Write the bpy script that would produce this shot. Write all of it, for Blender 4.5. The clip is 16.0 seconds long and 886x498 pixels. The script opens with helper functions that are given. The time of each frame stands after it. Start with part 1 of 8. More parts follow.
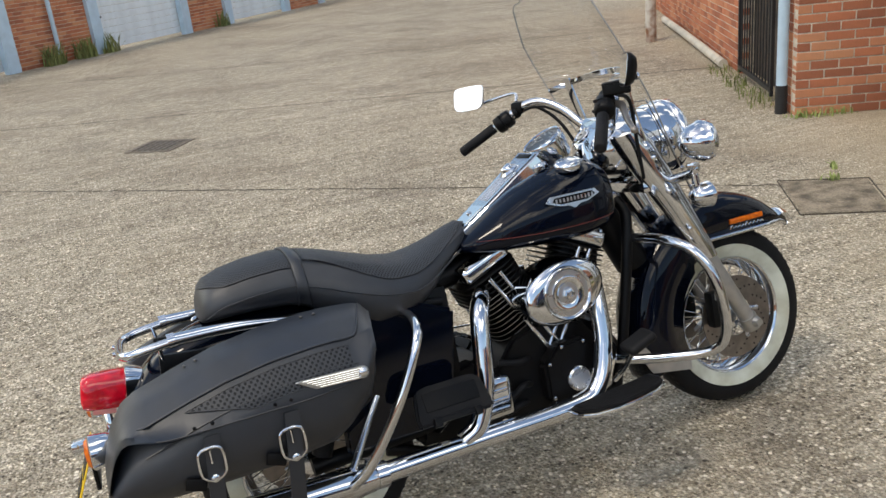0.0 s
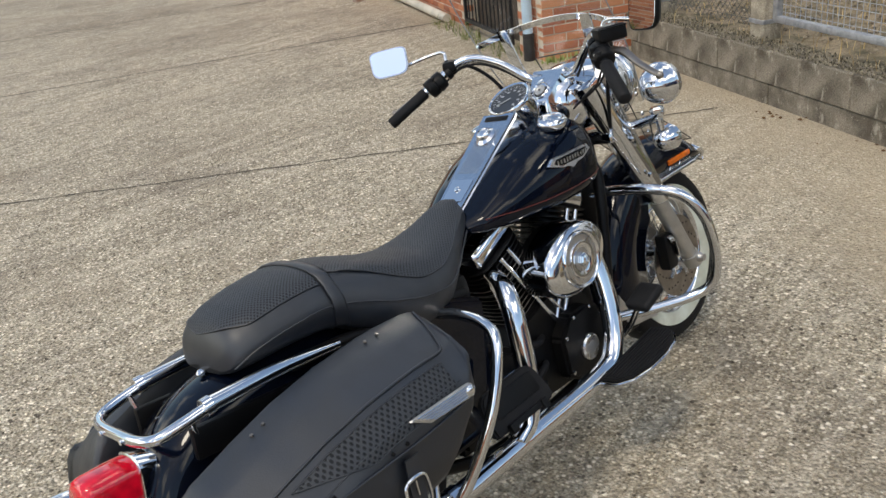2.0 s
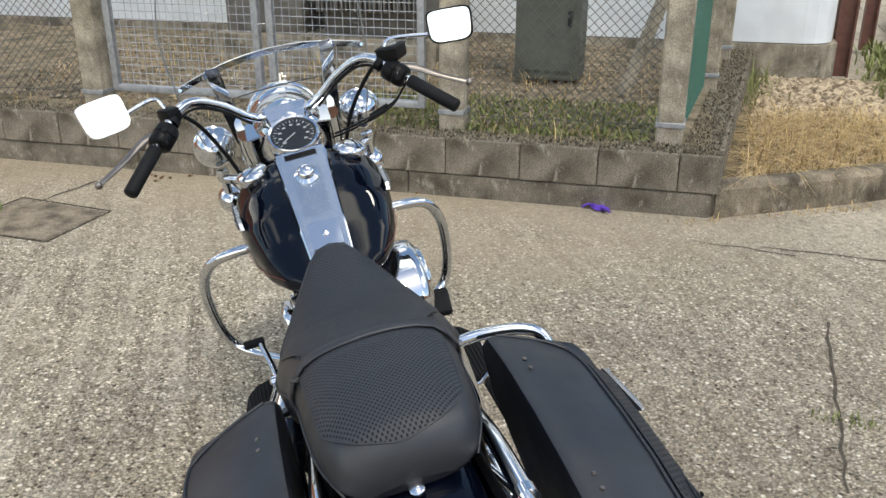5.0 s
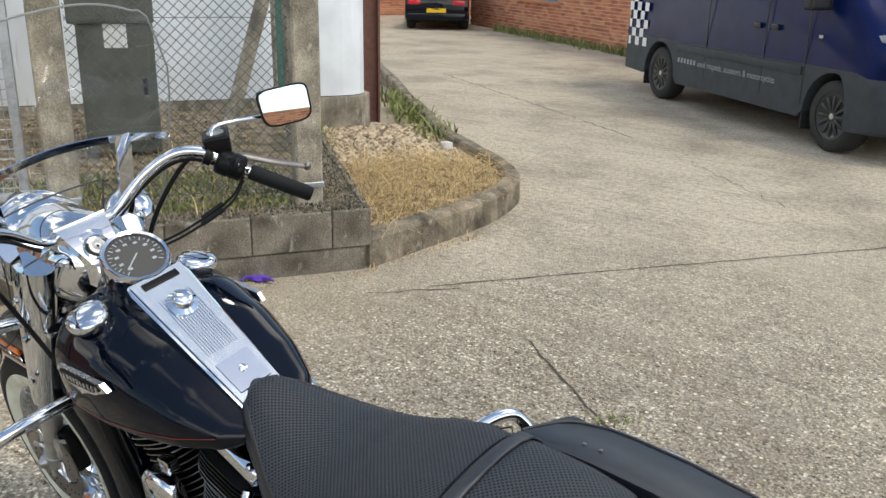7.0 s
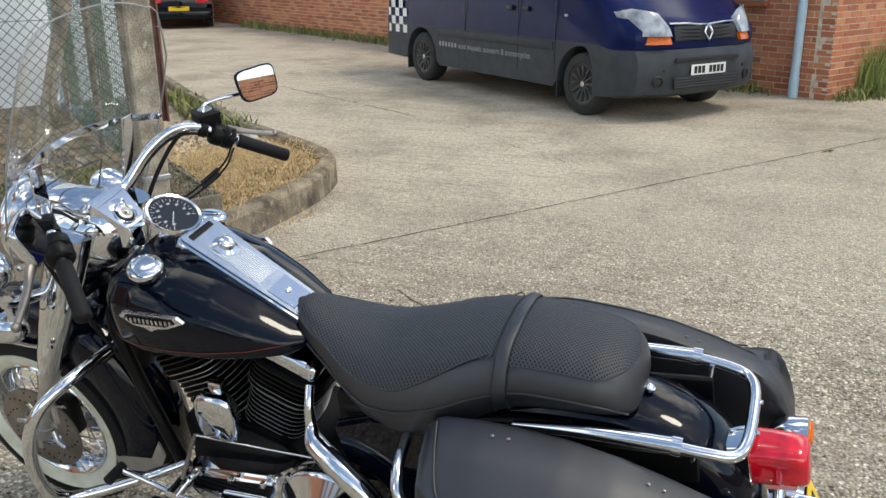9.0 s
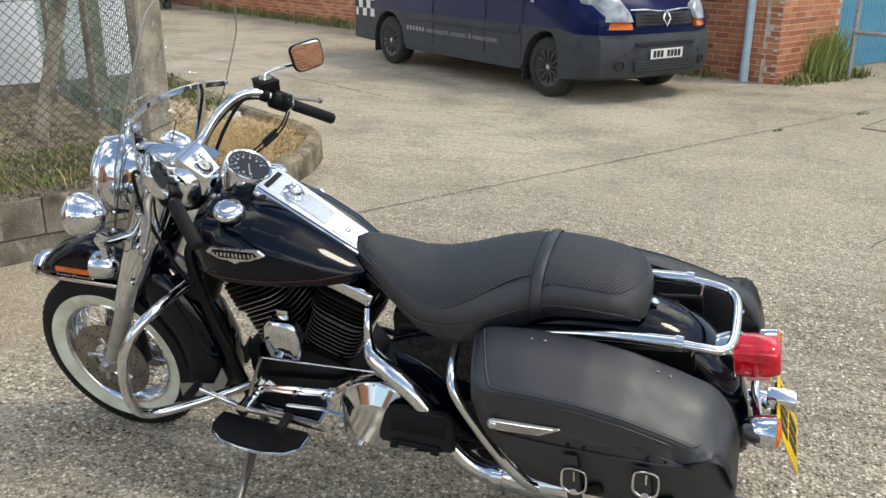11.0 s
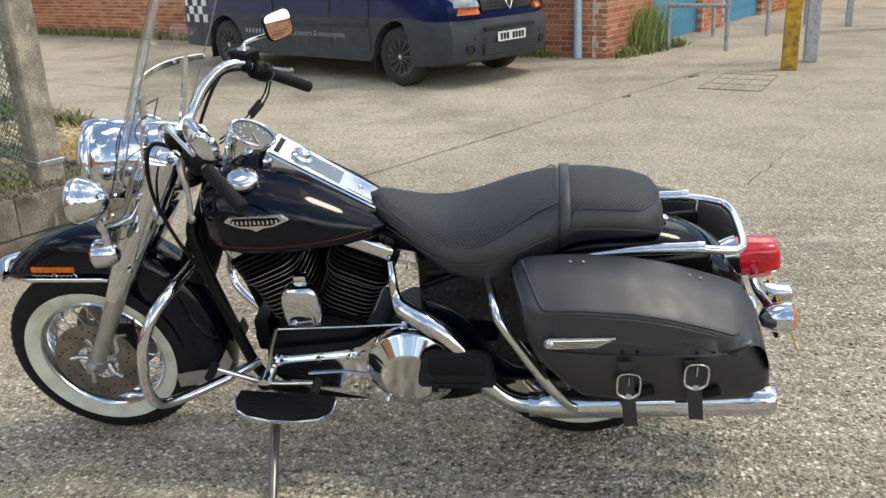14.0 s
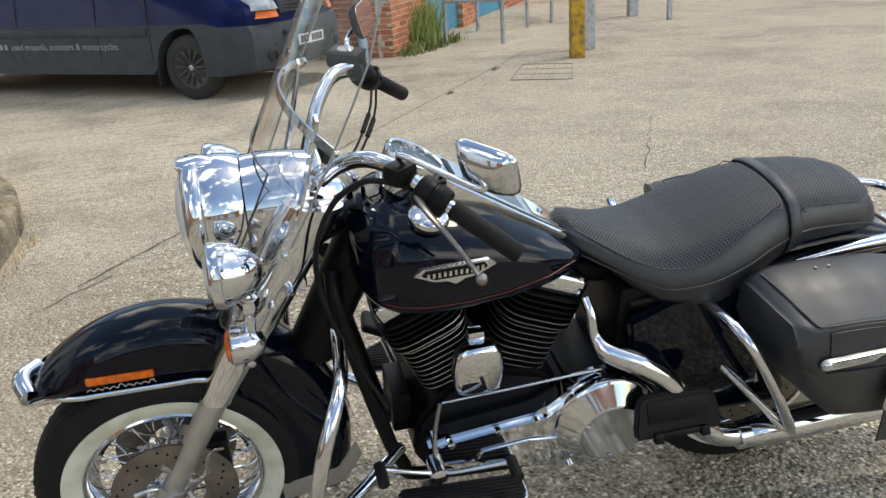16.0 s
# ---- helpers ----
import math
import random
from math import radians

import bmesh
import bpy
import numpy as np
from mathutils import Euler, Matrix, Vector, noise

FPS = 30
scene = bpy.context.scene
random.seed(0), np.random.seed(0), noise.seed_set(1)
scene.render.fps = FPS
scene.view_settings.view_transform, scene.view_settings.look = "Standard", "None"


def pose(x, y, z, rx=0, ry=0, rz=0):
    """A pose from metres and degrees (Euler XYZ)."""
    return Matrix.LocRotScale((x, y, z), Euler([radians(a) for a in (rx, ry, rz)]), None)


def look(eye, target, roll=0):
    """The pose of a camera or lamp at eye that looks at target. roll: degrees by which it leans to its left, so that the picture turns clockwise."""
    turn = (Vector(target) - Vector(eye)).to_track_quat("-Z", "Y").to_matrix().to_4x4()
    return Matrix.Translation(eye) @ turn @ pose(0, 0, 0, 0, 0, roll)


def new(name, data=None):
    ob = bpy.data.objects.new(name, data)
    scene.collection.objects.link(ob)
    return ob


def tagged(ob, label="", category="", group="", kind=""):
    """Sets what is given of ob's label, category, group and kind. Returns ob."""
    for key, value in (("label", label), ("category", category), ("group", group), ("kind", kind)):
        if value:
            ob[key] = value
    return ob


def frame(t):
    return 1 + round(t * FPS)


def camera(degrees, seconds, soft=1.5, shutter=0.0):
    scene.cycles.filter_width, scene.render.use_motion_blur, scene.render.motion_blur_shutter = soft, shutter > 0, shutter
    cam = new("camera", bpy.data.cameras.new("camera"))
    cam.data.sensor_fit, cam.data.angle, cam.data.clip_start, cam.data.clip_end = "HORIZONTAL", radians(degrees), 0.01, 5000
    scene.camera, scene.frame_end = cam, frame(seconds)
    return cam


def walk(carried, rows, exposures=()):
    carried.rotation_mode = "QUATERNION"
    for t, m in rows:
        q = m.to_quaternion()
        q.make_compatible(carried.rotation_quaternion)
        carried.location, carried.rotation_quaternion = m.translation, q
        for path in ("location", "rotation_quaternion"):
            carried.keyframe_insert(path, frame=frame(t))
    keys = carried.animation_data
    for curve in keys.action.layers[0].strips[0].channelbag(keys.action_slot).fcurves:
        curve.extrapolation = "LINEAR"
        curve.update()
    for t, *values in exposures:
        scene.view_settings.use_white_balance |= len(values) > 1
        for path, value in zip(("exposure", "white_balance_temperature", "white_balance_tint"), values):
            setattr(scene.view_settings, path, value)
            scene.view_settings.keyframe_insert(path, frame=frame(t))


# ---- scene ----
cam = camera(54.5, 16.0)
PATH = [
    (0, (-0.379, -2.264, 1.752), (0.294, -0.512, 1.061), -6.3),
    (0.5, (-0.556, -2.072, 1.758), (0.339, -0.442, 1.023), -6.0),
    (1, (-0.676, -1.9, 1.778), (0.38, -0.386, 1.008), -5.9),
    (1.5, (-0.838, -1.695, 1.747), (0.322, -0.275, 0.947), -6.3),
    (2, (-0.97, -1.463, 1.771), (0.286, -0.151, 0.934), -6.8),
    (2.5, (-1.159, -1.201, 1.765), (0.225, -0.049, 0.894), -6.8),
    (3, (-1.314, -0.966, 1.802), (0.196, -0.006, 0.909), -6.5),
    (3.2, (-1.348, -0.854, 1.796), (0.212, 0.023, 0.905), -6.3),
    (5.3, (-1.345, 0.492, 1.653), (0.409, -0.164, 0.95), -0.1),
    (5.5, (-1.264, 0.584, 1.654), (0.451, -0.197, 0.983), -0.3),
    (6, (-1.046, 0.807, 1.644), (0.493, -0.311, 1.027), 0.4),
    (6.5, (-0.886, 0.968, 1.682), (0.448, -0.38, 1.047), 0.7),
    (7, (-0.664, 1.069, 1.673), (0.564, -0.38, 1.047), 1.1),
    (7.5, (-0.47, 1.238, 1.669), (0.596, -0.338, 1.051), 1.8),
    (8, (-0.419, 1.404, 1.68), (0.486, -0.271, 1.066), 1.1),
    (8.5, (-0.45, 1.602, 1.656), (0.349, -0.124, 1.036), -0.1),
    (9, (-0.495, 1.819, 1.676), (0.252, 0.076, 1.039), -0.5),
    (9.2, (-0.491, 1.884, 1.677), (0.242, 0.138, 1.035), -0.5),
    (11.3, (-0.429, 2.342, 1.696), (0.194, 0.564, 1.023), -0.0),
    (11.5, (-0.428, 2.355, 1.691), (0.184, 0.577, 1.012), -0.4),
    (12, (-0.425, 2.383, 1.654), (0.148, 0.597, 0.958), -1.4),
    (12.5, (-0.435, 2.479, 1.634), (0.087, 0.684, 0.925), -2.3),
    (13, (-0.361, 2.549, 1.614), (0.088, 0.731, 0.912), -2.7),
    (13.5, (-0.113, 2.592, 1.575), (0.25, 0.747, 0.894), -2.9),
    (14, (0.076, 2.566, 1.567), (0.33, 0.696, 0.904), -2.6),
    (14.5, (0.334, 2.406, 1.559), (0.455, 0.521, 0.903), -2.7),
    (15, (0.62, 2.28, 1.551), (0.592, 0.395, 0.884), -3.1),
    (15.5, (0.953, 2.18, 1.552), (0.766, 0.307, 0.878), -3.2),
    (16, (1.277, 2.011, 1.535), (0.894, 0.171, 0.849), -3.5),
]
walk(cam, [(t, look(eye, target, roll)) for t, eye, target, roll in PATH], [(0.0, 0.05, 7750, 8), (2.5, 0.09, 7650, 7), (4.5, 0.17, 7450, 6), (9.0, 0.20, 7450, 6), (12.0, 0.21, 7650, 6), (16.0, 0.22, 7500, 6)])

# ---- light ----
world = bpy.data.worlds.new("world")
scene.world = world
world.use_nodes = True
wn, wl = world.node_tree.nodes, world.node_tree.links
wn.clear()
SUN_AZ, SUN_EL = radians(190), radians(62)      # direction towards the sun, from +x
sky = wn.new("ShaderNodeTexSky")
sky.sky_type = "NISHITA"
sky.sun_disc = False
sky.sun_elevation = SUN_EL
sky.sun_rotation = radians(90) - SUN_AZ
sky.air_density, sky.dust_density, sky.ozone_density = 1.0, 0.7, 2.0
tc = wn.new("ShaderNodeTexCoord")
cloud = wn.new("ShaderNodeTexNoise")
cloud.inputs["Scale"].default_value, cloud.inputs["Detail"].default_value, cloud.inputs["Roughness"].default_value = 1.9, 7, 0.55
ramp = wn.new("ShaderNodeValToRGB")
ramp.color_ramp.elements[0].position, ramp.color_ramp.elements[1].position = 0.51, 0.63
mixw = wn.new("ShaderNodeMixRGB")
mixw.inputs[2].default_value = (14.5, 14.7, 15.0, 1)
bg = wn.new("ShaderNodeBackground")
bg.inputs["Strength"].default_value = 0.222
wo = wn.new("ShaderNodeOutputWorld")
turn_sky = wn.new("ShaderNodeMapping")
turn_sky.inputs["Rotation"].default_value = (0, 0, radians(100))
turn_sky.inputs["Location"].default_value = (0.4, 0.2, 0.7)
wl.new(tc.outputs["Generated"], turn_sky.inputs["Vector"])
wl.new(turn_sky.outputs[0], cloud.inputs["Vector"])
wl.new(cloud.outputs["Fac"], ramp.inputs[0])
wl.new(ramp.outputs[0], mixw.inputs[0])
wl.new(sky.outputs[0], mixw.inputs[1])
wl.new(mixw.outputs[0], bg.inputs["Color"])
wl.new(bg.outputs[0], wo.inputs[0])
sun = new("sun", bpy.data.lights.new("sun", "SUN"))
sun.data.energy, sun.data.angle, sun.data.color = 1.25, radians(13), (1.0, 0.97, 0.93)
sun.matrix_world = look((0, 0, 20), (-math.cos(SUN_AZ) * math.cos(SUN_EL), -math.sin(SUN_AZ) * math.cos(SUN_EL), 20 - math.sin(SUN_EL)))


# ---- materials ----
def mat(name, color, rough=0.5, metal=0.0, vary=0.0, scale=8.0, bump=0.0, bscale=60.0, color2=None, coat=0.0, spec=0.5, fine=0.0, fscale=200.0, trans=0.0, ior=1.45, rvar=0.0):
    """One procedural surface: base colour, blotches at one scale, fine speckle at another, bump."""
    m = bpy.data.materials.new(name)
    m.use_nodes = True
    n, l = m.node_tree.nodes, m.node_tree.links
    b = n["Principled BSDF"]
    b.inputs["Base Color"].default_value = (*color, 1)
    b.inputs["Roughness"].default_value, b.inputs["Metallic"].default_value = rough, metal
    b.inputs["Specular IOR Level"].default_value, b.inputs["Coat Weight"].default_value = spec, coat
    b.inputs["Coat Roughness"].default_value = 0.03
    b.inputs["Transmission Weight"].default_value, b.inputs["IOR"].default_value = trans, ior
    co = n.new("ShaderNodeTexCoord")
    if vary or rvar:
        t = n.new("ShaderNodeTexNoise")
        t.inputs["Scale"].default_value, t.inputs["Detail"].default_value = scale, 6
        l.new(co.outputs["Object"], t.inputs["Vector"])
        x = n.new("ShaderNodeMixRGB")
        c2 = color2 or tuple(c * (1 - vary) for c in color)
        x.inputs[1].default_value, x.inputs[2].default_value = (*color, 1), (*c2, 1)
        r = n.new("ShaderNodeValToRGB")
        r.color_ramp.elements[0].position, r.color_ramp.elements[1].position = 0.38, 0.66
        l.new(t.outputs["Fac"], r.inputs[0])
        l.new(r.outputs[0], x.inputs[0])
        out = x.outputs[0]
        if rvar:
            mr = n.new("ShaderNodeMapRange")
            mr.inputs["To Min"].default_value, mr.inputs["To Max"].default_value = rough, rough + rvar
            l.new(r.outputs[0], mr.inputs["Value"])
            l.new(mr.outputs[0], b.inputs["Roughness"])
        if fine:
            t2 = n.new("ShaderNodeTexNoise")
            t2.inputs["Scale"].default_value, t2.inputs["Detail"].default_value = fscale, 3
            l.new(co.outputs["Object"], t2.inputs["Vector"])
            y = n.new("ShaderNodeMixRGB")
            y.blend_type = "OVERLAY"
            y.inputs[0].default_value = fine
            l.new(out, y.inputs[1])
            l.new(t2.outputs["Fac"], y.inputs[2])
            out = y.outputs[0]
        l.new(out, b.inputs["Base Color"])
    if bump:
        t = n.new("ShaderNodeTexNoise")
        t.inputs["Scale"].default_value, t.inputs["Detail"].default_value = bscale, 4
        l.new(co.outputs["Object"], t.inputs["Vector"])
        u = n.new("ShaderNodeBump")
        u.inputs["Strength"].default_value, u.inputs["Distance"].default_value = bump, 0.01
        l.new(t.outputs["Fac"], u.inputs["Height"])
        l.new(u.outputs[0], b.inputs["Normal"])
    return m


def concrete_ground():
    """Worn concrete with the aggregate showing: pebbles, dust, dark tyre and damp stains."""
    m = bpy.data.materials.new("exposed_aggregate_concrete")
    m.use_nodes = True
    n, l = m.node_tree.nodes, m.node_tree.links
    b = n["Principled BSDF"]
    co = n.new("ShaderNodeTexCoord")
    mp = n.new("ShaderNodeMapping")
    l.new(co.outputs["Object"], mp.inputs["Vector"])

    def noise_of(scale, detail=5, rough=0.55):
        t = n.new("ShaderNodeTexNoise")
        t.inputs["Scale"].default_value, t.inputs["Detail"].default_value, t.inputs["Roughness"].default_value = scale, detail, rough
        l.new(mp.outputs[0], t.inputs["Vector"])
        return t.outputs["Fac"]

    def ramp_of(v, a, c, ca=(0, 0, 0, 1), cb=(1, 1, 1, 1)):
        r = n.new("ShaderNodeValToRGB")
        r.color_ramp.elements[0].position, r.color_ramp.elements[1].position = a, c
        r.color_ramp.elements[0].color, r.color_ramp.elements[1].color = ca, cb
        l.new(v, r.inputs[0])
        return r.outputs[0]

    def mix(f, a, c, mode="MIX"):
        x = n.new("ShaderNodeMixRGB")
        x.blend_type = mode
        for i, v in enumerate((f, a, c)):
            if isinstance(v, (int, float)):
                x.inputs[i].default_value = v
            elif isinstance(v, tuple):
                x.inputs[i].default_value = v
            else:
                l.new(v, x.inputs[i])
        return x.outputs[0]
    def cells(scale):
        v = n.new("ShaderNodeTexVoronoi")
        v.inputs["Scale"].default_value = scale
        l.new(mp.outputs[0], v.inputs["Vector"])
        s = n.new("ShaderNodeSeparateColor")
        l.new(v.outputs["Color"], s.inputs[0])
        return v, s.outputs[0]

    def times(a, c):
        x = n.new("ShaderNodeMath")
        x.operation = "MULTIPLY"
        l.new(a, x.inputs[0])
        l.new(c, x.inputs[1])
        return x.outputs[0]
    vor, rnd1 = cells(74)
    stone = ramp_of(rnd1, 0.0, 1.0, (0.03, 0.022, 0.014, 1), (0.95, 0.86, 0.68, 1))
    paste = ramp_of(noise_of(150, 3), 0.3, 0.7, (0.10, 0.078, 0.050, 1), (0.60, 0.52, 0.385, 1))
    base = mix(ramp_of(vor.outputs["Distance"], 0.34, 0.5), stone, paste)
    # scattered larger pebbles, pale and dark
    big, rnd2 = cells(38)
    near = ramp_of(big.outputs["Distance"], 0.24, 0.36, (1, 1, 1, 1), (0, 0, 0, 1))
    base = mix(times(near, ramp_of(rnd2, 0.77, 0.80)), base, (0.86, 0.79, 0.67, 1))
    base = mix(times(near, ramp_of(rnd2, 0.13, 0.16, (1, 1, 1, 1), (0, 0, 0, 1))), base, (0.07, 0.053, 0.038, 1))
    base = mix(ramp_of(noise_of(16, 6, 0.75), 0.44, 0.66), base, mix(0.45, base, (0.10, 0.08, 0.06, 1)))
    base = mix(ramp_of(noise_of(38, 4, 0.7), 0.50, 0.66), base, mix(0.42, base, (0.80, 0.71, 0.57, 1)))
    dust = mix(ramp_of(noise_of(0.55, 8, 0.62), 0.50, 0.74), base, (0.47, 0.40, 0.295, 1))
    worn = mix(0.6, base, dust)
    # tamping ridges and tyre lines along the yard
    rm = n.new("ShaderNodeMapping")
    rm.inputs["Rotation"].default_value = (0, 0, radians(-60.7))
    rm.inputs["Scale"].default_value = (0.45, 9.0, 1)
    l.new(co.outputs["Object"], rm.inputs["Vector"])
    rt = n.new("ShaderNodeTexNoise")
    rt.inputs["Scale"].default_value, rt.inputs["Detail"].default_value, rt.inputs["Roughness"].default_value = 1.6, 7, 0.65
    l.new(rm.outputs[0], rt.inputs["Vector"])
    worn = mix(ramp_of(rt.outputs["Fac"], 0.51, 0.66), worn, mix(0.72, worn, (0.54, 0.475, 0.375, 1)))
    worn = mix(ramp_of(rt.outputs["Fac"], 0.28, 0.46, (1, 1, 1, 1), (0, 0, 0, 1)), worn, mix(0.50, worn, (0.12, 0.10, 0.08, 1)))
    worn = mix(ramp_of(noise_of(5.5, 9, 0.78), 0.52, 0.64), worn, mix(0.42, worn, (0.66, 0.59, 0.47, 1)))
    worn = mix(ramp_of(noise_of(7.5, 9, 0.78), 0.54, 0.66), worn, mix(0.45, worn, (0.15, 0.125, 0.095, 1)))
    worn = mix(ramp_of(noise_of(0.28, 10, 0.7), 0.48, 0.64), worn, mix(0.50, worn, (0.17, 0.135, 0.10, 1)))
    stain = mix(ramp_of(noise_of(0.9, 9, 0.66), 0.50, 0.70), worn, mix(0.42, worn, (0.12, 0.10, 0.082, 1)))
    streak = mix(ramp_of(noise_of(2.7, 6, 0.7), 0.54, 0.74), stain, mix(0.34, stain, (0.15, 0.128, 0.105, 1)))
    # the lane beyond the joint is a smoother, floated concrete
    sx = n.new("ShaderNodeSeparateXYZ")
    l.new(co.outputs["Object"], sx.inputs[0])

    def math_of(op, a, c):
        x = n.new("ShaderNodeMath")
        x.operation = op
        for i, v in enumerate((a, c)):
            if isinstance(v, (int, float)):
                x.inputs[i].default_value = v
            else:
                l.new(v, x.inputs[i])
        return x.outputs[0]
    off = math_of("SUBTRACT", math_of("MULTIPLY", sx.outputs[0], 0.834), math_of("MULTIPLY", sx.outputs[1], 0.55))
    edge = math_of("ADD", off, math_of("MULTIPLY", noise_of(1.3, 8, 0.7), 1.6))
    lane = ramp_of(math_of("MULTIPLY", math_of("SUBTRACT", edge, 3.75), 1.3), 0.0, 1.0)
    fine = ramp_of(noise_of(90, 6, 0.8), 0.3, 0.7, (0.45, 0.38, 0.275, 1), (0.84, 0.735, 0.575, 1))
    floated = mix(ramp_of(noise_of(0.75, 8, 0.72), 0.44, 0.64), fine, mix(0.66, fine, (0.22, 0.18, 0.13, 1)))
    floated = mix(ramp_of(rt.outputs["Fac"], 0.50, 0.72), floated, mix(0.45, floated, (0.20, 0.165, 0.125, 1)))
    floated = mix(ramp_of(noise_of(3.1, 7, 0.7), 0.60, 0.74), floated, mix(0.5, floated, (0.58, 0.51, 0.40, 1)))
    floated = mix(ramp_of(noise_of(24, 6, 0.8), 0.44, 0.60), floated, mix(0.50, floated, (0.11, 0.09, 0.068, 1)))
    floated = mix(ramp_of(noise_of(55, 4, 0.75), 0.54, 0.66), floated, mix(0.6, floated, (0.80, 0.72, 0.60, 1)))
    _, rnd3 = cells(94)
    streak = mix(0.52, streak, ramp_of(rnd3, 0.0, 1.0, (0.34, 0.325, 0.30, 1), (1.75, 1.75, 1.77, 1)), "MULTIPLY")
    streak = mix(math_of("MULTIPLY", times(near, ramp_of(rnd2, 0.82, 0.84)), 0.75), streak, (0.86, 0.78, 0.64, 1))
    streak = mix(math_of("MULTIPLY", times(near, ramp_of(rnd2, 0.09, 0.11, (1, 1, 1, 1), (0, 0, 0, 1))), 0.6), streak, (0.06, 0.047, 0.034, 1))
    open_yard = ramp_of(math_of("MULTIPLY", math_of("SUBTRACT", math_of("MULTIPLY", noise_of(0.9, 6, 0.65), 2.4), math_of("ADD", sx.outputs[1], 2.9)), 0.4), 0.0, 1.0)
    streak = mix(math_of("MULTIPLY", open_yard, 0.55), streak, floated)
    streak = mix(math_of("MULTIPLY", lane, 0.90), streak, floated)
    # sand washed up against the foot of the retaining wall
    foot = math_of("SUBTRACT", math_of("MULTIPLY", sx.outputs[0], 0.872), math_of("MULTIPLY", sx.outputs[1], 0.49))
    sand = ramp_of(math_of("MULTIPLY", math_of("SUBTRACT", math_of("ADD", foot, math_of("MULTIPLY", noise_of(1.1, 7, 0.6), 2.2)), 3.15), 0.9), 0.0, 1.0)
    inside = ramp_of(math_of("MULTIPLY", math_of("ADD", sx.outputs[1], 2.6), 0.6), 0.0, 1.0)
    streak = mix(math_of("MULTIPLY", math_of("MULTIPLY", sand, inside), 0.62), streak, ramp_of(noise_of(60, 5, 0.7), 0.3, 0.7, (0.38, 0.30, 0.20, 1), (0.58, 0.48, 0.34, 1)))
    l.new(streak, b.inputs["Base Color"])
    b.inputs["Roughness"].default_value = 0.88
    b.inputs["Specular IOR Level"].default_value = 0.25
    bu = n.new("ShaderNodeBump")
    bu.inputs["Strength"].default_value, bu.inputs["Distance"].default_value = 1.0, 0.012
    inv = n.new("ShaderNodeMath")
    inv.operation = "MULTIPLY_ADD"
    inv.inputs[1].default_value, inv.inputs[2].default_value = -1, 1
    l.new(vor.outputs["Distance"], inv.inputs[0])
    l.new(inv.outputs[0], bu.inputs["Height"])
    l.new(bu.outputs[0], b.inputs["Normal"])
    return m


def brick_surface(name, per_island):
    m = mat(name, (0.36, 0.125, 0.062), 0.85, vary=0.3, scale=25, bump=0.4, bscale=90)
    n, l = m.node_tree.nodes, m.node_tree.links
    b = n["Principled BSDF"]
    src = n.new("ShaderNodeNewGeometry").outputs["Random Per Island"] if per_island else n.new("ShaderNodeObjectInfo").outputs["Random"]
    r = n.new("ShaderNodeValToRGB")
    r.color_ramp.elements[0].color, r.color_ramp.elements[1].color = (0.30, 0.105, 0.06, 1), (0.70, 0.34, 0.18, 1)
    e = r.color_ramp.elements.new(0.5)
    e.color = (0.58, 0.20, 0.10, 1)
    l.new(src, r.inputs[0])
    old = b.inputs["Base Color"].links[0].from_socket
    x = n.new("ShaderNodeMixRGB")
    x.inputs[0].default_value = 0.65
    l.new(old, x.inputs[1])
    l.new(r.outputs[0], x.inputs[2])
    l.new(x.outputs[0], b.inputs["Base Color"])
    return m


M_GROUND = concrete_ground()
def mixed_stones(name, dark, pale):
    """Loose pieces, each of its own shade."""
    m = mat(name, pale, 0.9)
    n, l = m.node_tree.nodes, m.node_tree.links
    r = n.new("ShaderNodeValToRGB")
    r.color_ramp.elements[0].color, r.color_ramp.elements[1].color = (*dark, 1), (*pale, 1)
    l.new(n.new("ShaderNodeNewGeometry").outputs["Random Per Island"], r.inputs[0])
    l.new(r.outputs[0], n["Principled BSDF"].inputs["Base Color"])
    return m


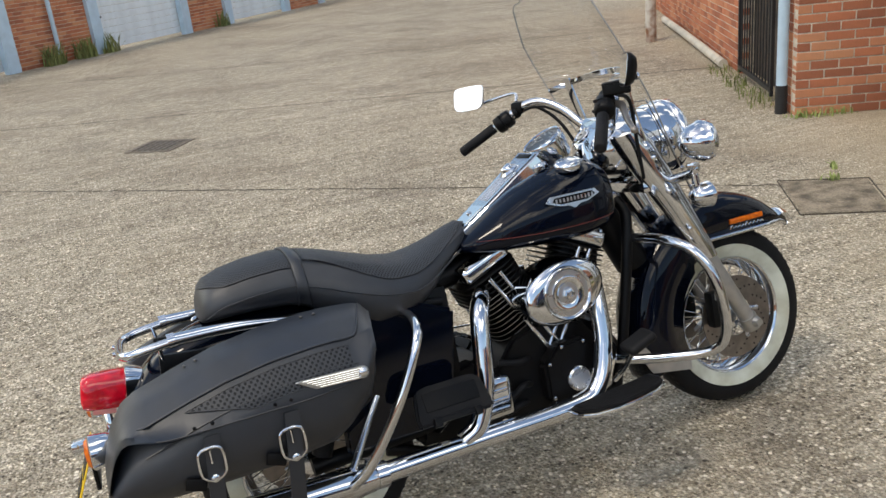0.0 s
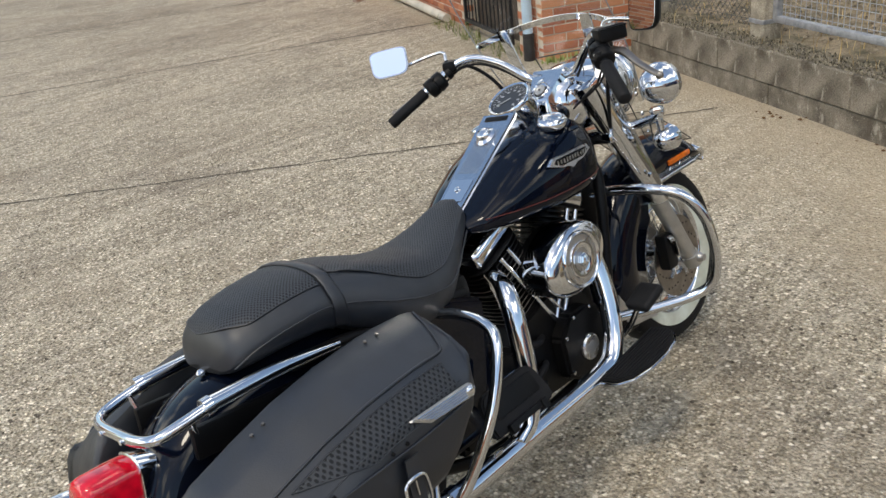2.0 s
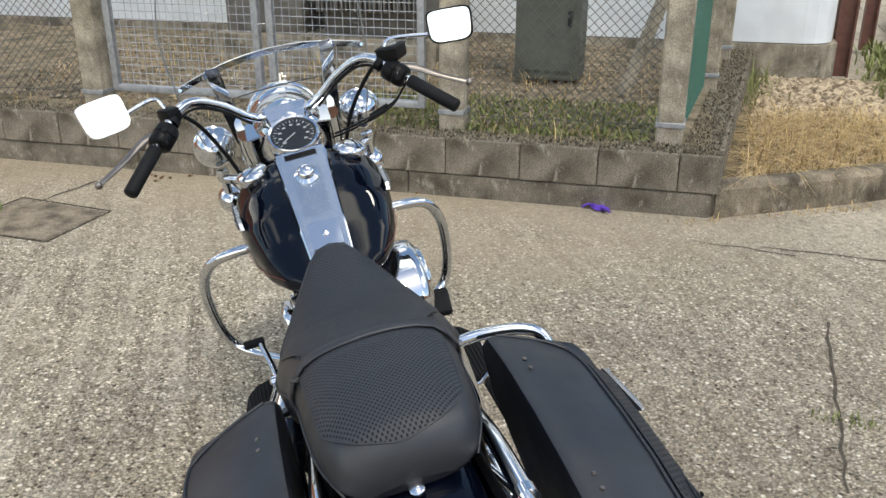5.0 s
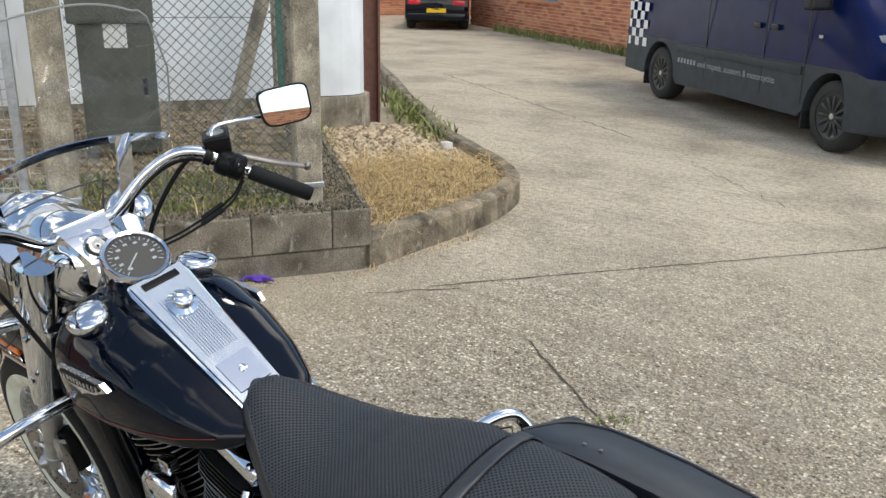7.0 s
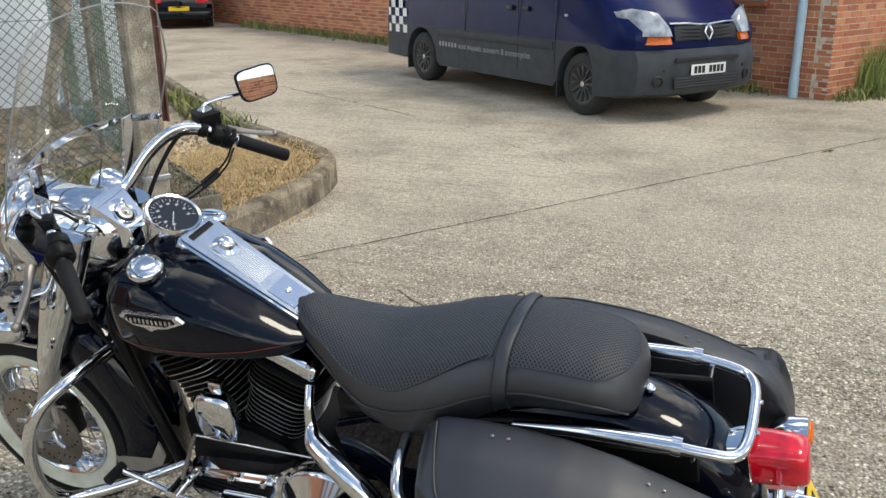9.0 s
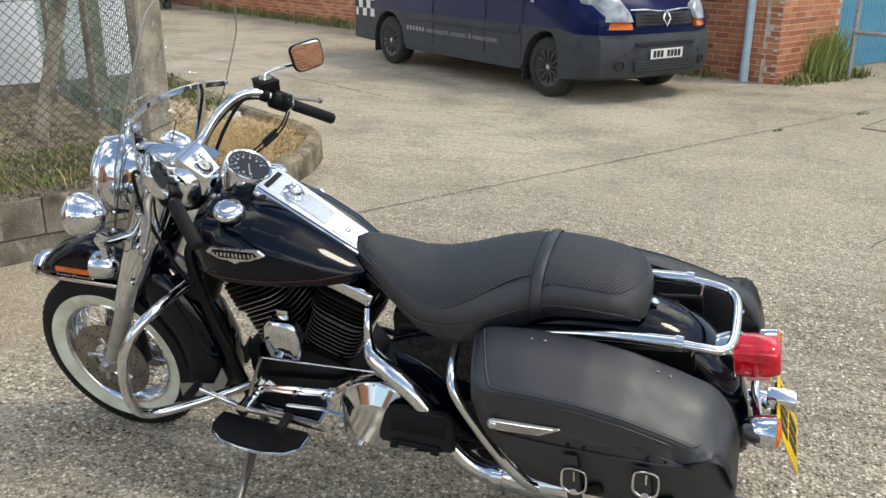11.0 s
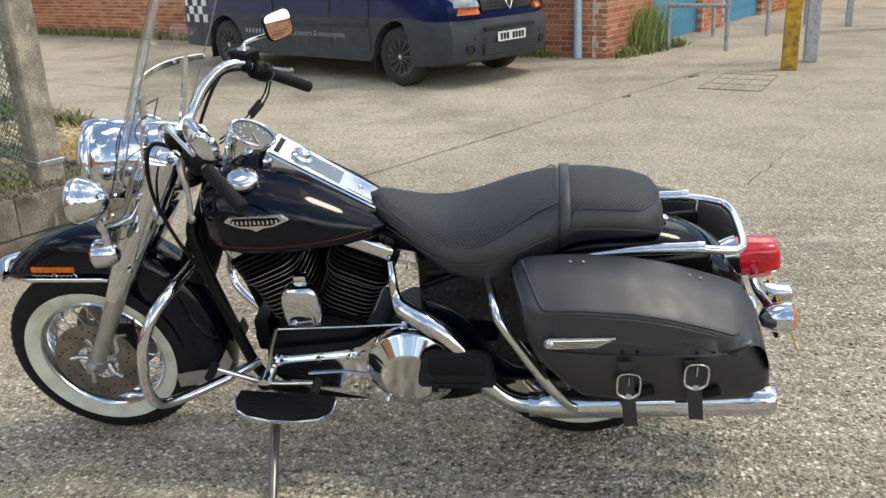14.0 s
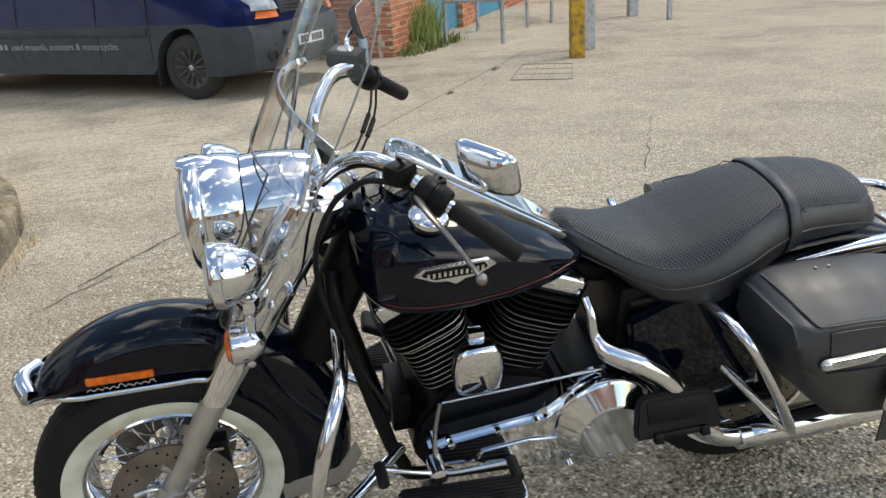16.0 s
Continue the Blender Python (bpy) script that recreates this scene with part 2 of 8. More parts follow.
M_BRICK, M_BRICK_I = brick_surface("brick_single", False), brick_surface("brick_joined", True)
M_MORTAR = mat("mortar", (0.66, 0.58, 0.47), 0.95, vary=0.35, scale=12, bump=0.3)
def weathered(name, base, dark, pale, streaks=1.0):
    """Old concrete: dark algae, rain streaks running down it, pale lime and lichen spots."""
    m = mat(name, base, 0.95, vary=0.5, scale=5, bump=0.9, bscale=110, fine=0.8, fscale=120, color2=dark)
    n, l = m.node_tree.nodes, m.node_tree.links
    b = n["Principled BSDF"]
    out = b.inputs["Base Color"].links[0].from_socket
    co = n.new("ShaderNodeTexCoord")
    for scale, stretch, lo, hi, tone, amount in ((7.0, (1, 1, 0.16), 0.50, 0.66, dark, 0.75 * streaks), (16.0, (1, 1, 0.5), 0.58, 0.68, pale, 0.6), (42.0, (1, 1, 1), 0.63, 0.70, pale, 0.7), (60.0, (1, 1, 1), 0.60, 0.70, tuple(c * 0.4 for c in dark), 0.7)):
        mp, t, r, x = n.new("ShaderNodeMapping"), n.new("ShaderNodeTexNoise"), n.new("ShaderNodeValToRGB"), n.new("ShaderNodeMixRGB")
        mp.inputs["Scale"].default_value = stretch
        t.inputs["Scale"].default_value, t.inputs["Detail"].default_value, t.inputs["Roughness"].default_value = scale, 7, 0.65
        r.color_ramp.elements[0].position, r.color_ramp.elements[1].position = lo, hi
        r.color_ramp.elements[1].color = (amount, amount, amount, 1)
        x.inputs[2].default_value = (*tone, 1)
        l.new(co.outputs["Object"], mp.inputs["Vector"])
        l.new(mp.outputs[0], t.inputs["Vector"])
        l.new(t.outputs["Fac"], r.inputs[0])
        l.new(r.outputs[0], x.inputs[0])
        l.new(out, x.inputs[1])
        out = x.outputs[0]
    l.new(out, b.inputs["Base Color"])
    return m


M_BLOCK = weathered("concrete_block", (0.27, 0.235, 0.185), (0.10, 0.084, 0.062), (0.50, 0.46, 0.38), 0.6)
M_KERB = weathered("kerb_concrete", (0.33, 0.275, 0.20), (0.085, 0.070, 0.050), (0.50, 0.44, 0.35))
M_POST = weathered("post_concrete", (0.46, 0.40, 0.31), (0.16, 0.14, 0.105), (0.62, 0.57, 0.47), 0.8)
M_SOIL = mat("soil_and_gravel", (0.30, 0.235, 0.155), 1.0, vary=0.6, scale=7, bump=1.0, bscale=50, color2=(0.10, 0.085, 0.05), fine=0.8, fscale=90)
M_STONE = mixed_stones("gravel_stone", (0.13, 0.09, 0.055), (0.64, 0.51, 0.35))
M_JOINT = mat("joint_filler", (0.10, 0.082, 0.062), 0.95, vary=0.4, scale=20, bump=0.5)
M_GALV = mat("galvanised_steel", (0.46, 0.48, 0.51), 0.42, metal=0.75, vary=0.25, scale=25, rvar=0.2)
M_WIRE = mat("dull_wire", (0.13, 0.13, 0.125), 0.6, metal=0.3, vary=0.3, scale=20)
M_GREENWIRE = mat("green_coated_wire", (0.07, 0.21, 0.16), 0.5, vary=0.2, scale=20)
M_WHITE = mat("white_sheet", (0.88, 0.92, 0.95), 0.45, vary=0.12, scale=3, bump=0.05)
M_BROWN = mat("brown_paint", (0.17, 0.075, 0.055), 0.6, vary=0.3, scale=14, bump=0.1)
M_GREENBOX = mat("dark_green_enamel", (0.115, 0.122, 0.098), 0.55, vary=0.3, scale=6, bump=0.1)
M_DARKBOX = mat("grey_brown_steel", (0.17, 0.155, 0.135), 0.6, vary=0.4, scale=5, bump=0.1)
M_PAPER = mat("paper_label", (0.75, 0.75, 0.72), 0.7, vary=0.1, scale=20)
M_BLUE = mat("blue_paint", (0.06, 0.26, 0.42), 0.6, vary=0.3, scale=6, bump=0.15, color2=(0.10, 0.32, 0.45))
M_PIPE = mat("pale_plastic_pipe", (0.47, 0.62, 0.74), 0.4, vary=0.12, scale=6)
M_BLACK = mat("black_paint", (0.02, 0.02, 0.022), 0.5, vary=0.3, scale=12)
M_DARKSTONE = mixed_stones("compound_stone", (0.085, 0.065, 0.045), (0.44, 0.36, 0.26))
M_SEEDLING = mixed_stones("seedling_leaf", (0.20, 0.26, 0.07), (0.38, 0.44, 0.16))
M_DRYGRASS = mixed_stones("dry_grass", (0.22, 0.135, 0.055), (0.80, 0.59, 0.29))
M_LEAF = mixed_stones("weed_leaf", (0.10, 0.12, 0.035), (0.30, 0.32, 0.12))
M_YELLOW = mat("chipped_yellow_paint", (0.55, 0.33, 0.02), 0.55, vary=0.8, scale=11, bump=0.3, color2=(0.20, 0.11, 0.03))
M_PURPLE = mat("purple_nitrile", (0.16, 0.07, 0.55), 0.45, vary=0.3, scale=40)
M_DOORWHITE = mat("white_roller_door", (0.72, 0.78, 0.82), 0.5, vary=0.15, scale=4)
M_RUST = mat("rusty_white_paint", (0.55, 0.52, 0.46), 0.75, vary=0.8, scale=8, bump=0.3, color2=(0.22, 0.10, 0.05))
M_IRON = mat("cast_iron", (0.26, 0.22, 0.175), 0.75, metal=0.3, vary=0.4, scale=20, bump=0.4)
M_GLASSDARK = mat("dark_window_glass", (0.02, 0.03, 0.035), 0.06, spec=0.7, vary=0.2, scale=2)


# ---- mesh helpers ----
def part(name, bm, material, parent=None, label="", smooth=True, crease=50):
    me = bpy.data.meshes.new(name)
    bmesh.ops.recalc_face_normals(bm, faces=bm.faces)
    bm.to_mesh(me)
    bm.free()
    if smooth:
        me.shade_smooth()
        me.set_sharp_from_angle(angle=radians(crease))
    return linked(name, me, material, parent, label)


def linked(name, me, material, parent=None, label=""):
    if material and not me.materials:
        me.materials.append(material)
    ob = new(name, me)
    ob.parent = parent
    return tagged(ob, label)


def sharp(ob, deg=35):
    """Keeps edges sharper than deg crisp under smooth shading."""
    ob.data.set_sharp_from_angle(angle=radians(deg))
    return ob


def box(size, at=(0, 0, 0), bevel=0.0, seg=2, turn=None):
    bm = bmesh.new()
    bmesh.ops.create_cube(bm, size=1, matrix=Matrix.Diagonal((*size, 1)))
    if bevel:
        bmesh.ops.bevel(bm, geom=bm.edges[:], offset=bevel, segments=seg, profile=0.6, affect="EDGES")
    bmesh.ops.transform(bm, matrix=Matrix.Translation(at) @ (turn or Matrix.Identity(4)), verts=bm.verts)
    return bm


def add(bm, other):
    me = bpy.data.meshes.new("tmp")
    other.to_mesh(me)
    other.free()
    bm.from_mesh(me)
    bpy.data.meshes.remove(me)
    return bm


def smooth_path(pts, n=6):
    """A Catmull-Rom line through the points."""
    p = [Vector(q) for q in pts]
    p = [p[0] * 2 - p[1], *p, p[-1] * 2 - p[-2]]
    out = []
    for i in range(1, len(p) - 2):
        for k in range(n):
            t = k / n
            a, b, c, d = p[i - 1], p[i], p[i + 1], p[i + 2]
            out.append(0.5 * (2 * b + (c - a) * t + (2 * a - 5 * b + 4 * c - d) * t * t + (3 * b - a - 3 * c + d) * t ** 3))
    return out + [p[-2]]


def tube(pts, r, sides=12, n=6, curve=True, flat=1.0):
    """A round bar along a line; r is one radius or one for each given point; flat squeezes it along its second axis."""
    path = smooth_path(pts, n) if curve else [Vector(q) for q in pts]
    if isinstance(r, (int, float)):
        rr = [r] * len(path)
    else:
        rr = list(np.interp(np.linspace(0, 1, len(path)), np.linspace(0, 1, len(r)), r))
    bm = bmesh.new()
    rings, up = [], None
    for i, q in enumerate(path):
        d = (path[min(i + 1, len(path) - 1)] - path[max(i - 1, 0)]).normalized()
        if up is None:
            up = d.orthogonal().normalized()
        up = (up - d * up.dot(d)).normalized()
        side = d.cross(up)
        rings.append([bm.verts.new(q + (up * math.cos(2 * math.pi * k / sides) + side * math.sin(2 * math.pi * k / sides) * flat) * rr[i]) for k in range(sides)])
    for a, b in zip(rings, rings[1:]):
        for k in range(sides):
            bm.faces.new((a[k], a[(k + 1) % sides], b[(k + 1) % sides], b[k]))
    bm.faces.new(rings[0][::-1])
    bm.faces.new(rings[-1])
    return bm


def loft(rings, close=True, caps=True):
    """A skin over rings of equally many points."""
    bm = bmesh.new()
    vs = [[bm.verts.new(p) for p in ring] for ring in rings]
    n = len(rings[0])
    for a, b in zip(vs, vs[1:]):
        for k in range(n if close else n - 1):
            bm.faces.new((a[k], a[(k + 1) % n], b[(k + 1) % n], b[k]))
    if caps and close:
        bm.faces.new(vs[0][::-1])
        bm.faces.new(vs[-1])
    return bm


def lathe(profile, m=None, sides=48, close=False):
    """Turns (radius, height) pairs about z, then moves the whole by m."""
    bm = bmesh.new()
    rings = [[bm.verts.new((r * math.cos(2 * math.pi * k / sides), r * math.sin(2 * math.pi * k / sides), h)) for k in range(sides)] for r, h in profile]
    pairs = list(zip(rings, rings[1:])) + ([(rings[-1], rings[0])] if close else [])
    for a, b in pairs:
        for k in range(sides):
            bm.faces.new((a[k], a[(k + 1) % sides], b[(k + 1) % sides], b[k]))
    if not close:
        bm.faces.new(rings[0][::-1])
        bm.faces.new(rings[-1])
    if m:
        bmesh.ops.transform(bm, matrix=m, verts=bm.verts)
    return bm


def along(d, at=(0, 0, 0)):
    """A pose at `at` whose z axis points along d."""
    return Matrix.Translation(at) @ Vector(d).to_track_quat("Z", "Y").to_matrix().to_4x4()


def prism(outline, depth, m=None, bevel=0.0, seg=2):
    """A flat outline in x, y pushed out along z."""
    bm = bmesh.new()
    f = bm.faces.new([bm.verts.new((x, y, 0)) for x, y in outline])
    g = bmesh.ops.extrude_face_region(bm, geom=[f])
    bmesh.ops.translate(bm, vec=(0, 0, depth), verts=[v for v in g["geom"] if isinstance(v, bmesh.types.BMVert)])
    if bevel:
        bmesh.ops.bevel(bm, geom=bm.edges[:], offset=bevel, segments=seg, affect="EDGES")
    if m:
        bmesh.ops.transform(bm, matrix=m, verts=bm.verts)
    return bm


def raw(name, verts, faces, material, parent=None, label="", smooth=False):
    me = bpy.data.meshes.new(name)
    me.from_pydata(verts, [], faces)
    if smooth:
        me.shade_smooth()
    return linked(name, me, material, parent, label)


def wires(segments, r):
    """Many straight three-sided wires at once."""
    v, f = [], []
    for a, b in segments:
        a, b = Vector(a), Vector(b)
        d = (b - a).normalized()
        u = d.orthogonal().normalized() * r
        w = d.cross(u)
        o = len(v)
        ring = [u, -0.5 * u + 0.87 * w, -0.5 * u - 0.87 * w]
        v += [tuple(a + q) for q in ring] + [tuple(b + q) for q in ring]
        f += [(o, o + 1, o + 4, o + 3), (o + 1, o + 2, o + 5, o + 4), (o + 2, o, o + 3, o + 5)]
    return v, f


# ---- the place: ground, walls, buildings ----
E1, E2, O = Vector((0.49, 0.872, 0)), Vector((0.872, -0.49, 0)), Vector((4.97, 3.19, 0))
SITE = math.degrees(math.atan2(-0.49, 0.872))


def site(a, b, z=0.0):
    """A point of the yard: a along the retaining wall, b into the compound."""
    return O + a * E1 + b * E2 + Vector((0, 0, z))


def site_pose(a, b, z=0.0, turn=0.0):
    """x along E2, y along E1."""
    return Matrix.Translation(site(a, b, z)) @ pose(0, 0, 0, 0, 0, SITE + turn)


def ground_sheet():
    bm = bmesh.new()
    bmesh.ops.create_grid(bm, x_segments=60, y_segments=60, size=150)
    g = part("ground", bm, M_GROUND, None, "worn tan concrete yard with exposed aggregate and stains")
    return tagged(g, category="ground", kind="structure")


GROUND = ground_sheet()


def joint(p, q, w=0.018, wob=0.006, seed=0):
    """A slab joint or crack: a dark, ragged strip let into the ground."""
    rnd = random.Random(seed)
    p, q = Vector((*p, 0.003)), Vector((*q, 0.003))
    n = max(4, int((q - p).length / 0.08))
    d = (q - p).normalized()
    s = Vector((-d.y, d.x, 0))
    v = []
    for i in range(n + 1):
        c = p.lerp(q, i / n) + s * rnd.uniform(-wob, wob)
        h = w * rnd.uniform(0.2, 0.5)
        v += [tuple(c - s * h), tuple(c + s * h)]
    return raw("slab_joint", v, [(2 * i, 2 * i + 1, 2 * i + 3, 2 * i + 2) for i in range(n)], M_JOINT, GROUND)


joint((-4.5, 8.85), (4.3, 1.2), 0.024, 0.008, seed=1)
joint((-6, 12.0), (8, 4.6), 0.040, 0.012, seed=2)
joint((-8, 17.6), (9.6, 8.4), 0.045, 0.015, seed=3)
joint((2.25, -2.25), (-2.4, -9.3), 0.015, 0.006, seed=4)
joint((2.1, -2.35), (2.42, -1.95), 0.010, 0.012, seed=5)
joint((1.42, -2.03), (0.42, -1.36), 0.014, 0.008, seed=6)
joint((-3.3, -9.5), (-9, -7.2), 0.02, 0.02, seed=8)
joint((1.4, -5.3), (2.9, -6.5), 0.008, 0.04, seed=9)
joint((3.6, -7.0), (8.5, -9.7), 0.02, 0.02, seed=10)
joint((6.0, -6.6), (12, -10.4), 0.02, 0.02, seed=11)
joint((-1.59, -3.88), (-1.20, -3.1), 0.010, 0.02, seed=12)
joint((-1.96, -4.61), (-1.59, -3.88), 0.006, 0.02, seed=13)


def brick_wall(name, p, d, length, height, label, thick=0.22, near=(0, 0), z0=0.0, openings=(), limit=300, seed=0):
    """A stretcher-bond brick wall from p along d (its face to the right of d). Bricks of the stretch `near` are parts of their own."""
    rnd = random.Random(seed)
    d = Vector((*d, 0)).normalized()
    m = Matrix.Translation((*p, z0)) @ Matrix.Rotation(math.atan2(d.y, d.x), 4, "Z")
    w = bmesh.new()
    xs = sorted({0, length, *[o[0] for o in openings], *[o[1] for o in openings]})
    for a, b in zip(xs, xs[1:]):
        c = (a + b) / 2
        low = [o for o in openings if o[0] <= c <= o[1]]
        spans = [(0, height)] if not low else [s for s in ((0, low[0][2]), (low[0][3], height)) if s[1] - s[0] > 0.02]
        for lo, hi in spans:
            add(w, box((b - a, thick, hi - lo), (c, thick / 2 + 0.001, (lo + hi) / 2)))
    wall = part(name, w, M_MORTAR, None, label, smooth=False)
    wall.matrix_world = m
    tagged(wall, category="brick wall", kind="structure")
    shapes = []
    for L in (0.215, 0.1025):
        bm = box((L, 0.11, 0.065), bevel=0.004, seg=1)
        me = bpy.data.meshes.new("brick")
        bm.to_mesh(me)
        bm.free()
        me.materials.append(M_BRICK)
        shapes.append(me)
    V, F = [], []
    rows, count = int(height / 0.075), 0
    for r in range(rows):
        x = -0.1125 if r % 2 else 0.0
        while x < length - 0.05:
            L = 0.215
            if x < 0:
                x0, L = 0.0, 0.1025
            else:
                x0 = x
            if x0 + L > length:
                L = length - x0 if length - x0 > 0.03 else 0
            c, z = x0 + L / 2, r * 0.075 + 0.0375
            x += 0.225
            if not L or any(o[0] - 0.02 < c < o[1] + 0.02 and o[2] < z < o[3] for o in openings):
                continue
            y = 0.05 + rnd.uniform(-0.002, 0.003)
            if near[0] <= c <= near[1] and z < 1.75 and count < limit and min(abs(L - 0.215), abs(L - 0.1025)) < 0.002:
                b = linked("brick", shapes[0] if L > 0.2 else shapes[1], None, wall)
                b.location = (c, y, z)
                b.rotation_euler = (0, rnd.uniform(-0.006, 0.006), 0)
                count += 1
            else:
                o = len(V)
                hx, hz = L / 2, 0.0325
                V += [(c + sx * hx, y + sy, z + sz * hz) for sy in (-0.055, 0.05) for sx, sz in ((-1, -1), (1, -1), (1, 1), (-1, 1))]
                F += [(o, o + 1, o + 2, o + 3), (o + 7, o + 6, o + 5, o + 4), (o, o + 4, o + 5, o + 1), (o + 1, o + 5, o + 6, o + 2), (o + 2, o + 6, o + 7, o + 3), (o + 3, o + 7, o + 4, o)]
    if V:
        tagged(raw("brickwork", V, F, M_BRICK_I, wall), kind="stuff")
    return wall

TOP = 0.36           # level of the compound behind the retaining wall
brick_wall("wall_corner_end", O.to_2d(), E2.to_2d(), 1.06, 3.0, "red brick end wall with pale mortar", near=(0, 1.06), seed=1)
p10 = site(10, 0)
brick_wall("wall_corner_side", p10.to_2d(), (-E1).to_2d(), 9.885, 3.0, "red brick side wall with a gated doorway", near=(6.0, 9.9), openings=((7.85, 9.45, 0.0, 2.2),), limit=170, seed=2)


def yard_thing(name, label, category, at, group=""):
    e = new(name)
    e.matrix_world = at
    return tagged(e, label, category, group)


def barred_gate():
    g = yard_thing("barred_gate", "black steel barred gate across the brick doorway", "gate", site_pose(0.65, -0.03))
    part("gate_frame", add(add(box((0.03, 0.04, 1.95), (0, 0.02, 1.02)), box((0.03, 0.04, 1.95), (0, 1.36, 1.02))), add(box((0.03, 1.3, 0.04), (0, 0.69, 0.1)), box((0.03, 1.3, 0.04), (0, 0.69, 1.9)))), M_BLACK, g, smooth=False)
    me = None
    for i in range(11):
        if me is None:
            b = part("bar", tube([(0, 0, 0.1), (0, 0, 1.9)], 0.008, 6, curve=False), M_BLACK, g)
            me = b.data
        else:
            b = linked("bar", me, None, g)
        b.location = (0, 0.13 + i * 0.112, 0)


barred_gate()
d = part("door_1", box((0.06, 1.6, 2.15), (0.18, 0, 1.08), 0.004), mat("brown_timber_door", (0.085, 0.062, 0.045), 0.7, vary=0.5, scale=9, bump=0.2, color2=(0.04, 0.035, 0.03)), None, "dark brown timber door behind a gate", smooth=False)
d.matrix_world = site_pose(1.35, 0)
tagged(d, category="door", kind="structure")


def downpipe(at, h, foot, r=0.045):
    e = yard_thing("downpipe", "pale blue-grey plastic rainwater downpipe against brick", "drainpipe", at)
    part("pipe", tube([(0, 0, 0.22), (0, 0, h)], r, 16, curve=False), M_PIPE, e)
    part("foot", tube([(0, 0, 0.0), (0, 0, 0.24)], r * 1.12, 16, curve=False), foot, e, "dark foot")
    part("bracket", box((0.13, 0.02, 0.03), (0, 0.03, 1.35)), foot, e)
    return e


downpipe(site_pose(0.16, -0.07), 2.9, M_BLACK)
long_pipe = part("waste_pipe", tube([site(2.5, -0.1, 0.06), site(4.7, -0.12, 0.07), site(7.1, -0.14, 0.06)], 0.05, 14), mat("cream_plastic", (0.62, 0.58, 0.48), 0.5, vary=0.25, scale=4), None, "long cream plastic pipe lying at the foot of the wall")
tagged(long_pipe, category="pipe")
bollard = part("bollard", tube([site(5.16, -0.57, 0), site(5.17, -0.57, 2.2)], 0.075, 16, curve=False), M_RUST, None, "rusty white-painted steel post in the yard")
tagged(bollard, category="post")


# retaining wall of concrete blocks
def retaining_wall():
    w = part("retaining_wall", box((0.2, 5.56, TOP - 0.02), (0.115, -3.06, TOP / 2 - 0.015)), M_BLOCK, None, "low mossy grey concrete block retaining wall", smooth=False)
    w.matrix_world = site_pose(0, 0.68)
    tagged(w, category="retaining wall", kind="structure")
    me = None
    rnd = random.Random(4)
    for i in range(12):
        bm = box((0.03, 0.443, 0.215), bevel=0.005, seg=1)
        if me is None:
            b = part("concrete_block", bm, M_BLOCK, w, smooth=False)
            me = b.data
        else:
            bm.free()
            b = linked("concrete_block", me, None, w)
        b.location = (rnd.uniform(-0.004, 0.004), -0.5 - i * 0.448 + 0.02, TOP - 0.11)
        b.rotation_euler = (0, rnd.uniform(-0.01, 0.01), 0)
    part("concrete_block", box((0.03, 0.222, 0.215), (0.0, -5.745, TOP - 0.11), 0.005, 1), M_BLOCK, w, smooth=False)
    part("wall_return", box((4.0, 0.21, TOP - 0.02), (2.02, -5.935, TOP / 2 - 0.015), turn=pose(0, 0, 0, 0, 0, -5.6)), M_BLOCK, w, smooth=False)
    for y0, y1 in ((-0.35, -2.18), (-2.186, -4.05), (-4.056, -5.82)):
        part("plinth", box((0.03, y0 - y1, 0.212), (0.008, (y0 + y1) / 2, TOP - 0.33), 0.006, 1), M_BLOCK, w, smooth=False)
    for i in range(8):
        b = linked("concrete_block", me, None, w)
        b.location = (0.25 + i * 0.446, -5.866 - i * 0.0437, TOP - 0.11)
        b.rotation_euler = (0, 0, radians(84.4))
    # crumbling mossy top
    V, F = [], []
    for i in range(9000):
        x, y, s = rnd.uniform(-0.01, 0.24), rnd.uniform(-5.84, -0.3), rnd.uniform(0.004, 0.013)
        if i % 5 < 2:
            x = rnd.uniform(0.0, 3.9)
            y = -5.745 - 0.098 * x + rnd.uniform(-0.115, 0.115)
        o = len(V)
        V += [(x + rnd.uniform(-s, s), y + rnd.uniform(-s, s), TOP - 0.014 + rnd.uniform(0, 0.012)) for _ in range(4)]
        V.append((x, y, TOP + rnd.uniform(-0.004, 0.010)))
        F += [(o, o + 1, o + 4), (o + 1, o + 2, o + 4), (o + 2, o + 3, o + 4), (o + 3, o, o + 4)]
    tagged(raw("moss", V, F, mixed_stones("moss_and_grit", (0.030, 0.026, 0.016), (0.36, 0.31, 0.22)), w), kind="stuff")


retaining_wall()

comp = bmesh.new()
bmesh.ops.create_grid(comp, x_segments=50, y_segments=90, size=0.5, matrix=Matrix.Translation((5.4, -0.9, 0)) @ Matrix.Diagonal((9.2, 9.75, 1, 1)))
for v in comp.verts:
    v.co.y -= 0.098 * max(0, v.co.x - 0.9) * max(0, (-v.co.y - 4) / 1.775)
    v.co.z = TOP - 0.03 + 0.03 * noise.noise(v.co * 1.7) if v.co.x > 0.85 else TOP - 0.05
cp = part("compound_ground", comp, M_SOIL, None, "gravelly soil of the fenced compound")
cp.matrix_world = site_pose(0, 0)
tagged(cp, category="soil", kind="structure")


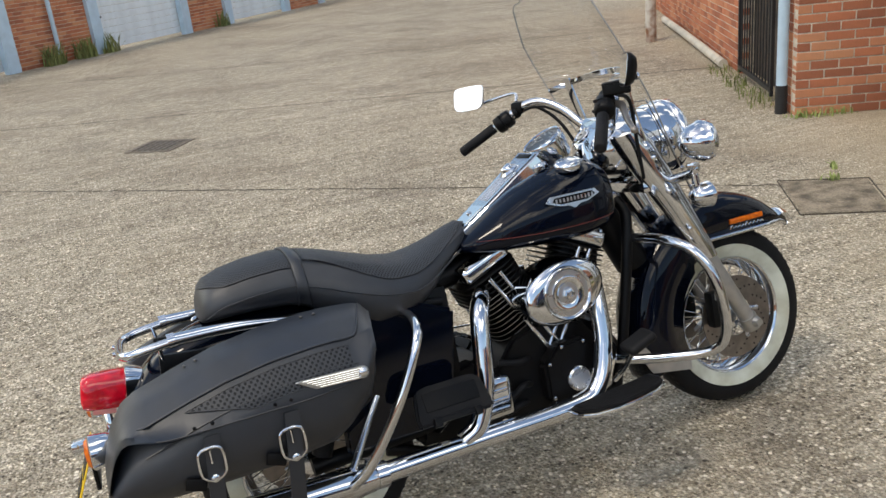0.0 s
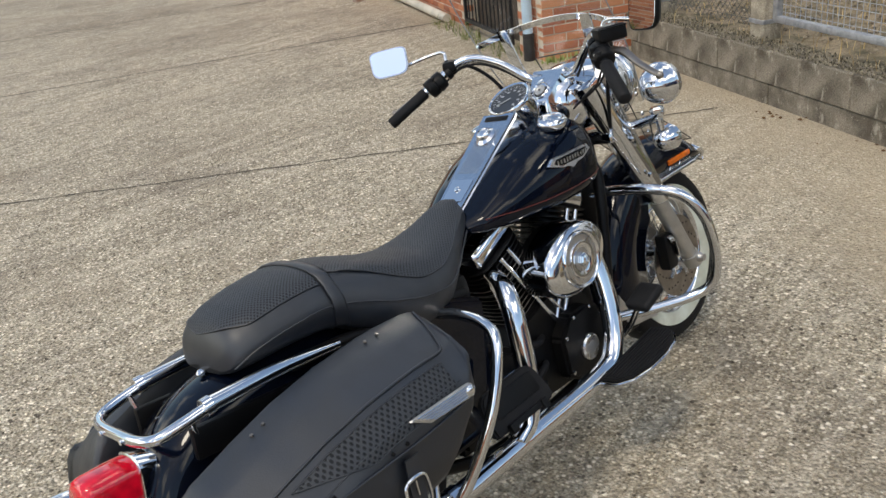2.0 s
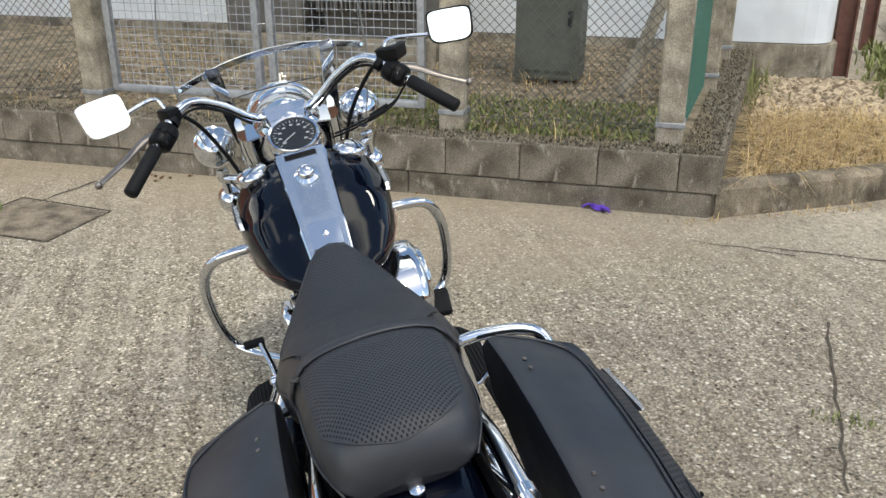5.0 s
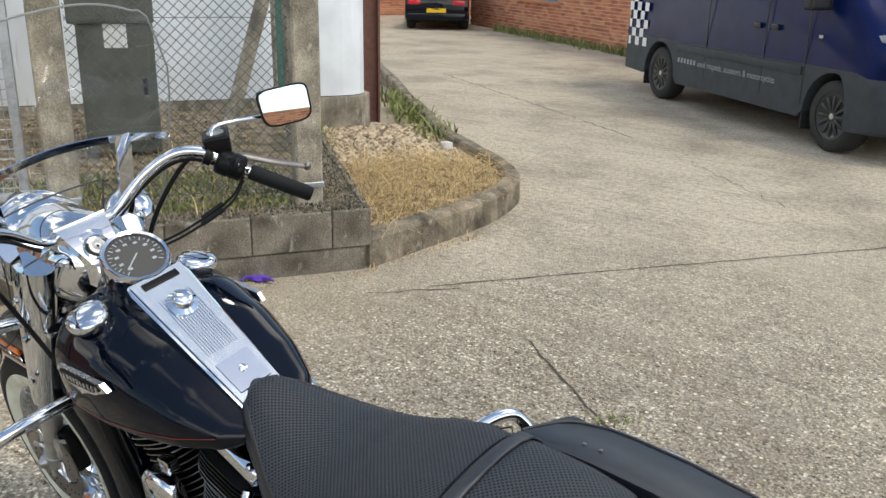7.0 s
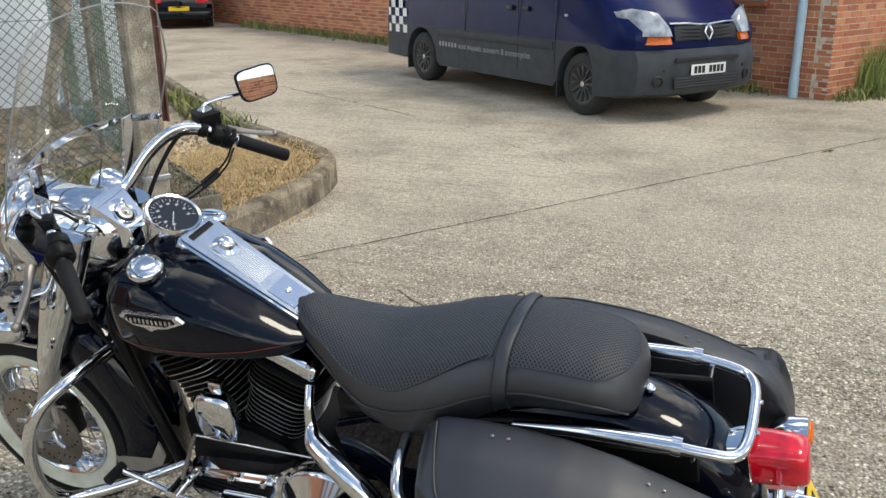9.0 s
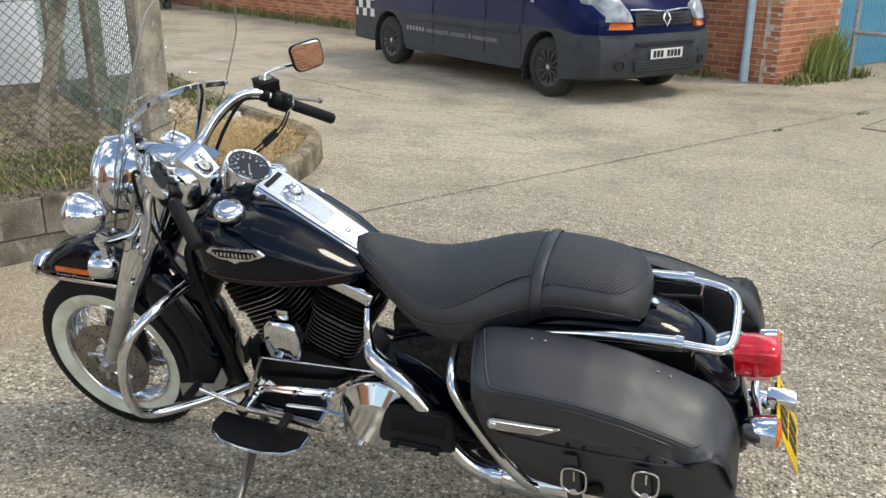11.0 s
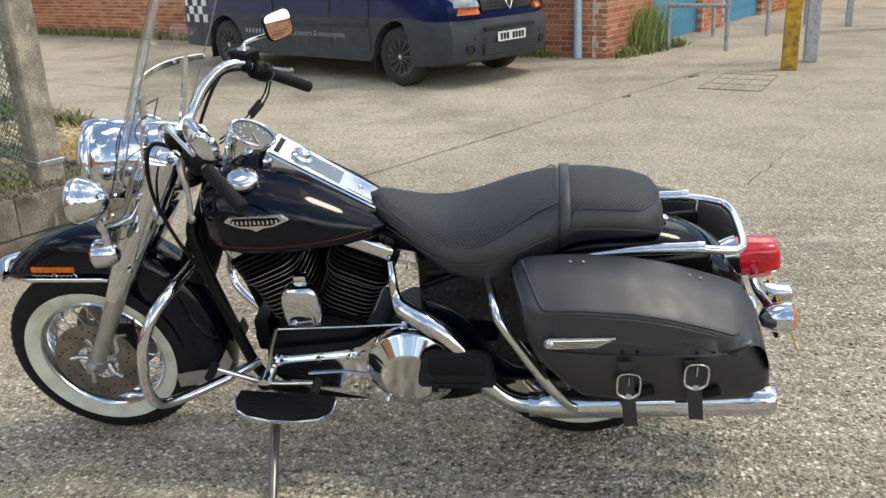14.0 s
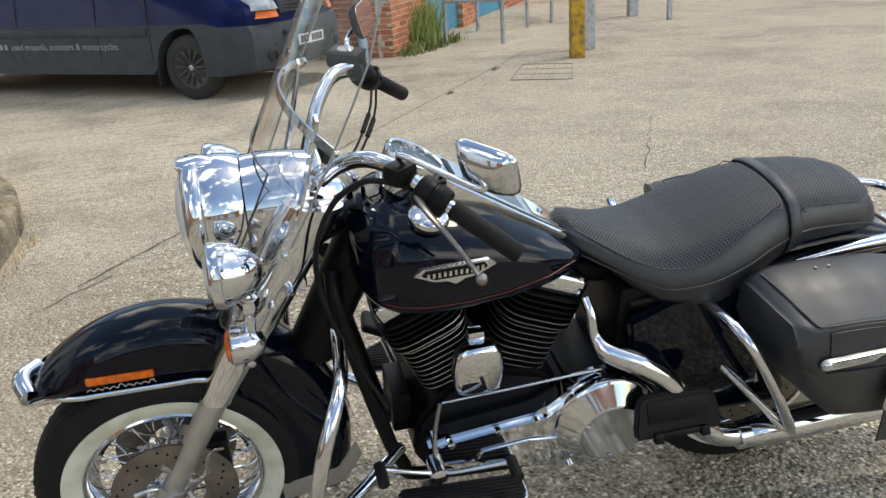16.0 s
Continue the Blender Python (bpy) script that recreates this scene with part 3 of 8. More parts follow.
def concrete_post(a, b, h=2.4, w=0.155):
    e = part("fence_post", box((w, w, h), (0, 0, h / 2), 0.012, 1), M_POST, None, "weathered tapered concrete fence post", smooth=False)
    e.matrix_world = site_pose(a, b, TOP - 0.06)
    for z in (0.16, 1.35):
        part("strap", box((w + 0.012, w + 0.012, 0.03), (0, 0, z), 0.003, 1), M_GALV, e, "grey metal strap", smooth=False)
    return tagged(e, category="fence post", group="concrete fence posts")


for a, b in ((-0.42, 0.93), (-1.75, 0.95), (-4.26, 0.98), (-5.56, 0.98)):
    concrete_post(a, b)
concrete_post(-5.80, 2.6, w=0.12)
concrete_post(-5.94, 4.0, w=0.12)


def chain_link(p, q, z0, h, material, label, cell=0.058, r=0.0024):
    p, q = Vector((p.x, p.y, z0)), Vector((q.x, q.y, z0))
    L = (q - p).length
    d = (q - p) / L
    up = Vector((0, 0, 1))
    seg = []
    k = -int(h / cell) - 1
    while k * cell < L + h:
        for s in (1, -1):
            x0 = k * cell if s > 0 else k * cell + h
            lo, hi = 0.0, h
            if s > 0:
                lo, hi = max(0, -x0), min(h, L - x0)
            else:
                lo, hi = max(0, x0 - L), min(h, x0)
            if hi - lo > 0.02:
                seg.append((p + d * (x0 + s * lo) + up * lo, p + d * (x0 + s * hi) + up * hi))
        k += 1
    e = yard_thing("chain_link_fence", label, "fence", Matrix.Identity(4))
    v, f = wires(seg, r)
    tagged(raw("wire_mesh", v, f, material, e), kind="stuff")
    for z in (0.05, h * 0.5, h - 0.05):
        part("line_wire", tube([p + up * z, q + up * z], 0.002, 5, curve=False), material, e)
    return e


chain_link(site(-0.5, 0.93), site(-1.66, 0.95), TOP + 0.03, 2.0, M_WIRE, "rusty chain-link fence beside the brick wall")
chain_link(site(-4.35, 0.96), site(-5.47, 0.96), TOP + 0.03, 2.0, M_WIRE, "grey chain-link fence between concrete posts")
chain_link(site(-5.62, 1.08), site(-5.96, 4.5), TOP + 0.02, 2.0, M_GREENWIRE, "green plastic-coated chain-link fence", 0.055, 0.0022)
brace = part("fence_brace", tube([site(-5.2, 2.2, TOP), site(-5.75, 2.5, TOP + 1.6)], 0.05, 4, curve=False), M_POST, None, "leaning concrete fence strut")
tagged(brace, category="fence strut")


def mesh_gate(a0, a1, b):
    """A galvanised frame with welded wire inside."""
    L = abs(a1 - a0)
    g = yard_thing("mesh_gate", "galvanised steel gate leaf with welded wire mesh", "gate", site_pose(a0, b, TOP + 0.14, 0), "compound gates")
    for z in (0.0, 1.9):
        part("rail", box((0.045, L, 0.045), (0, -L / 2, z), 0.006), M_GALV, g)
    for y in (-0.02, -L + 0.02):
        part("stile", box((0.047, 0.047, 1.9), (0, y, 0.95), 0.006), M_GALV, g)
    seg = [((0, -y, 0.02), (0, -y, 1.88)) for y in np.arange(0.05, L, 0.05)] + [((0.004, 0, z), (0.004, -L, z)) for z in np.arange(0.05, 1.88, 0.05)]
    v, f = wires(seg, 0.0024)
    tagged(raw("wire_mesh", v, f, M_GALV, g), kind="stuff")
    return g


mesh_gate(-1.92, -3.02, 0.9)
mesh_gate(-3.08, -4.1, 0.9)
gs = part("gate_stop", box((0.05, 0.05, 0.3), (0, 0, 0)), M_GALV, None, "short galvanised gate stop set in soil", smooth=False)
gs.matrix_world = site_pose(-3.05, 0.93, TOP + 0.05)
tagged(gs, category="gate stop")


def transformer(a, b, w, h, fins):
    e = yard_thing("transformer", "grey-brown steel transformer tank with cooling fins", "transformer", site_pose(a, b, TOP - 0.05), "transformers")
    part("tank", box((0.8, w, h), (0.5, 0, h / 2 + 0.25), 0.02), M_DARKBOX, e, smooth=False)
    part("plinth", box((1.0, w + 0.2, 0.25), (0.5, 0, 0.125), 0.01), M_POST, e, smooth=False)
    me = None
    for i in range(fins):
        if me is None:
            c = part("cooling_fin", box((0.22, 0.02, h * 0.8), (0, 0, 0), 0.006, 1), M_DARKBOX, e, smooth=False)
            me = c.data
        else:
            c = linked("cooling_fin", me, None, e)
        c.location = (0.02, -w / 2 + (i + 0.5) * w / fins, h / 2 + 0.3)


transformer(-1.95, 3.0, 0.75, 1.7, 0)
transformer(-3.0, 3.0, 0.95, 1.7, 22)


def switch_cabinet():
    e = yard_thing("switch_cabinet", "dark olive green steel switch cabinet with a paper label", "cabinet", site_pose(-4.58, 2.55, TOP - 0.03))
    part("body", box((0.45, 0.5, 0.9), (0.25, 0, 0.48), 0.015), M_GREENBOX, e, smooth=False)
    part("head", box((0.52, 0.56, 0.75), (0.25, 0.02, 1.3), 0.02), M_GREENBOX, e, smooth=False)
    part("door", box((0.012, 0.42, 0.8), (0.02, 0, 0.5), 0.004), M_GREENBOX, e, smooth=False)
    part("label", box((0.004, 0.15, 0.17), (0.012, 0.0, 0.85)), M_PAPER, e, smooth=False)
    part("handle", box((0.03, 0.03, 0.12), (0.005, -0.17, 0.5), 0.005), M_BLACK, e)


switch_cabinet()
wb = bmesh.new()
ol = [(0, 4.5), (0, -6.66), (0.02, -6.76), (0.08, -6.86), (0.17, -6.92), (0.3, -6.95), (2.2, -6.95), (2.2, 4.5)]
wb = prism(ol, 4.2)
wh = part("white_building", wb, M_WHITE, None, "white sheet-clad building with a rounded corner", smooth=False)
wh.matrix_world = site_pose(0, 4.6, TOP + 0.06)
tagged(wh, category="building", kind="structure")
pl = part("plinth", prism([(-0.04, 4.5), (-0.04, -6.84), (0.2, -6.99), (2.2, -6.99), (2.2, 4.5)], TOP + 0.05), M_POST, None, "grey concrete plinth under the white building", smooth=False)
pl.matrix_world = site_pose(0, 4.6, 0.0)
tagged(pl, category="plinth", kind="structure")
for nm, a, b, w in (("brown_post", -7.08, 5.1, 0.15), ("brown_post", -7.62, 6.9, 0.12)):
    c = part(nm, add(box((w, 0.02, 4), (0, w / 2, 2)), add(box((w, 0.02, 4), (0, -w / 2, 2)), box((0.02, w, 4), (0, 0, 2)))), M_BROWN, None, "brown-painted steel column beside the bed", smooth=False)
    c.matrix_world = site_pose(a, b, 0.05)
    tagged(c, category="column")


# planted bed with its kerb
KERB = [(2.69, -2.24), (2.70, -2.6), (2.72, -3.2), (2.79, -3.65), (2.98, -4.12), (3.35, -4.48), (3.95, -4.85), (4.75, -5.35), (5.6, -6.05), (6.5, -6.75), (7.5, -7.6), (9.5, -9.2)]


def kerb():
    path = smooth_path([(x, y, 0) for x, y in KERB], 5)
    rings = []
    for i, q in enumerate(path):
        t = (path[min(i + 1, len(path) - 1)] - path[max(i - 1, 0)]).normalized()
        s = Vector((-t.y, t.x, 0))
        h = 0.19 + 0.008 * noise.noise(q * 3)
        rings.append([q + Vector((0, 0, -0.02)), q + s * 0.005 + Vector((0, 0, h - 0.03)), q + s * 0.03 + Vector((0, 0, h)), q + s * 0.12 + Vector((0, 0, h)), q + s * 0.135 + Vector((0, 0, h - 0.02)), q + s * 0.135 + Vector((0, 0, -0.02))])
    k = part("kerb", loft(rings), M_KERB, None, "weathered curved concrete kerb of the planted bed")
    sharp(k, 30)
    return tagged(k, category="kerb", kind="structure"), path


_, KPATH = kerb()
bed = bmesh.new()
inner = [(p.x + 0.1, p.y + 0.06) for p in KPATH]
back = [site(-8.0, 7.5), site(-7.3, 4.7), site(-5.85, 4.6), site(-5.85, 0.72)]
f = bed.faces.new([bed.verts.new((x, y, 0.1)) for x, y in inner] + [bed.verts.new((p.x, p.y, 0.1)) for p in back])
bmesh.ops.triangulate(bed, faces=[f])
bd = part("bed_soil", bed, M_SOIL, None, "dry stony soil of the planted bed", smooth=False)
tagged(bd, category="soil", kind="structure")


def in_bed(rnd):
    """A random place in the bed: along the wall's end, then out to the kerb."""
    while True:
        q = Vector((rnd.uniform(2.75, 7.5), rnd.uniform(-7.3, -2.3), 0.1))
        k = min(KPATH, key=lambda p: (p - q).length)
        i = KPATH.index(k)
        t = (KPATH[min(i + 1, len(KPATH) - 1)] - KPATH[max(i - 1, 0)]).normalized()
        r = q - O
        if (q - k).dot(Vector((-t.y, t.x, 0))) > 0.16 and r.dot(E1) < -5.97 - 0.098 * max(0, r.dot(E2) - 0.9) and r.dot(E2) < 4.5:
            return q


def stones(name, label, count, place, size, material, seed):
    rnd = random.Random(seed)
    V, F = [], []
    for _ in range(count):
        q, s = place(rnd), rnd.uniform(*size)
        o = len(V)
        for dx, dy, dz in ((1, 0, 0), (0, 1, 0), (-1, 0, 0), (0, -1, 0), (0, 0, 0.7), (0, 0, -0.5)):
            V.append((q.x + s * dx * rnd.uniform(0.6, 1.2), q.y + s * dy * rnd.uniform(0.6, 1.2), q.z + s * dz * rnd.uniform(0.5, 1) + 0.3 * s))
        F += [(o + a, o + b, o + 4) for a, b in ((0, 1), (1, 2), (2, 3), (3, 0))] + [(o + b, o + a, o + 5) for a, b in ((0, 1), (1, 2), (2, 3), (3, 0))]
    return tagged(raw(name, V, F, material, None, label, smooth=False), category="gravel", kind="stuff")


def blades(name, label, count, place, height, width, material, seed, lean=0.5, category="grass"):
    rnd = random.Random(seed)
    V, F = [], []
    for _ in range(count):
        q, h, a = place(rnd), rnd.uniform(*height), rnd.uniform(0, 6.283)
        d = Vector((math.cos(a), math.sin(a), 0))
        s = Vector((-d.y, d.x, 0)) * rnd.uniform(*width)
        b = rnd.uniform(0.1, 1) * lean * h
        o = len(V)
        for k, (u, w) in enumerate(((0, 1), (0.4, 0.9), (0.75, 0.6), (1, 0.08))):
            c = q + d * b * u * u + Vector((0, 0, h * (u - 0.35 * lean * u * u)))
            V += [tuple(c - s * w), tuple(c + s * w)]
        F += [(o + 2 * k, o + 2 * k + 1, o + 2 * k + 3, o + 2 * k + 2) for k in range(3)]
    return tagged(raw(name, V, F, material, None, label), category=category, kind="stuff")


def near_front(rnd):
    while True:
        q = in_bed(rnd)
        if (q - Vector((3.2, -3.5, 0.1))).length < 1.05 + rnd.uniform(-0.25, 0.25):
            return q


stones("bed_gravel", "pale loose flint stones on the bed", 4600, in_bed, (0.018, 0.050), M_STONE, 5)
blades("dry_grass", "straw-coloured dry grass over the bed's front", 2300, near_front, (0.12, 0.46), (0.0014, 0.003), M_DRYGRASS, 6, 2.1)


def comp_place(a0, a1, b0, b1):
    return lambda rnd: site(rnd.uniform(a0, a1), rnd.uniform(b0, b1), TOP - 0.02)


stones("compound_gravel", "grey stones scattered over the compound soil", 5200, comp_place(-5.5, -0.4, 1.1, 4.5), (0.007, 0.024), M_DARKSTONE, 7)
blades("compound_weeds", "low green weeds inside the compound fence", 2300, comp_place(-5.5, -3.4, 0.9, 1.9), (0.015, 0.08), (0.004, 0.010), M_LEAF, 8, 0.9, "weeds")
blades("compound_grass", "thin dry grass inside the compound", 1100, comp_place(-5.5, -0.5, 0.75, 3.5), (0.05, 0.2), (0.0015, 0.003), M_DRYGRASS, 9, 1.0)


def along_line(p, q, spread, z=0.0):
    p, q = Vector((*p, z)), Vector((*q, z))
    return lambda rnd: p.lerp(q, rnd.random()) + Vector((rnd.gauss(0, spread), rnd.gauss(0, spread), 0))


blades("wall_foot_weeds", "straggling weeds along the foot of the kerb", 110, along_line((2.66, -2.0), (2.64, -3.3), 0.025), (0.01, 0.06), (0.0015, 0.004), M_DRYGRASS, 10, 0.9, "weeds")
blades("kerb_weeds", "green weeds along the inside of the kerb", 380, along_line((4.5, -4.95), (6.8, -6.65), 0.10, 0.1), (0.05, 0.26), (0.006, 0.016), M_LEAF, 11, 0.9, "weeds")
blades("bed_weeds", "tall thin weeds beside the white building", 130, along_line(site(-5.95, 2.9).to_2d(), site(-6.3, 4.3).to_2d(), 0.12, 0.1), (0.08, 0.38), (0.003, 0.008), M_LEAF, 12, 0.9, "weeds")
for i, (x, y) in enumerate(((4.05, 1.9), (3.85, 1.72))):
    blades("seedling", "small green weed growing from a joint", 16, along_line((x, y), (x + 0.02, y), 0.02), (0.03, 0.09), (0.005, 0.010), M_SEEDLING, 20 + i, 0.9, "weed")
for i, (x, y) in enumerate(((-0.69, -6.6), (-1.55, -7.9), (0.75, -1.62))):
    blades("joint_weed", "small tuft of grass in the slab joint", 50, along_line((x - 0.05, y - 0.08), (x + 0.05, y + 0.08), 0.02), (0.01, 0.04), (0.002, 0.005), M_LEAF, 30 + i, 0.9, "weed")

blades("gate_weeds", "green weeds along the foot of the brick wall", 230, along_line(site(0.3, -0.12).to_2d(), site(2.6, -0.16).to_2d(), 0.06), (0.02, 0.15), (0.003, 0.008), M_LEAF, 34, 0.8, "weeds")
blades("pipe_weeds", "small weeds round the downpipe's foot", 120, along_line(site(-0.05, -0.05).to_2d(), site(0.0, 0.5).to_2d(), 0.04), (0.02, 0.12), (0.003, 0.007), M_SEEDLING, 35, 0.8, "weeds")

# small things on the yard
def glove():
    g = yard_thing("discarded_glove", "crumpled purple nitrile glove lying on concrete", "glove", pose(2.99, -1.68, 0.008, 0, 0, 30))
    bm = bmesh.new()
    bmesh.ops.create_icosphere(bm, subdivisions=3, radius=0.05)
    for v in bm.verts:
        v.co = Vector((v.co.x * 1.1, v.co.y * 0.8, abs(v.co.z) * 0.35)) * (1 + 0.5 * noise.noise(v.co * 40))
    part("palm", bm, M_PURPLE, g)
    for k, a in enumerate((-50, -20, 5, 30, 150)):
        c, s = math.cos(radians(a)), math.sin(radians(a))
        part("finger", tube([(0.03 * c, 0.03 * s, 0.012), (0.07 * c, 0.07 * s, 0.02), (0.1 * c - 0.02 * s, 0.1 * s + 0.02 * c, 0.008)], 0.011, 8, flat=0.6), M_PURPLE, g)


glove()


def drain():
    g = yard_thing("drain_grate", "rusty cast iron drain grate set in concrete", "drain", pose(0.17, 6.82, 0.004, 0, 0, -38))
    part("frame", add(add(box((0.5, 0.03, 0.012), (0, 0.24, 0)), box((0.5, 0.03, 0.012), (0, -0.24, 0))), add(box((0.03, 0.5, 0.012), (0.24, 0, 0)), box((0.03, 0.5, 0.012), (-0.24, 0, 0)))), M_IRON, g, smooth=False)
    # no hole below: the pit's shade is put into a flat black sheet
    part("pit_dark_sheet", box((0.46, 0.46, 0.004), (0, 0, -0.002)), M_BLACK, g, smooth=False)
    me = None
    for i in range(7):
        if me is None:
            b = part("bar", box((0.03, 0.46, 0.012), (0, 0, 0), 0.003, 1), M_IRON, g, smooth=False)
            me = b.data
        else:
            b = linked("bar", me, None, g)
        b.location = (-0.2 + i * 0.066, 0, 0.003)


drain()


def cover(name, label, corners, frame_mat, lid_mat):
    """A flush inspection cover: frame strips round a lid."""
    g = yard_thing(name, label, "manhole cover", Matrix.Identity(4))
    c = [Vector((*p, 0.004)) for p in corners]
    for p, q in zip(c, c[1:] + c[:1]):
        part("frame_bar", tube([p, q], 0.0045, 4, curve=False, flat=0.3), frame_mat, g, smooth=False)
    mid = sum(c, Vector()) / 4
    raw("lid", [tuple(mid + (p - mid) * 0.94) for p in c], [(0, 1, 2, 3)], lid_mat, g)
    return g


cover("manhole_cover", "concrete inspection cover in a steel frame", [(3.60, 1.92), (3.23, 1.34), (3.66, 1.06), (4.05, 1.60)], M_JOINT, mat("cover_concrete", (0.31, 0.255, 0.185), 0.95, vary=0.6, scale=9, bump=0.7, bscale=120, color2=(0.11, 0.09, 0.065), fine=0.8, fscale=110))
hc = cover("yard_cover", "steel cover infilled with concrete squares", [(-1.47, -7.04), (-2.07, -6.75), (-2.49, -7.80), (-1.95, -8.08)], M_IRON, M_GROUND)
for k in (0.33, 0.66):
    for p, q, r, s in (((-1.47, -7.04), (-2.07, -6.75), (-1.95, -8.08), (-2.49, -7.80)), ((-1.47, -7.04), (-1.95, -8.08), (-2.07, -6.75), (-2.49, -7.80))):
        a, b = Vector((*p, 0.006)).lerp(Vector((*q, 0.006)), k), Vector((*r, 0.006)).lerp(Vector((*s, 0.006)), k)
        part("web", tube([a, b], 0.003, 4, curve=False, flat=0.3), M_IRON, hc, smooth=False)
rock = box((0.2, 0.09, 0.07), bevel=0.02, seg=2)
for v in rock.verts:
    v.co *= 1 + 0.2 * noise.noise(v.co * 30)
rk = part("broken_block", rock, M_PAPER, None, "broken white block lying on the bed")
rk.matrix_world = pose(4.25, -4.75, 0.14, 5, 8, -40)
tagged(rk, category="rubble")
stones("litter", "brown leaves and grit at the wall's foot", 36, along_line((4.35, 0.95), (3.5, -0.9), 0.1), (0.008, 0.022), mat("leaf_litter", (0.17, 0.09, 0.04), 1.0, vary=0.5, scale=20), 40)
stones("yard_grit", "loose grit scattered over the concrete", 1600, lambda r: Vector((r.uniform(-3.5, 4.5), r.uniform(-7, 6), 0)), (0.002, 0.006), M_STONE, 41)

# brick works behind the van, with a blue door round its corner
Q = Vector((-0.66, -9.75, 0))
F2 = Vector((0.857, -0.515, 0))
far = Q + F2 * 22
brick_wall("wall_works_front", far.to_2d(), (-F2).to_2d(), 21.985, 3.2, "weathered red brick works front with steel windows", near=(20.3, 22), openings=((19.6, 21.0, 1.15, 2.3), (6.2, 8.4, 0.9, 2.3), (1.2, 2.4, 0.0, 2.3)), limit=120, seed=3)
brick_wall("wall_works_side", Q.to_2d(), (-E1).to_2d(), 14.0, 3.2, "red brick works side with blue doors", near=(0, 1.3), openings=((1.55, 3.65, 0.0, 2.2), (4.7, 6.9, 0.0, 2.2)), limit=150, seed=4)


def works_window(s0, s1, z0, z1):
    L = s1 - s0
    g = new("window_1")
    g.matrix_world = Matrix.Translation(Q + F2 * (22 - (s0 + s1) / 2)) @ pose(0, 0, 0, 0, 0, math.degrees(math.atan2(F2.y, F2.x)))
    part("pane", box((L, 0.01, z1 - z0), (0, -0.1, (z0 + z1) / 2)), M_GLASSDARK, g, smooth=False)
    for k in range(4):
        part("window_bar", box((0.04, 0.04, z1 - z0), (-L / 2 + 0.02 + k * (L - 0.04) / 3, -0.08, (z0 + z1) / 2)), M_BLUE, g, smooth=False)
    for z in (z0 + 0.02, (z0 + z1) / 2, z1 - 0.02):
        part("window_bar", box((L, 0.036, 0.04), (0, -0.08, z)), M_BLUE, g, smooth=False)
    part("window_sill", box((L + 0.15, 0.12, 0.06), (0, 0.03, z0 - 0.03), 0.006), M_BRICK, g, smooth=False)
    return tagged(g, "blue steel-framed works window in brick", "window", kind="structure")


works_window(19.6, 21.0, 1.15, 2.3)
works_window(6.2, 8.4, 0.9, 2.3)
for s0, s1 in ((1.55, 3.65), (4.7, 6.9)):
    L = s1 - s0
    g = new("door_2")
    g.matrix_world = Matrix.Translation(Q - E1 * (s0 + s1) / 2 + E2 * 0.12) @ pose(0, 0, 0, 0, 0, SITE)
    me = None
    n = int(L / 0.1)
    for k in range(n):
        if me is None:
            b = part("plank", box((0.03, L / n - 0.006, 2.15), (0, 0, 1.1), 0.004, 1), M_BLUE, g, smooth=False)
            me = b.data
        else:
            b = linked("plank", me, None, g)
        b.location = (0, -L / 2 + (k + 0.5) * L / n, 0)
    tagged(g, "weathered bright blue boarded double door", "door", kind="structure")
downpipe(Matrix.Translation(Q + F2 * 0.42 + E1 * 0.06) @ pose(0, 0, 0, 0, 0, SITE), 3.1, M_PIPE, 0.055)
blades("door_weeds", "tall leafy weeds at the brick corner", 700, along_line((Q - E1 * 0.75 - E2 * 0.08).to_2d(), (Q - E1 * 1.5 - E2 * 0.1).to_2d(), 0.09), (0.05, 0.95), (0.004, 0.011), M_SEEDLING, 50, 0.6, "weeds")
blades("foot_weeds", "green weeds along the foot of the works", 500, along_line((Q - E1 * 0.1 - E2 * 0.12).to_2d(), (Q - E1 * 1.7 - E2 * 0.35).to_2d(), 0.09), (0.03, 0.2), (0.006, 0.014), M_LEAF, 51, 0.7, "weeds")
blades("front_weeds", "grass along the foot of the brick front", 1600, along_line((Q + F2 * 6).to_2d(), (Q + F2 * 17 + E1 * 0.15).to_2d(), 0.12), (0.06, 0.3), (0.008, 0.016), M_LEAF, 52, 0.7, "grass")
blades("van_weeds", "grass at the wall behind the van", 300, along_line((Q + F2 * 0.8 + E1 * 0.1).to_2d(), (Q + F2 * 2.2 + E1 * 0.15).to_2d(), 0.08), (0.04, 0.22), (0.006, 0.012), M_LEAF, 53, 0.7, "grass")


def post_at(name, x, y, h, size, material, label, category):
    e = part(name, box((size[0], size[1], h), (0, 0, h / 2), 0.006, 1), material, None, label, smooth=False)
    e.matrix_world = pose(x, y, 0, 0, 0, SITE + 20)
    return tagged(e, category=category)


post_at("canopy_post", -2.72, -8.27, 3.2, (0.17, 0.17), M_YELLOW, "chipped yellow-painted square steel post", "post")
post_at("canopy_post", -3.14, -8.95, 3.2, (0.15, 0.2), M_GALV, "grey galvanised channel post", "post")
post_at("canopy_post", -5.4, -12.5, 3.2, (0.16, 0.2), M_GALV, "grey galvanised channel post", "post")
post_at("canopy_post", -5.6, -11.5, 3.2, (0.08, 0.08), M_GALV, "thin grey steel post", "post")
post_at("canopy_post", -4.9, -13.2, 3.2, (0.1, 0.1), M_GALV, "thin grey steel post", "post")


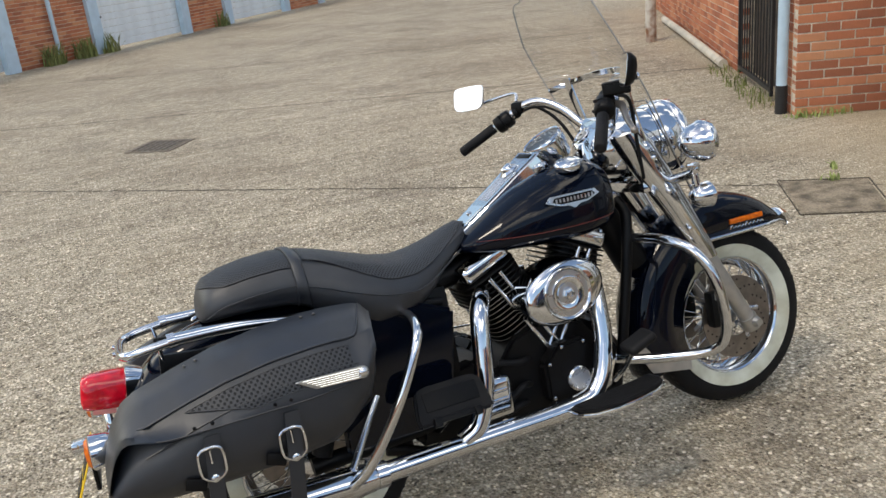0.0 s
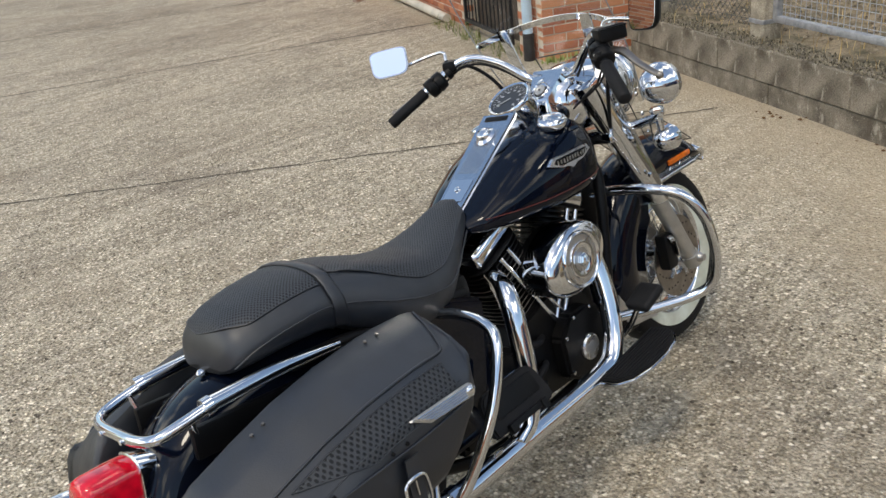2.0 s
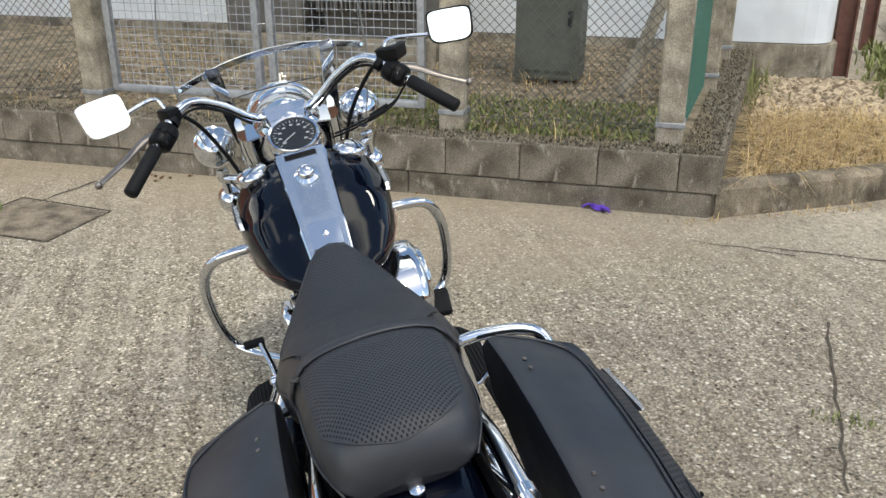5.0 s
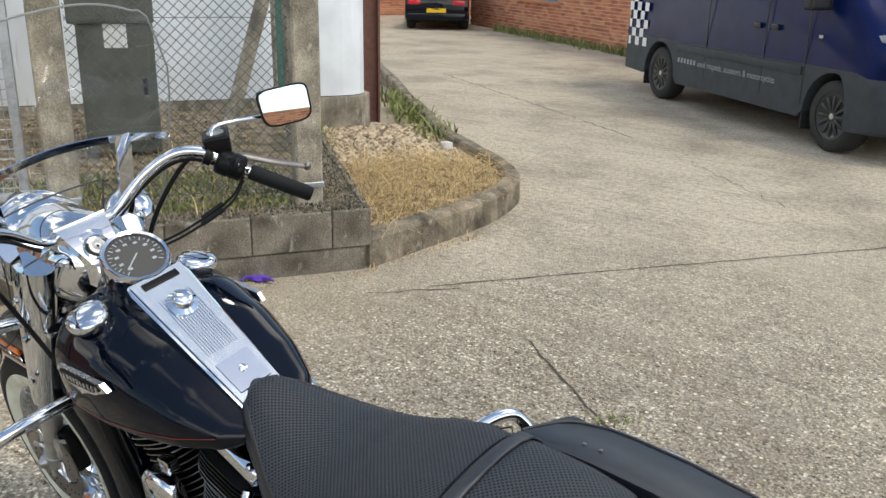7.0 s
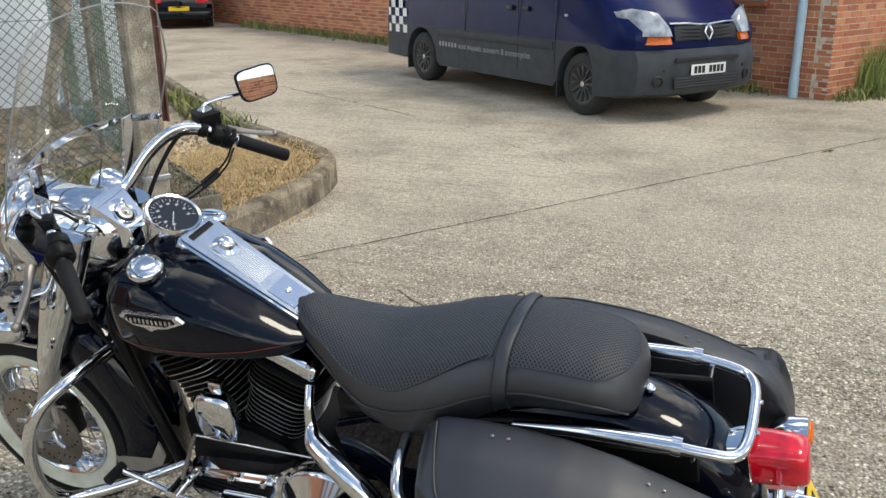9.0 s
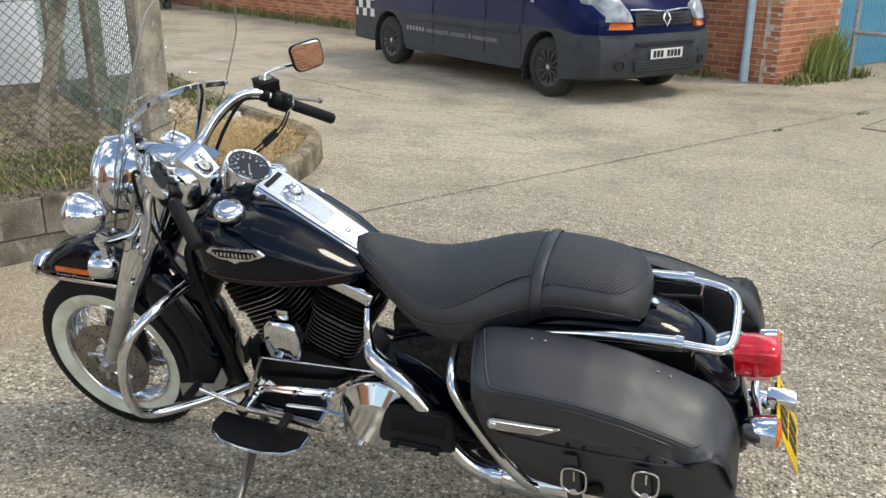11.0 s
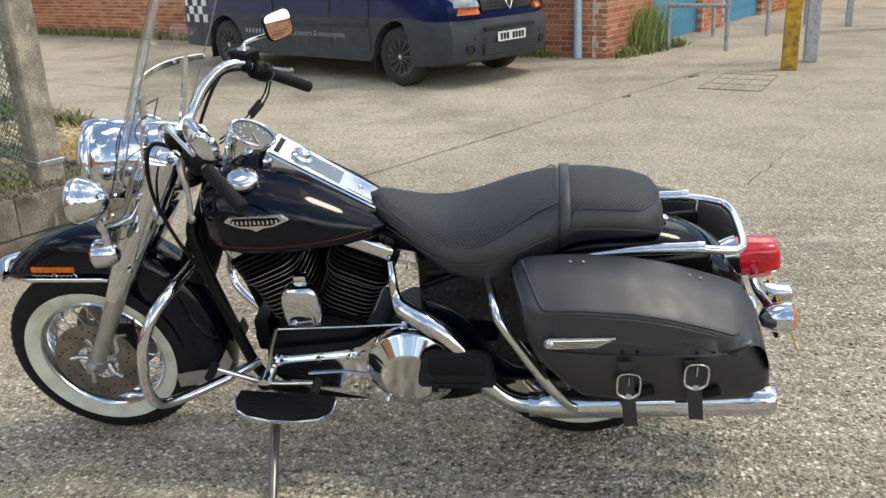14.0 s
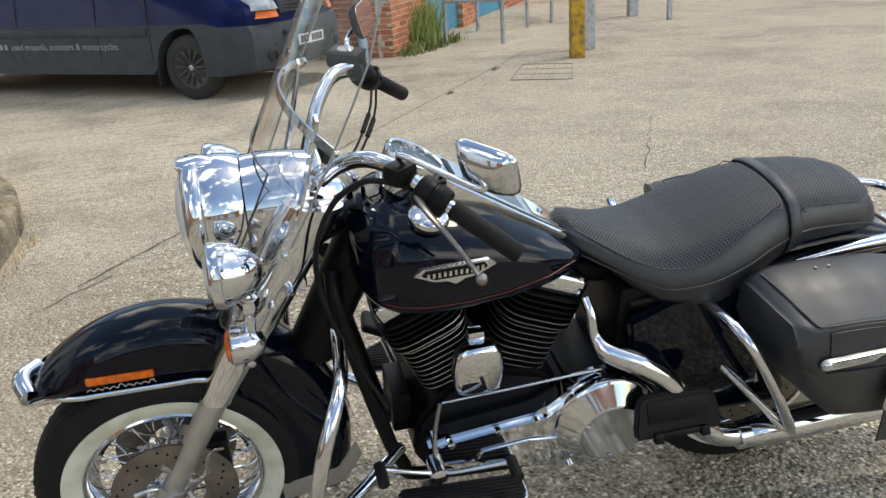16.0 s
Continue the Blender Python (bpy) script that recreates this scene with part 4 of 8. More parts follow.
def rail_frame(p, q):
    p, q = Vector((*p, 0)), Vector((*q, 0))
    g = yard_thing("tube_railing", "grey scaffold tube railing in front of blue doors", "railing", Matrix.Identity(4), "tube railings")
    for c in (p, q):
        part("upright", tube([c, c + Vector((0, 0, 1.15))], 0.03, 10, curve=False), M_GALV, g)
    for z in (0.62, 1.1):
        part("rail", tube([p + Vector((0, 0, z)), q + Vector((0, 0, z))], 0.03, 10, curve=False), M_GALV, g)


rail_frame((-2.35, -10.25), (-1.6, -10.66))
rail_frame((-2.5, -12.2), (-3.3, -12.0))
rail_frame((-3.9, -12.5), (-4.3, -13.6))

# garage row across the yard, and the far ends of the yard
G0, GD = Vector((-5.2, 13.2, 0)), Vector((0.707, 0.707, 0))
brick_wall("wall_garages", G0.to_2d(), GD.to_2d(), 24.0, 3.0, "red brick garage row with white doors", openings=((1.8, 5.15, 0, 2.2), (7.45, 10.6, 0, 2.2), (12.3, 15.3, 0, 2.2), (17.3, 20.3, 0, 2.2)), seed=5)
for s0, s1 in ((1.8, 5.15), (7.45, 10.6), (12.3, 15.3), (17.3, 20.3)):
    L = s1 - s0
    g = new("door_3")
    g.matrix_world = Matrix.Translation(G0 + GD * (s0 + s1) / 2) @ pose(0, 0, 0, 0, 0, 45)
    n = 14
    me = None
    for k in range(n):
        if me is None:
            b = part("slat", box((L - 0.3, 0.03, 2.1 / n - 0.005), (0, 0.08, 0), 0.006, 1), M_DOORWHITE, g, smooth=False)
            me = b.data
        else:
            b = linked("slat", me, None, g)
        b.location = (0, 0, 0.06 + (k + 0.5) * 2.1 / n)
    for x in (-L / 2 - 0.08, L / 2 - 0.18):
        part("door_frame", box((0.3, 0.14, 2.25), (x + 0.07, -0.03, 1.12), 0.01), M_PIPE, g, smooth=False)
    part("latch", box((0.1, 0.04, 0.05), (-L / 2 + 0.25, 0.03, 0.75), 0.01), M_BLACK, g)
    tagged(g, "white ribbed garage door in a pale grey frame", "garage door", kind="structure")
downpipe(Matrix.Translation(G0 + GD * 6.25 + Vector((0.06, -0.06, 0))) @ pose(0, 0, 0, 0, 0, 45), 2.9, M_PIPE)
for s, n in ((5.8, 110), (6.7, 120), (7.4, 60), (11.7, 50)):
    c = G0 + GD * s + Vector((0.14, -0.14, 0))
    blades("garage_weeds", "tall weeds at the foot of the garage wall", n, along_line(c.to_2d(), (c + GD * 0.35).to_2d(), 0.08), (0.1, 0.6), (0.01, 0.022), M_LEAF, int(60 + s), 0.6, "weeds")
brick_wall("wall_yard_end", (9.0, 33.0), (0.6, -0.8), 30, 3.4, "long brick wall at the end of the yard", seed=6)
brick_wall("wall_lane_end", (24.5, -14.0), (-0.45, -0.89), 16, 4.5, "brick wall closing the far end of the lane", seed=7)
brick_wall("wall_back", (-16, -22), (-0.3, 1.0), 40, 4.0, "plain brick wall behind the yard", seed=8)
brick_wall("wall_shed_back", (2, -30), (-1.0, 0.18), 22, 3.6, "dark brick wall at the back of the canopy yard", seed=9)


# ---- the motorcycle ----
M_CHROME = mat("chrome", (0.65, 0.67, 0.70), 0.04, metal=1.0, rvar=0.05, scale=14)
M_ALU = mat("brushed_aluminium", (0.60, 0.61, 0.63), 0.25, metal=1.0, vary=0.1, scale=30, rvar=0.12)
M_FORK = mat("dull_silver_fork", (0.52, 0.51, 0.49), 0.38, metal=0.9, vary=0.15, scale=20, rvar=0.15)
M_GLOSS = mat("gloss_black_lacquer", (0.0014, 0.0028, 0.0075), 0.035, spec=0.32, rvar=0.03, scale=3)
M_SATIN = mat("satin_black_metal", (0.0042, 0.0042, 0.0047), 0.42, spec=0.2, vary=0.3, scale=14, bump=0.05)
M_RUBBER = mat("black_rubber", (0.009, 0.009, 0.010), 0.65, spec=0.25, vary=0.25, scale=20, bump=0.1, bscale=200)
M_LEATHER = mat("black_leather", (0.0036, 0.0064, 0.0120), 0.43, spec=1.0, vary=0.25, scale=10, bump=0.06, bscale=300, rvar=0.12)
M_WHITEWALL = mat("whitewall_rubber", (0.66, 0.68, 0.58), 0.6, vary=0.12, scale=12, color2=(0.50, 0.50, 0.40))
M_STEEL = mat("brake_disc_steel", (0.29, 0.26, 0.235), 0.35, metal=0.9, vary=0.3, scale=20)
M_RED = mat("red_lens", (0.68, 0.006, 0.024), 0.06, spec=0.6, coat=0.4, vary=0.5, scale=30, color2=(0.42, 0.004, 0.016))
M_AMBER = mat("amber_lens", (0.75, 0.16, 0.01), 0.12, spec=0.6, vary=0.3, scale=60, color2=(0.5, 0.09, 0.01))
M_PLATE = mat("yellow_plate", (0.80, 0.52, 0.02), 0.4, vary=0.1, scale=10)
M_INK = mat("plate_black", (0.015, 0.015, 0.015), 0.5)
M_STRIPE = mat("red_pinstripe", (0.16, 0.022, 0.016), 0.35)
M_DIAL = mat("dial_face", (0.008, 0.009, 0.012), 0.3, spec=0.4, coat=0.4)
M_MARK = mat("dial_white", (0.36, 0.37, 0.37), 0.5)


def clear_sheet():
    """Thin clear plastic: see-through, with a faint gloss that grows at a grazing view."""
    m = bpy.data.materials.new("clear_screen")
    m.use_nodes = True
    n, l = m.node_tree.nodes, m.node_tree.links
    n.remove(n["Principled BSDF"])
    tr, gl, mx, lw = n.new("ShaderNodeBsdfTransparent"), n.new("ShaderNodeBsdfGlossy"), n.new("ShaderNodeMixShader"), n.new("ShaderNodeLayerWeight")
    tr.inputs["Color"].default_value = (0.955, 0.96, 0.955, 1)
    gl.inputs["Roughness"].default_value = 0.03
    pw, ma = n.new("ShaderNodeMath"), n.new("ShaderNodeMath")
    pw.operation, ma.operation = "POWER", "MULTIPLY_ADD"
    pw.inputs[1].default_value, ma.inputs[1].default_value, ma.inputs[2].default_value = 4.0, 0.75, 0.055
    l.new(lw.outputs["Facing"], pw.inputs[0])
    l.new(pw.outputs[0], ma.inputs[0])
    # fine scratches and haze
    co, sc, rp, hz, m2 = n.new("ShaderNodeTexCoord"), n.new("ShaderNodeTexNoise"), n.new("ShaderNodeValToRGB"), n.new("ShaderNodeBsdfDiffuse"), n.new("ShaderNodeMixShader")
    mp = n.new("ShaderNodeMapping")
    mp.inputs["Rotation"].default_value, mp.inputs["Scale"].default_value = (0.5, 0.2, 0.3), (3, 60, 6)
    sc.inputs["Scale"].default_value, sc.inputs["Detail"].default_value = 2.0, 5
    rp.color_ramp.elements[0].position, rp.color_ramp.elements[1].position = 0.60, 0.80
    rp.color_ramp.elements[1].color = (0.22, 0.22, 0.22, 1)
    l.new(co.outputs["Object"], mp.inputs["Vector"])
    l.new(mp.outputs[0], sc.inputs["Vector"])
    l.new(sc.outputs["Fac"], rp.inputs[0])
    hz.inputs["Color"].default_value = (0.7, 0.7, 0.7, 1)
    l.new(ma.outputs[0], mx.inputs[0])
    l.new(tr.outputs[0], mx.inputs[1])
    l.new(gl.outputs[0], mx.inputs[2])
    l.new(rp.outputs[0], m2.inputs[0])
    l.new(mx.outputs[0], m2.inputs[1])
    l.new(hz.outputs[0], m2.inputs[2])
    l.new(m2.outputs[0], n["Material Output"].inputs["Surface"])
    return m


M_SHEET = clear_sheet()
M_MIRROR = mat("mirror_glass", (0.92, 0.94, 0.95), 0.01, metal=1.0)


def perforated(name="perforated_leather", tip=0.0, pitch=152, tone=0.024):
    """Leather with rows of punched holes; tip turns the rows upright."""
    m = mat(name, (0.022, 0.023, 0.026), 0.6, bump=0.0)
    n, l = m.node_tree.nodes, m.node_tree.links
    b = n["Principled BSDF"]
    co = n.new("ShaderNodeTexCoord")
    mp = n.new("ShaderNodeMapping")
    mp.inputs["Rotation"].default_value = (radians(tip), 0, radians(45))
    mp.inputs["Scale"].default_value = (pitch, pitch, pitch)
    l.new(co.outputs["Object"], mp.inputs["Vector"])
    fr = n.new("ShaderNodeVectorMath")
    fr.operation = "FRACTION"
    l.new(mp.outputs[0], fr.inputs[0])
    sub = n.new("ShaderNodeVectorMath")
    sub.operation = "SUBTRACT"
    sub.inputs[1].default_value = (0.5, 0.5, 0)
    l.new(fr.outputs[0], sub.inputs[0])
    sp = n.new("ShaderNodeSeparateXYZ")
    l.new(sub.outputs[0], sp.inputs[0])
    cb = n.new("ShaderNodeCombineXYZ")
    l.new(sp.outputs[0], cb.inputs[0])
    l.new(sp.outputs[1], cb.inputs[1])
    ln = n.new("ShaderNodeVectorMath")
    ln.operation = "LENGTH"
    l.new(cb.outputs[0], ln.inputs[0])
    r = n.new("ShaderNodeValToRGB")
    r.color_ramp.elements[0].position, r.color_ramp.elements[1].position = 0.26, 0.36
    l.new(ln.outputs["Value"], r.inputs[0])
    x = n.new("ShaderNodeMixRGB")
    x.inputs[1].default_value, x.inputs[2].default_value = (0.003, 0.0043, 0.006, 1), (tone * 0.72, tone * 0.92, tone * 1.25, 1)
    l.new(r.outputs[0], x.inputs[0])
    l.new(x.outputs[0], b.inputs["Base Color"])
    bu = n.new("ShaderNodeBump")
    bu.inputs["Strength"].default_value, bu.inputs["Distance"].default_value = 0.8, 0.003
    l.new(r.outputs[0], bu.inputs["Height"])
    l.new(bu.outputs[0], b.inputs["Normal"])
    half = n.new("ShaderNodeMath")
    half.operation = "MULTIPLY_ADD"
    half.inputs[1].default_value, half.inputs[2].default_value = 0.45, 0.4
    l.new(r.outputs[0], half.inputs[0])
    l.new(half.outputs[0], b.inputs["Specular IOR Level"])
    return m


M_PERF = perforated()
M_PERF_SIDE = perforated("perforated_side_leather", 90.0, 96, 0.015)
BIKE = new("motorcycle")
BIKE.matrix_world = pose(0, -0.058, 0.0, -11.7, 0, 0.7)
tagged(BIKE, "black touring motorcycle with chrome trim, leaning on its side stand", "motorcycle")


def bp(name, bm, material, label="", parent=None, crisp=0):
    """A part of the motorcycle, in its own upright axes: x ahead, y to its left."""
    ob = part(name, bm, material, parent or BIKE, label)
    if crisp:
        sharp(ob, crisp)
    return ob


def flip(p, s):
    return Vector((p[0], p[1] * s, p[2]))


def wheel(x, z, r, front):
    y0 = 0.03 if front else 0.0
    side = along((0, 1, 0), (x, y0, z))
    prof = [(r - 0.115, -0.045), (r - 0.09, -0.060), (r - 0.05, -0.066), (r - 0.02, -0.060), (r - 0.006, -0.042), (r, -0.015), (r, 0.015), (r - 0.006, 0.042), (r - 0.02, 0.060), (r - 0.05, 0.066), (r - 0.09, 0.060), (r - 0.115, 0.045)]
    w = bp("front_wheel" if front else "rear_wheel", lathe([(0.022, -0.07), (0.05, -0.062), (0.05, -0.045), (0.03, -0.03), (0.03, 0.03), (0.05, 0.045), (0.05, 0.062), (0.022, 0.07)], side, 32), M_CHROME, "chrome spoked wheel")
    part("tyre", lathe(prof, side, 96, close=True), M_RUBBER, w, "black tyre")
    # tread blocks
    me = None
    for i in range(60):
        a = 2 * math.pi * i / 60
        for s in (-1, 1):
            m = Matrix.Translation((x, y0, z)) @ Matrix.Rotation(a, 4, "Y") @ Matrix.Translation((0, s * 0.028, r - 0.0085)) @ Matrix.Rotation(s * 0.5, 4, "Z")
            if me is None:
                b = part("tread_block", box((0.022, 0.03, 0.010), bevel=0.002, seg=1), M_RUBBER, w, smooth=False)
                me = b.data
            else:
                b = linked("tread_block", me, None, w)
            b.matrix_local = m
    for s in (-1, 1):
        part("whitewall", lathe([(r - 0.112, s * 0.050), (r - 0.094, s * 0.0612), (r - 0.072, s * 0.0668), (r - 0.065, s * 0.0674), (r - 0.064, s * 0.062), (r - 0.112, s * 0.045)], side, 96, close=True), M_WHITEWALL, w, "cream whitewall band")
    part("rim", lathe([(r - 0.113, -0.055), (r - 0.122, -0.05), (r - 0.128, -0.03), (r - 0.145, -0.012), (r - 0.145, 0.012), (r - 0.128, 0.03), (r - 0.122, 0.05), (r - 0.113, 0.055), (r - 0.108, 0.05), (r - 0.118, 0.0), (r - 0.108, -0.05)], side, 72, close=True), M_CHROME, w, "polished chrome rim")
    bm = bmesh.new()
    for i in range(40):
        a = 2 * math.pi * i / 40
        s = 1 if i % 2 else -1
        o = 0.42 * (1 if (i // 2) % 2 else -1)
        p = Vector((0.046 * math.cos(a + o), s * 0.05, 0.046 * math.sin(a + o)))
        q = Vector(((r - 0.14) * math.cos(a), s * 0.006, (r - 0.14) * math.sin(a)))
        add(bm, tube([p, q], 0.0022, 5, curve=False))
    bmesh.ops.translate(bm, vec=(x, y0, z), verts=bm.verts)
    tagged(part("spokes", bm, M_CHROME, w, "thin chrome spokes"), kind="stuff")
    for s in ((-1, 1) if front else (1,)):
        disc = part("brake_disc", lathe([(0.070, s * 0.079), (0.149, s * 0.079), (0.149, s * 0.084), (0.070, s * 0.084)], side, 64, close=True), M_STEEL, w, "drilled steel brake disc")
        sharp(disc)
        carrier = bmesh.new()
        for k in range(5):
            a = 2 * math.pi * k / 5
            add(carrier, tube([(0.03 * math.cos(a), s * 0.07, 0.03 * math.sin(a)), (0.06 * math.cos(a + 0.25), s * 0.078, 0.06 * math.sin(a + 0.25)), (0.095 * math.cos(a + 0.1), s * 0.083, 0.095 * math.sin(a + 0.1))], 0.009, 8, 4))
        bmesh.ops.translate(carrier, vec=(x, y0, z), verts=carrier.verts)
        part("disc_carrier", carrier, M_ALU, w)
        holes = bmesh.new()
        for k in range(40):
            a, rr = 2 * math.pi * k / 40, 0.1 + 0.034 * ((k * 7) % 4) / 3
            add(holes, lathe([(0.0035, -0.0005), (0.0035, 0.0008)], along((0, 1, 0), (x + rr * math.cos(a), y0 + s * 0.0845, z + rr * math.sin(a))), 8))
        tagged(part("disc_holes", holes, M_SATIN, w), kind="stuff")
    return w


FX, FZ, WR = 1.585, 0.338, 0.325
wheel(FX, FZ, WR, True)
wheel(-0.01, 0.325, 0.325, False)


def front_fender():
    ro, hw = 0.43, 0.090
    rings, edge = [], []
    for i in range(61):
        th = radians(42 + 159 * i / 60)
        k = i / 60
        r_out = ro - 0.032 * max(0, 1 - k * 3.2) ** 1.5
        deg = 42 + 159 * k
        if deg < 110:
            ri = min(r_out - 0.012, 0.282 / math.sin(th))
        else:
            t = min(1, (deg - 110) / 22)
            ri = (1 - t) * 0.282 / math.sin(th) + t * 0.245
        taper = min(1.0, 0.62 + k * 5)
        w = hw * taper
        c = lambda r, y: Vector((1.57 + r * math.cos(th), y, 0.365 + r * math.sin(th)))
        prof = [(ri, w), (ri + (r_out - ri) * 0.45, w * 1.03), (r_out - 0.05 * taper, w), (r_out - 0.02 * taper, w * 0.82), (r_out - 0.005, w * 0.45), (r_out, 0)]
        full = prof + [(r, -y) for r, y in prof[-2::-1]]
        if r_out - ri < 0.03:
            full = [(max(r, ri), y) for r, y in full]
        rings.append([c(r, y) for r, y in full])
        edge.append((c(ri, w), c(ri, -w), deg))
    f = bp("front_fender", loft(rings, close=False, caps=False), M_GLOSS, "deep gloss black front fender")
    f.modifiers.new("thickness", "SOLIDIFY").thickness = 0.003
    left = [e[0] for e in edge if e[2] < 116]
    right = [e[1] for e in edge if e[2] < 116]
    tip = Vector((left[0].x + 0.014, 0, left[0].z + 0.005))
    part("fender_trim", tube([*reversed(right[::3]), right[0], tip, left[0], *left[3::3]], 0.0085, 8, 3, flat=0.8), M_CHROME, f, "chrome fender edge trim")
    part("fender_tip", tube([right[0] + Vector((-0.006, -0.001, 0.020)), tip + Vector((0.002, 0, 0.026)), left[0] + Vector((-0.006, 0.001, 0.020))], 0.022, 14, 8), M_CHROME, f, "chrome fender tip")
    for s in (1, -1):
        part("side_marker", box((0.145, 0.012, 0.019), (1.648, s * 0.0925, 0.690), 0.005), M_AMBER, f, "amber side marker")
        sc = bmesh.new()
        for k in range(9):
            x = 1.580 + k * 0.0165
            h = 0.012 if k in (0, 4) else 0.007
            add(sc, tube([(x - 0.006, s * 0.0945, 0.664), (x + 0.003, s * 0.0945, 0.664 + h), (x + 0.010, s * 0.0945, 0.665)], 0.0017, 5, 3))
        part("script_emblem", sc, M_CHROME, f, "chrome script emblem")
        g = prism([(1.335, 0.218), (1.175, 0.248), (1.128, 0.33), (1.14, 0.38), (1.19, 0.30), (1.335, 0.275)], 0.006, Matrix.Translation((0, s * 0.094 + 0.003, 0)) @ Matrix.Rotation(radians(90), 4, "X"), 0.002)
        part("fender_skirt", g, M_FORK, f, "grey lower fender skirt")
    return f


front_fender()


def fork():
    for s in (1, -1):
        leg = bp("fork_leg", tube([(1.607, s * 0.098, 0.31), (1.42, s * 0.105, 0.66)], [0.027, 0.031], 20, curve=False), M_FORK, "dull silver fork slider")
        part("axle_nut", lathe([(0.019, 0), (0.019, 0.016), (0.013, 0.022), (0.013, 0.03)], along((0, s, 0), (1.603, s * 0.12, 0.325)), 12), M_FORK, leg)
        part("axle_clamp", tube([(1.612, s * 0.098, 0.30), (1.59, s * 0.1, 0.345)], 0.033, 14, curve=False), M_FORK, leg)
        rings = []
        for z, x, w, dep in ((0.60, 1.45, 0.040, 0.036), (0.66, 1.42, 0.048, 0.040), (0.78, 1.355, 0.060, 0.042), (0.90, 1.29, 0.070, 0.045), (1.02, 1.225, 0.075, 0.048), (1.075, 1.19, 0.07, 0.045)):
            rings.append([Vector((x + w * math.cos(a) * 0.9 * (0.93 if math.sin(a) * s < 0 else 1), s * 0.108 + dep * math.sin(a), z - 0.3 * w * math.cos(a) * -0.5)) for a in [2 * math.pi * k / 20 for k in range(20)]])
        part("fork_cover", loft(rings), M_CHROME, leg, "chrome upper fork cover")
        for (x, z) in ((1.36, 0.72), (1.30, 0.86), (1.26, 0.98)):
            part("bolt", lathe([(0.009, 0), (0.009, 0.007), (0.004, 0.010)], along((0, s, 0), (x, s * 0.152, z)), 10), M_CHROME, leg)
        part("brake_caliper", box((0.06, 0.045, 0.13), (1.475, s * 0.085, 0.40), 0.012, 2), M_SATIN, leg, "black brake caliper")
        part("caliper_badge", tube([(1.455, s * 0.112, 0.45), (1.49, s * 0.112, 0.44), (1.50, s * 0.112, 0.38)], 0.014, 8, flat=0.4), M_CHROME, leg)


fork()
# steering head, nacelle and headlamp
bp("steering_neck", tube([(1.22, 0, 0.62), (1.05, 0, 0.98)], 0.06, 16, curve=False), M_SATIN, "black steering head")
nm = along((1, 0, -0.02), (1.09, 0, 1.033))
bp("headlamp_nacelle", lathe([(0.012, 0.0), (0.052, 0.008), (0.082, 0.035), (0.103, 0.08), (0.112, 0.135), (0.114, 0.20), (0.111, 0.235), (0.10, 0.238)], nm, 64), M_CHROME, "chrome headlamp nacelle")
head = bp("headlamp", lathe([(0.10, 0.236), (0.113, 0.238), (0.1185, 0.255), (0.1215, 0.28), (0.1215, 0.303), (0.1185, 0.318), (0.1245, 0.322), (0.1265, 0.334), (0.1235, 0.348), (0.113, 0.358), (0.102, 0.360)], nm, 64), M_CHROME, "large chrome headlamp")
part("lens", lathe([(0.102, 0.359), (0.08, 0.372), (0.04, 0.380), (0.005, 0.382)], nm, 40), mat("headlamp_glass", (0.75, 0.78, 0.8), 0.1, spec=0.8, coat=1.0), head, "clear headlamp lens")
bp("lamp_visor", loft([[Vector((x, w * math.cos(a), z + h * math.sin(a))) for a in [2 * math.pi * k / 20 for k in range(20)]] for x, w, z, h in ((1.375, 0.012, 1.140, 0.006), (1.385, 0.022, 1.142, 0.010), (1.41, 0.030, 1.143, 0.012), (1.45, 0.028, 1.142, 0.011), (1.456, 0.022, 1.141, 0.007))]), M_CHROME, parent=head)
bp("lower_tree", box((0.12, 0.26, 0.035), (1.28, 0, 0.885), 0.012), M_CHROME, "chrome fork bridge")
cl = bp("bar_clamp_cover", loft([[Vector((x, y * w, z)) for y, z in ((-1, z0), (-0.9, z1), (0.9, z1), (1, z0))] for x, w, z0, z1 in ((1.066, 0.020, 1.020, 1.044), (1.070, 0.032, 1.012, 1.054), (1.082, 0.043, 1.008, 1.067), (1.105, 0.051, 1.015, 1.089), (1.155, 0.068, 1.045, 1.136), (1.161, 0.070, 1.048, 1.139), (1.168, 0.070, 1.05, 1.137), (1.205, 0.070, 1.06, 1.105))]), M_CHROME, "chrome handlebar clamp cover", crisp=30)
part("ignition_switch", lathe([(0.031, -0.006), (0.031, 0.004), (0.028, 0.006), (0.025, 0.003), (0.024, 0.0015)], along((-0.67, 0, 0.74), (1.103, 0.004, 1.086)), 28), M_CHROME, cl, "chrome ignition switch")
part("switch_well", lathe([(0.0245, 0.0005), (0.0245, 0.002), (0.019, 0.002)], along((-0.67, 0, 0.74), (1.103, 0.004, 1.086)), 28), M_SATIN, cl, "dark ring round the lock")
part("lock_face", lathe([(0.019, 0.000), (0.0185, 0.007), (0.012, 0.008), (0.010, 0.006), (0.001, 0.006)], along((-0.67, 0, 0.74), (1.103, 0.004, 1.086)), 24), M_FORK, cl, "steel lock face")
part("key_slot", box((0.008, 0.003, 0.004), (1.0985, 0.004, 1.091), turn=None), M_SATIN, cl)


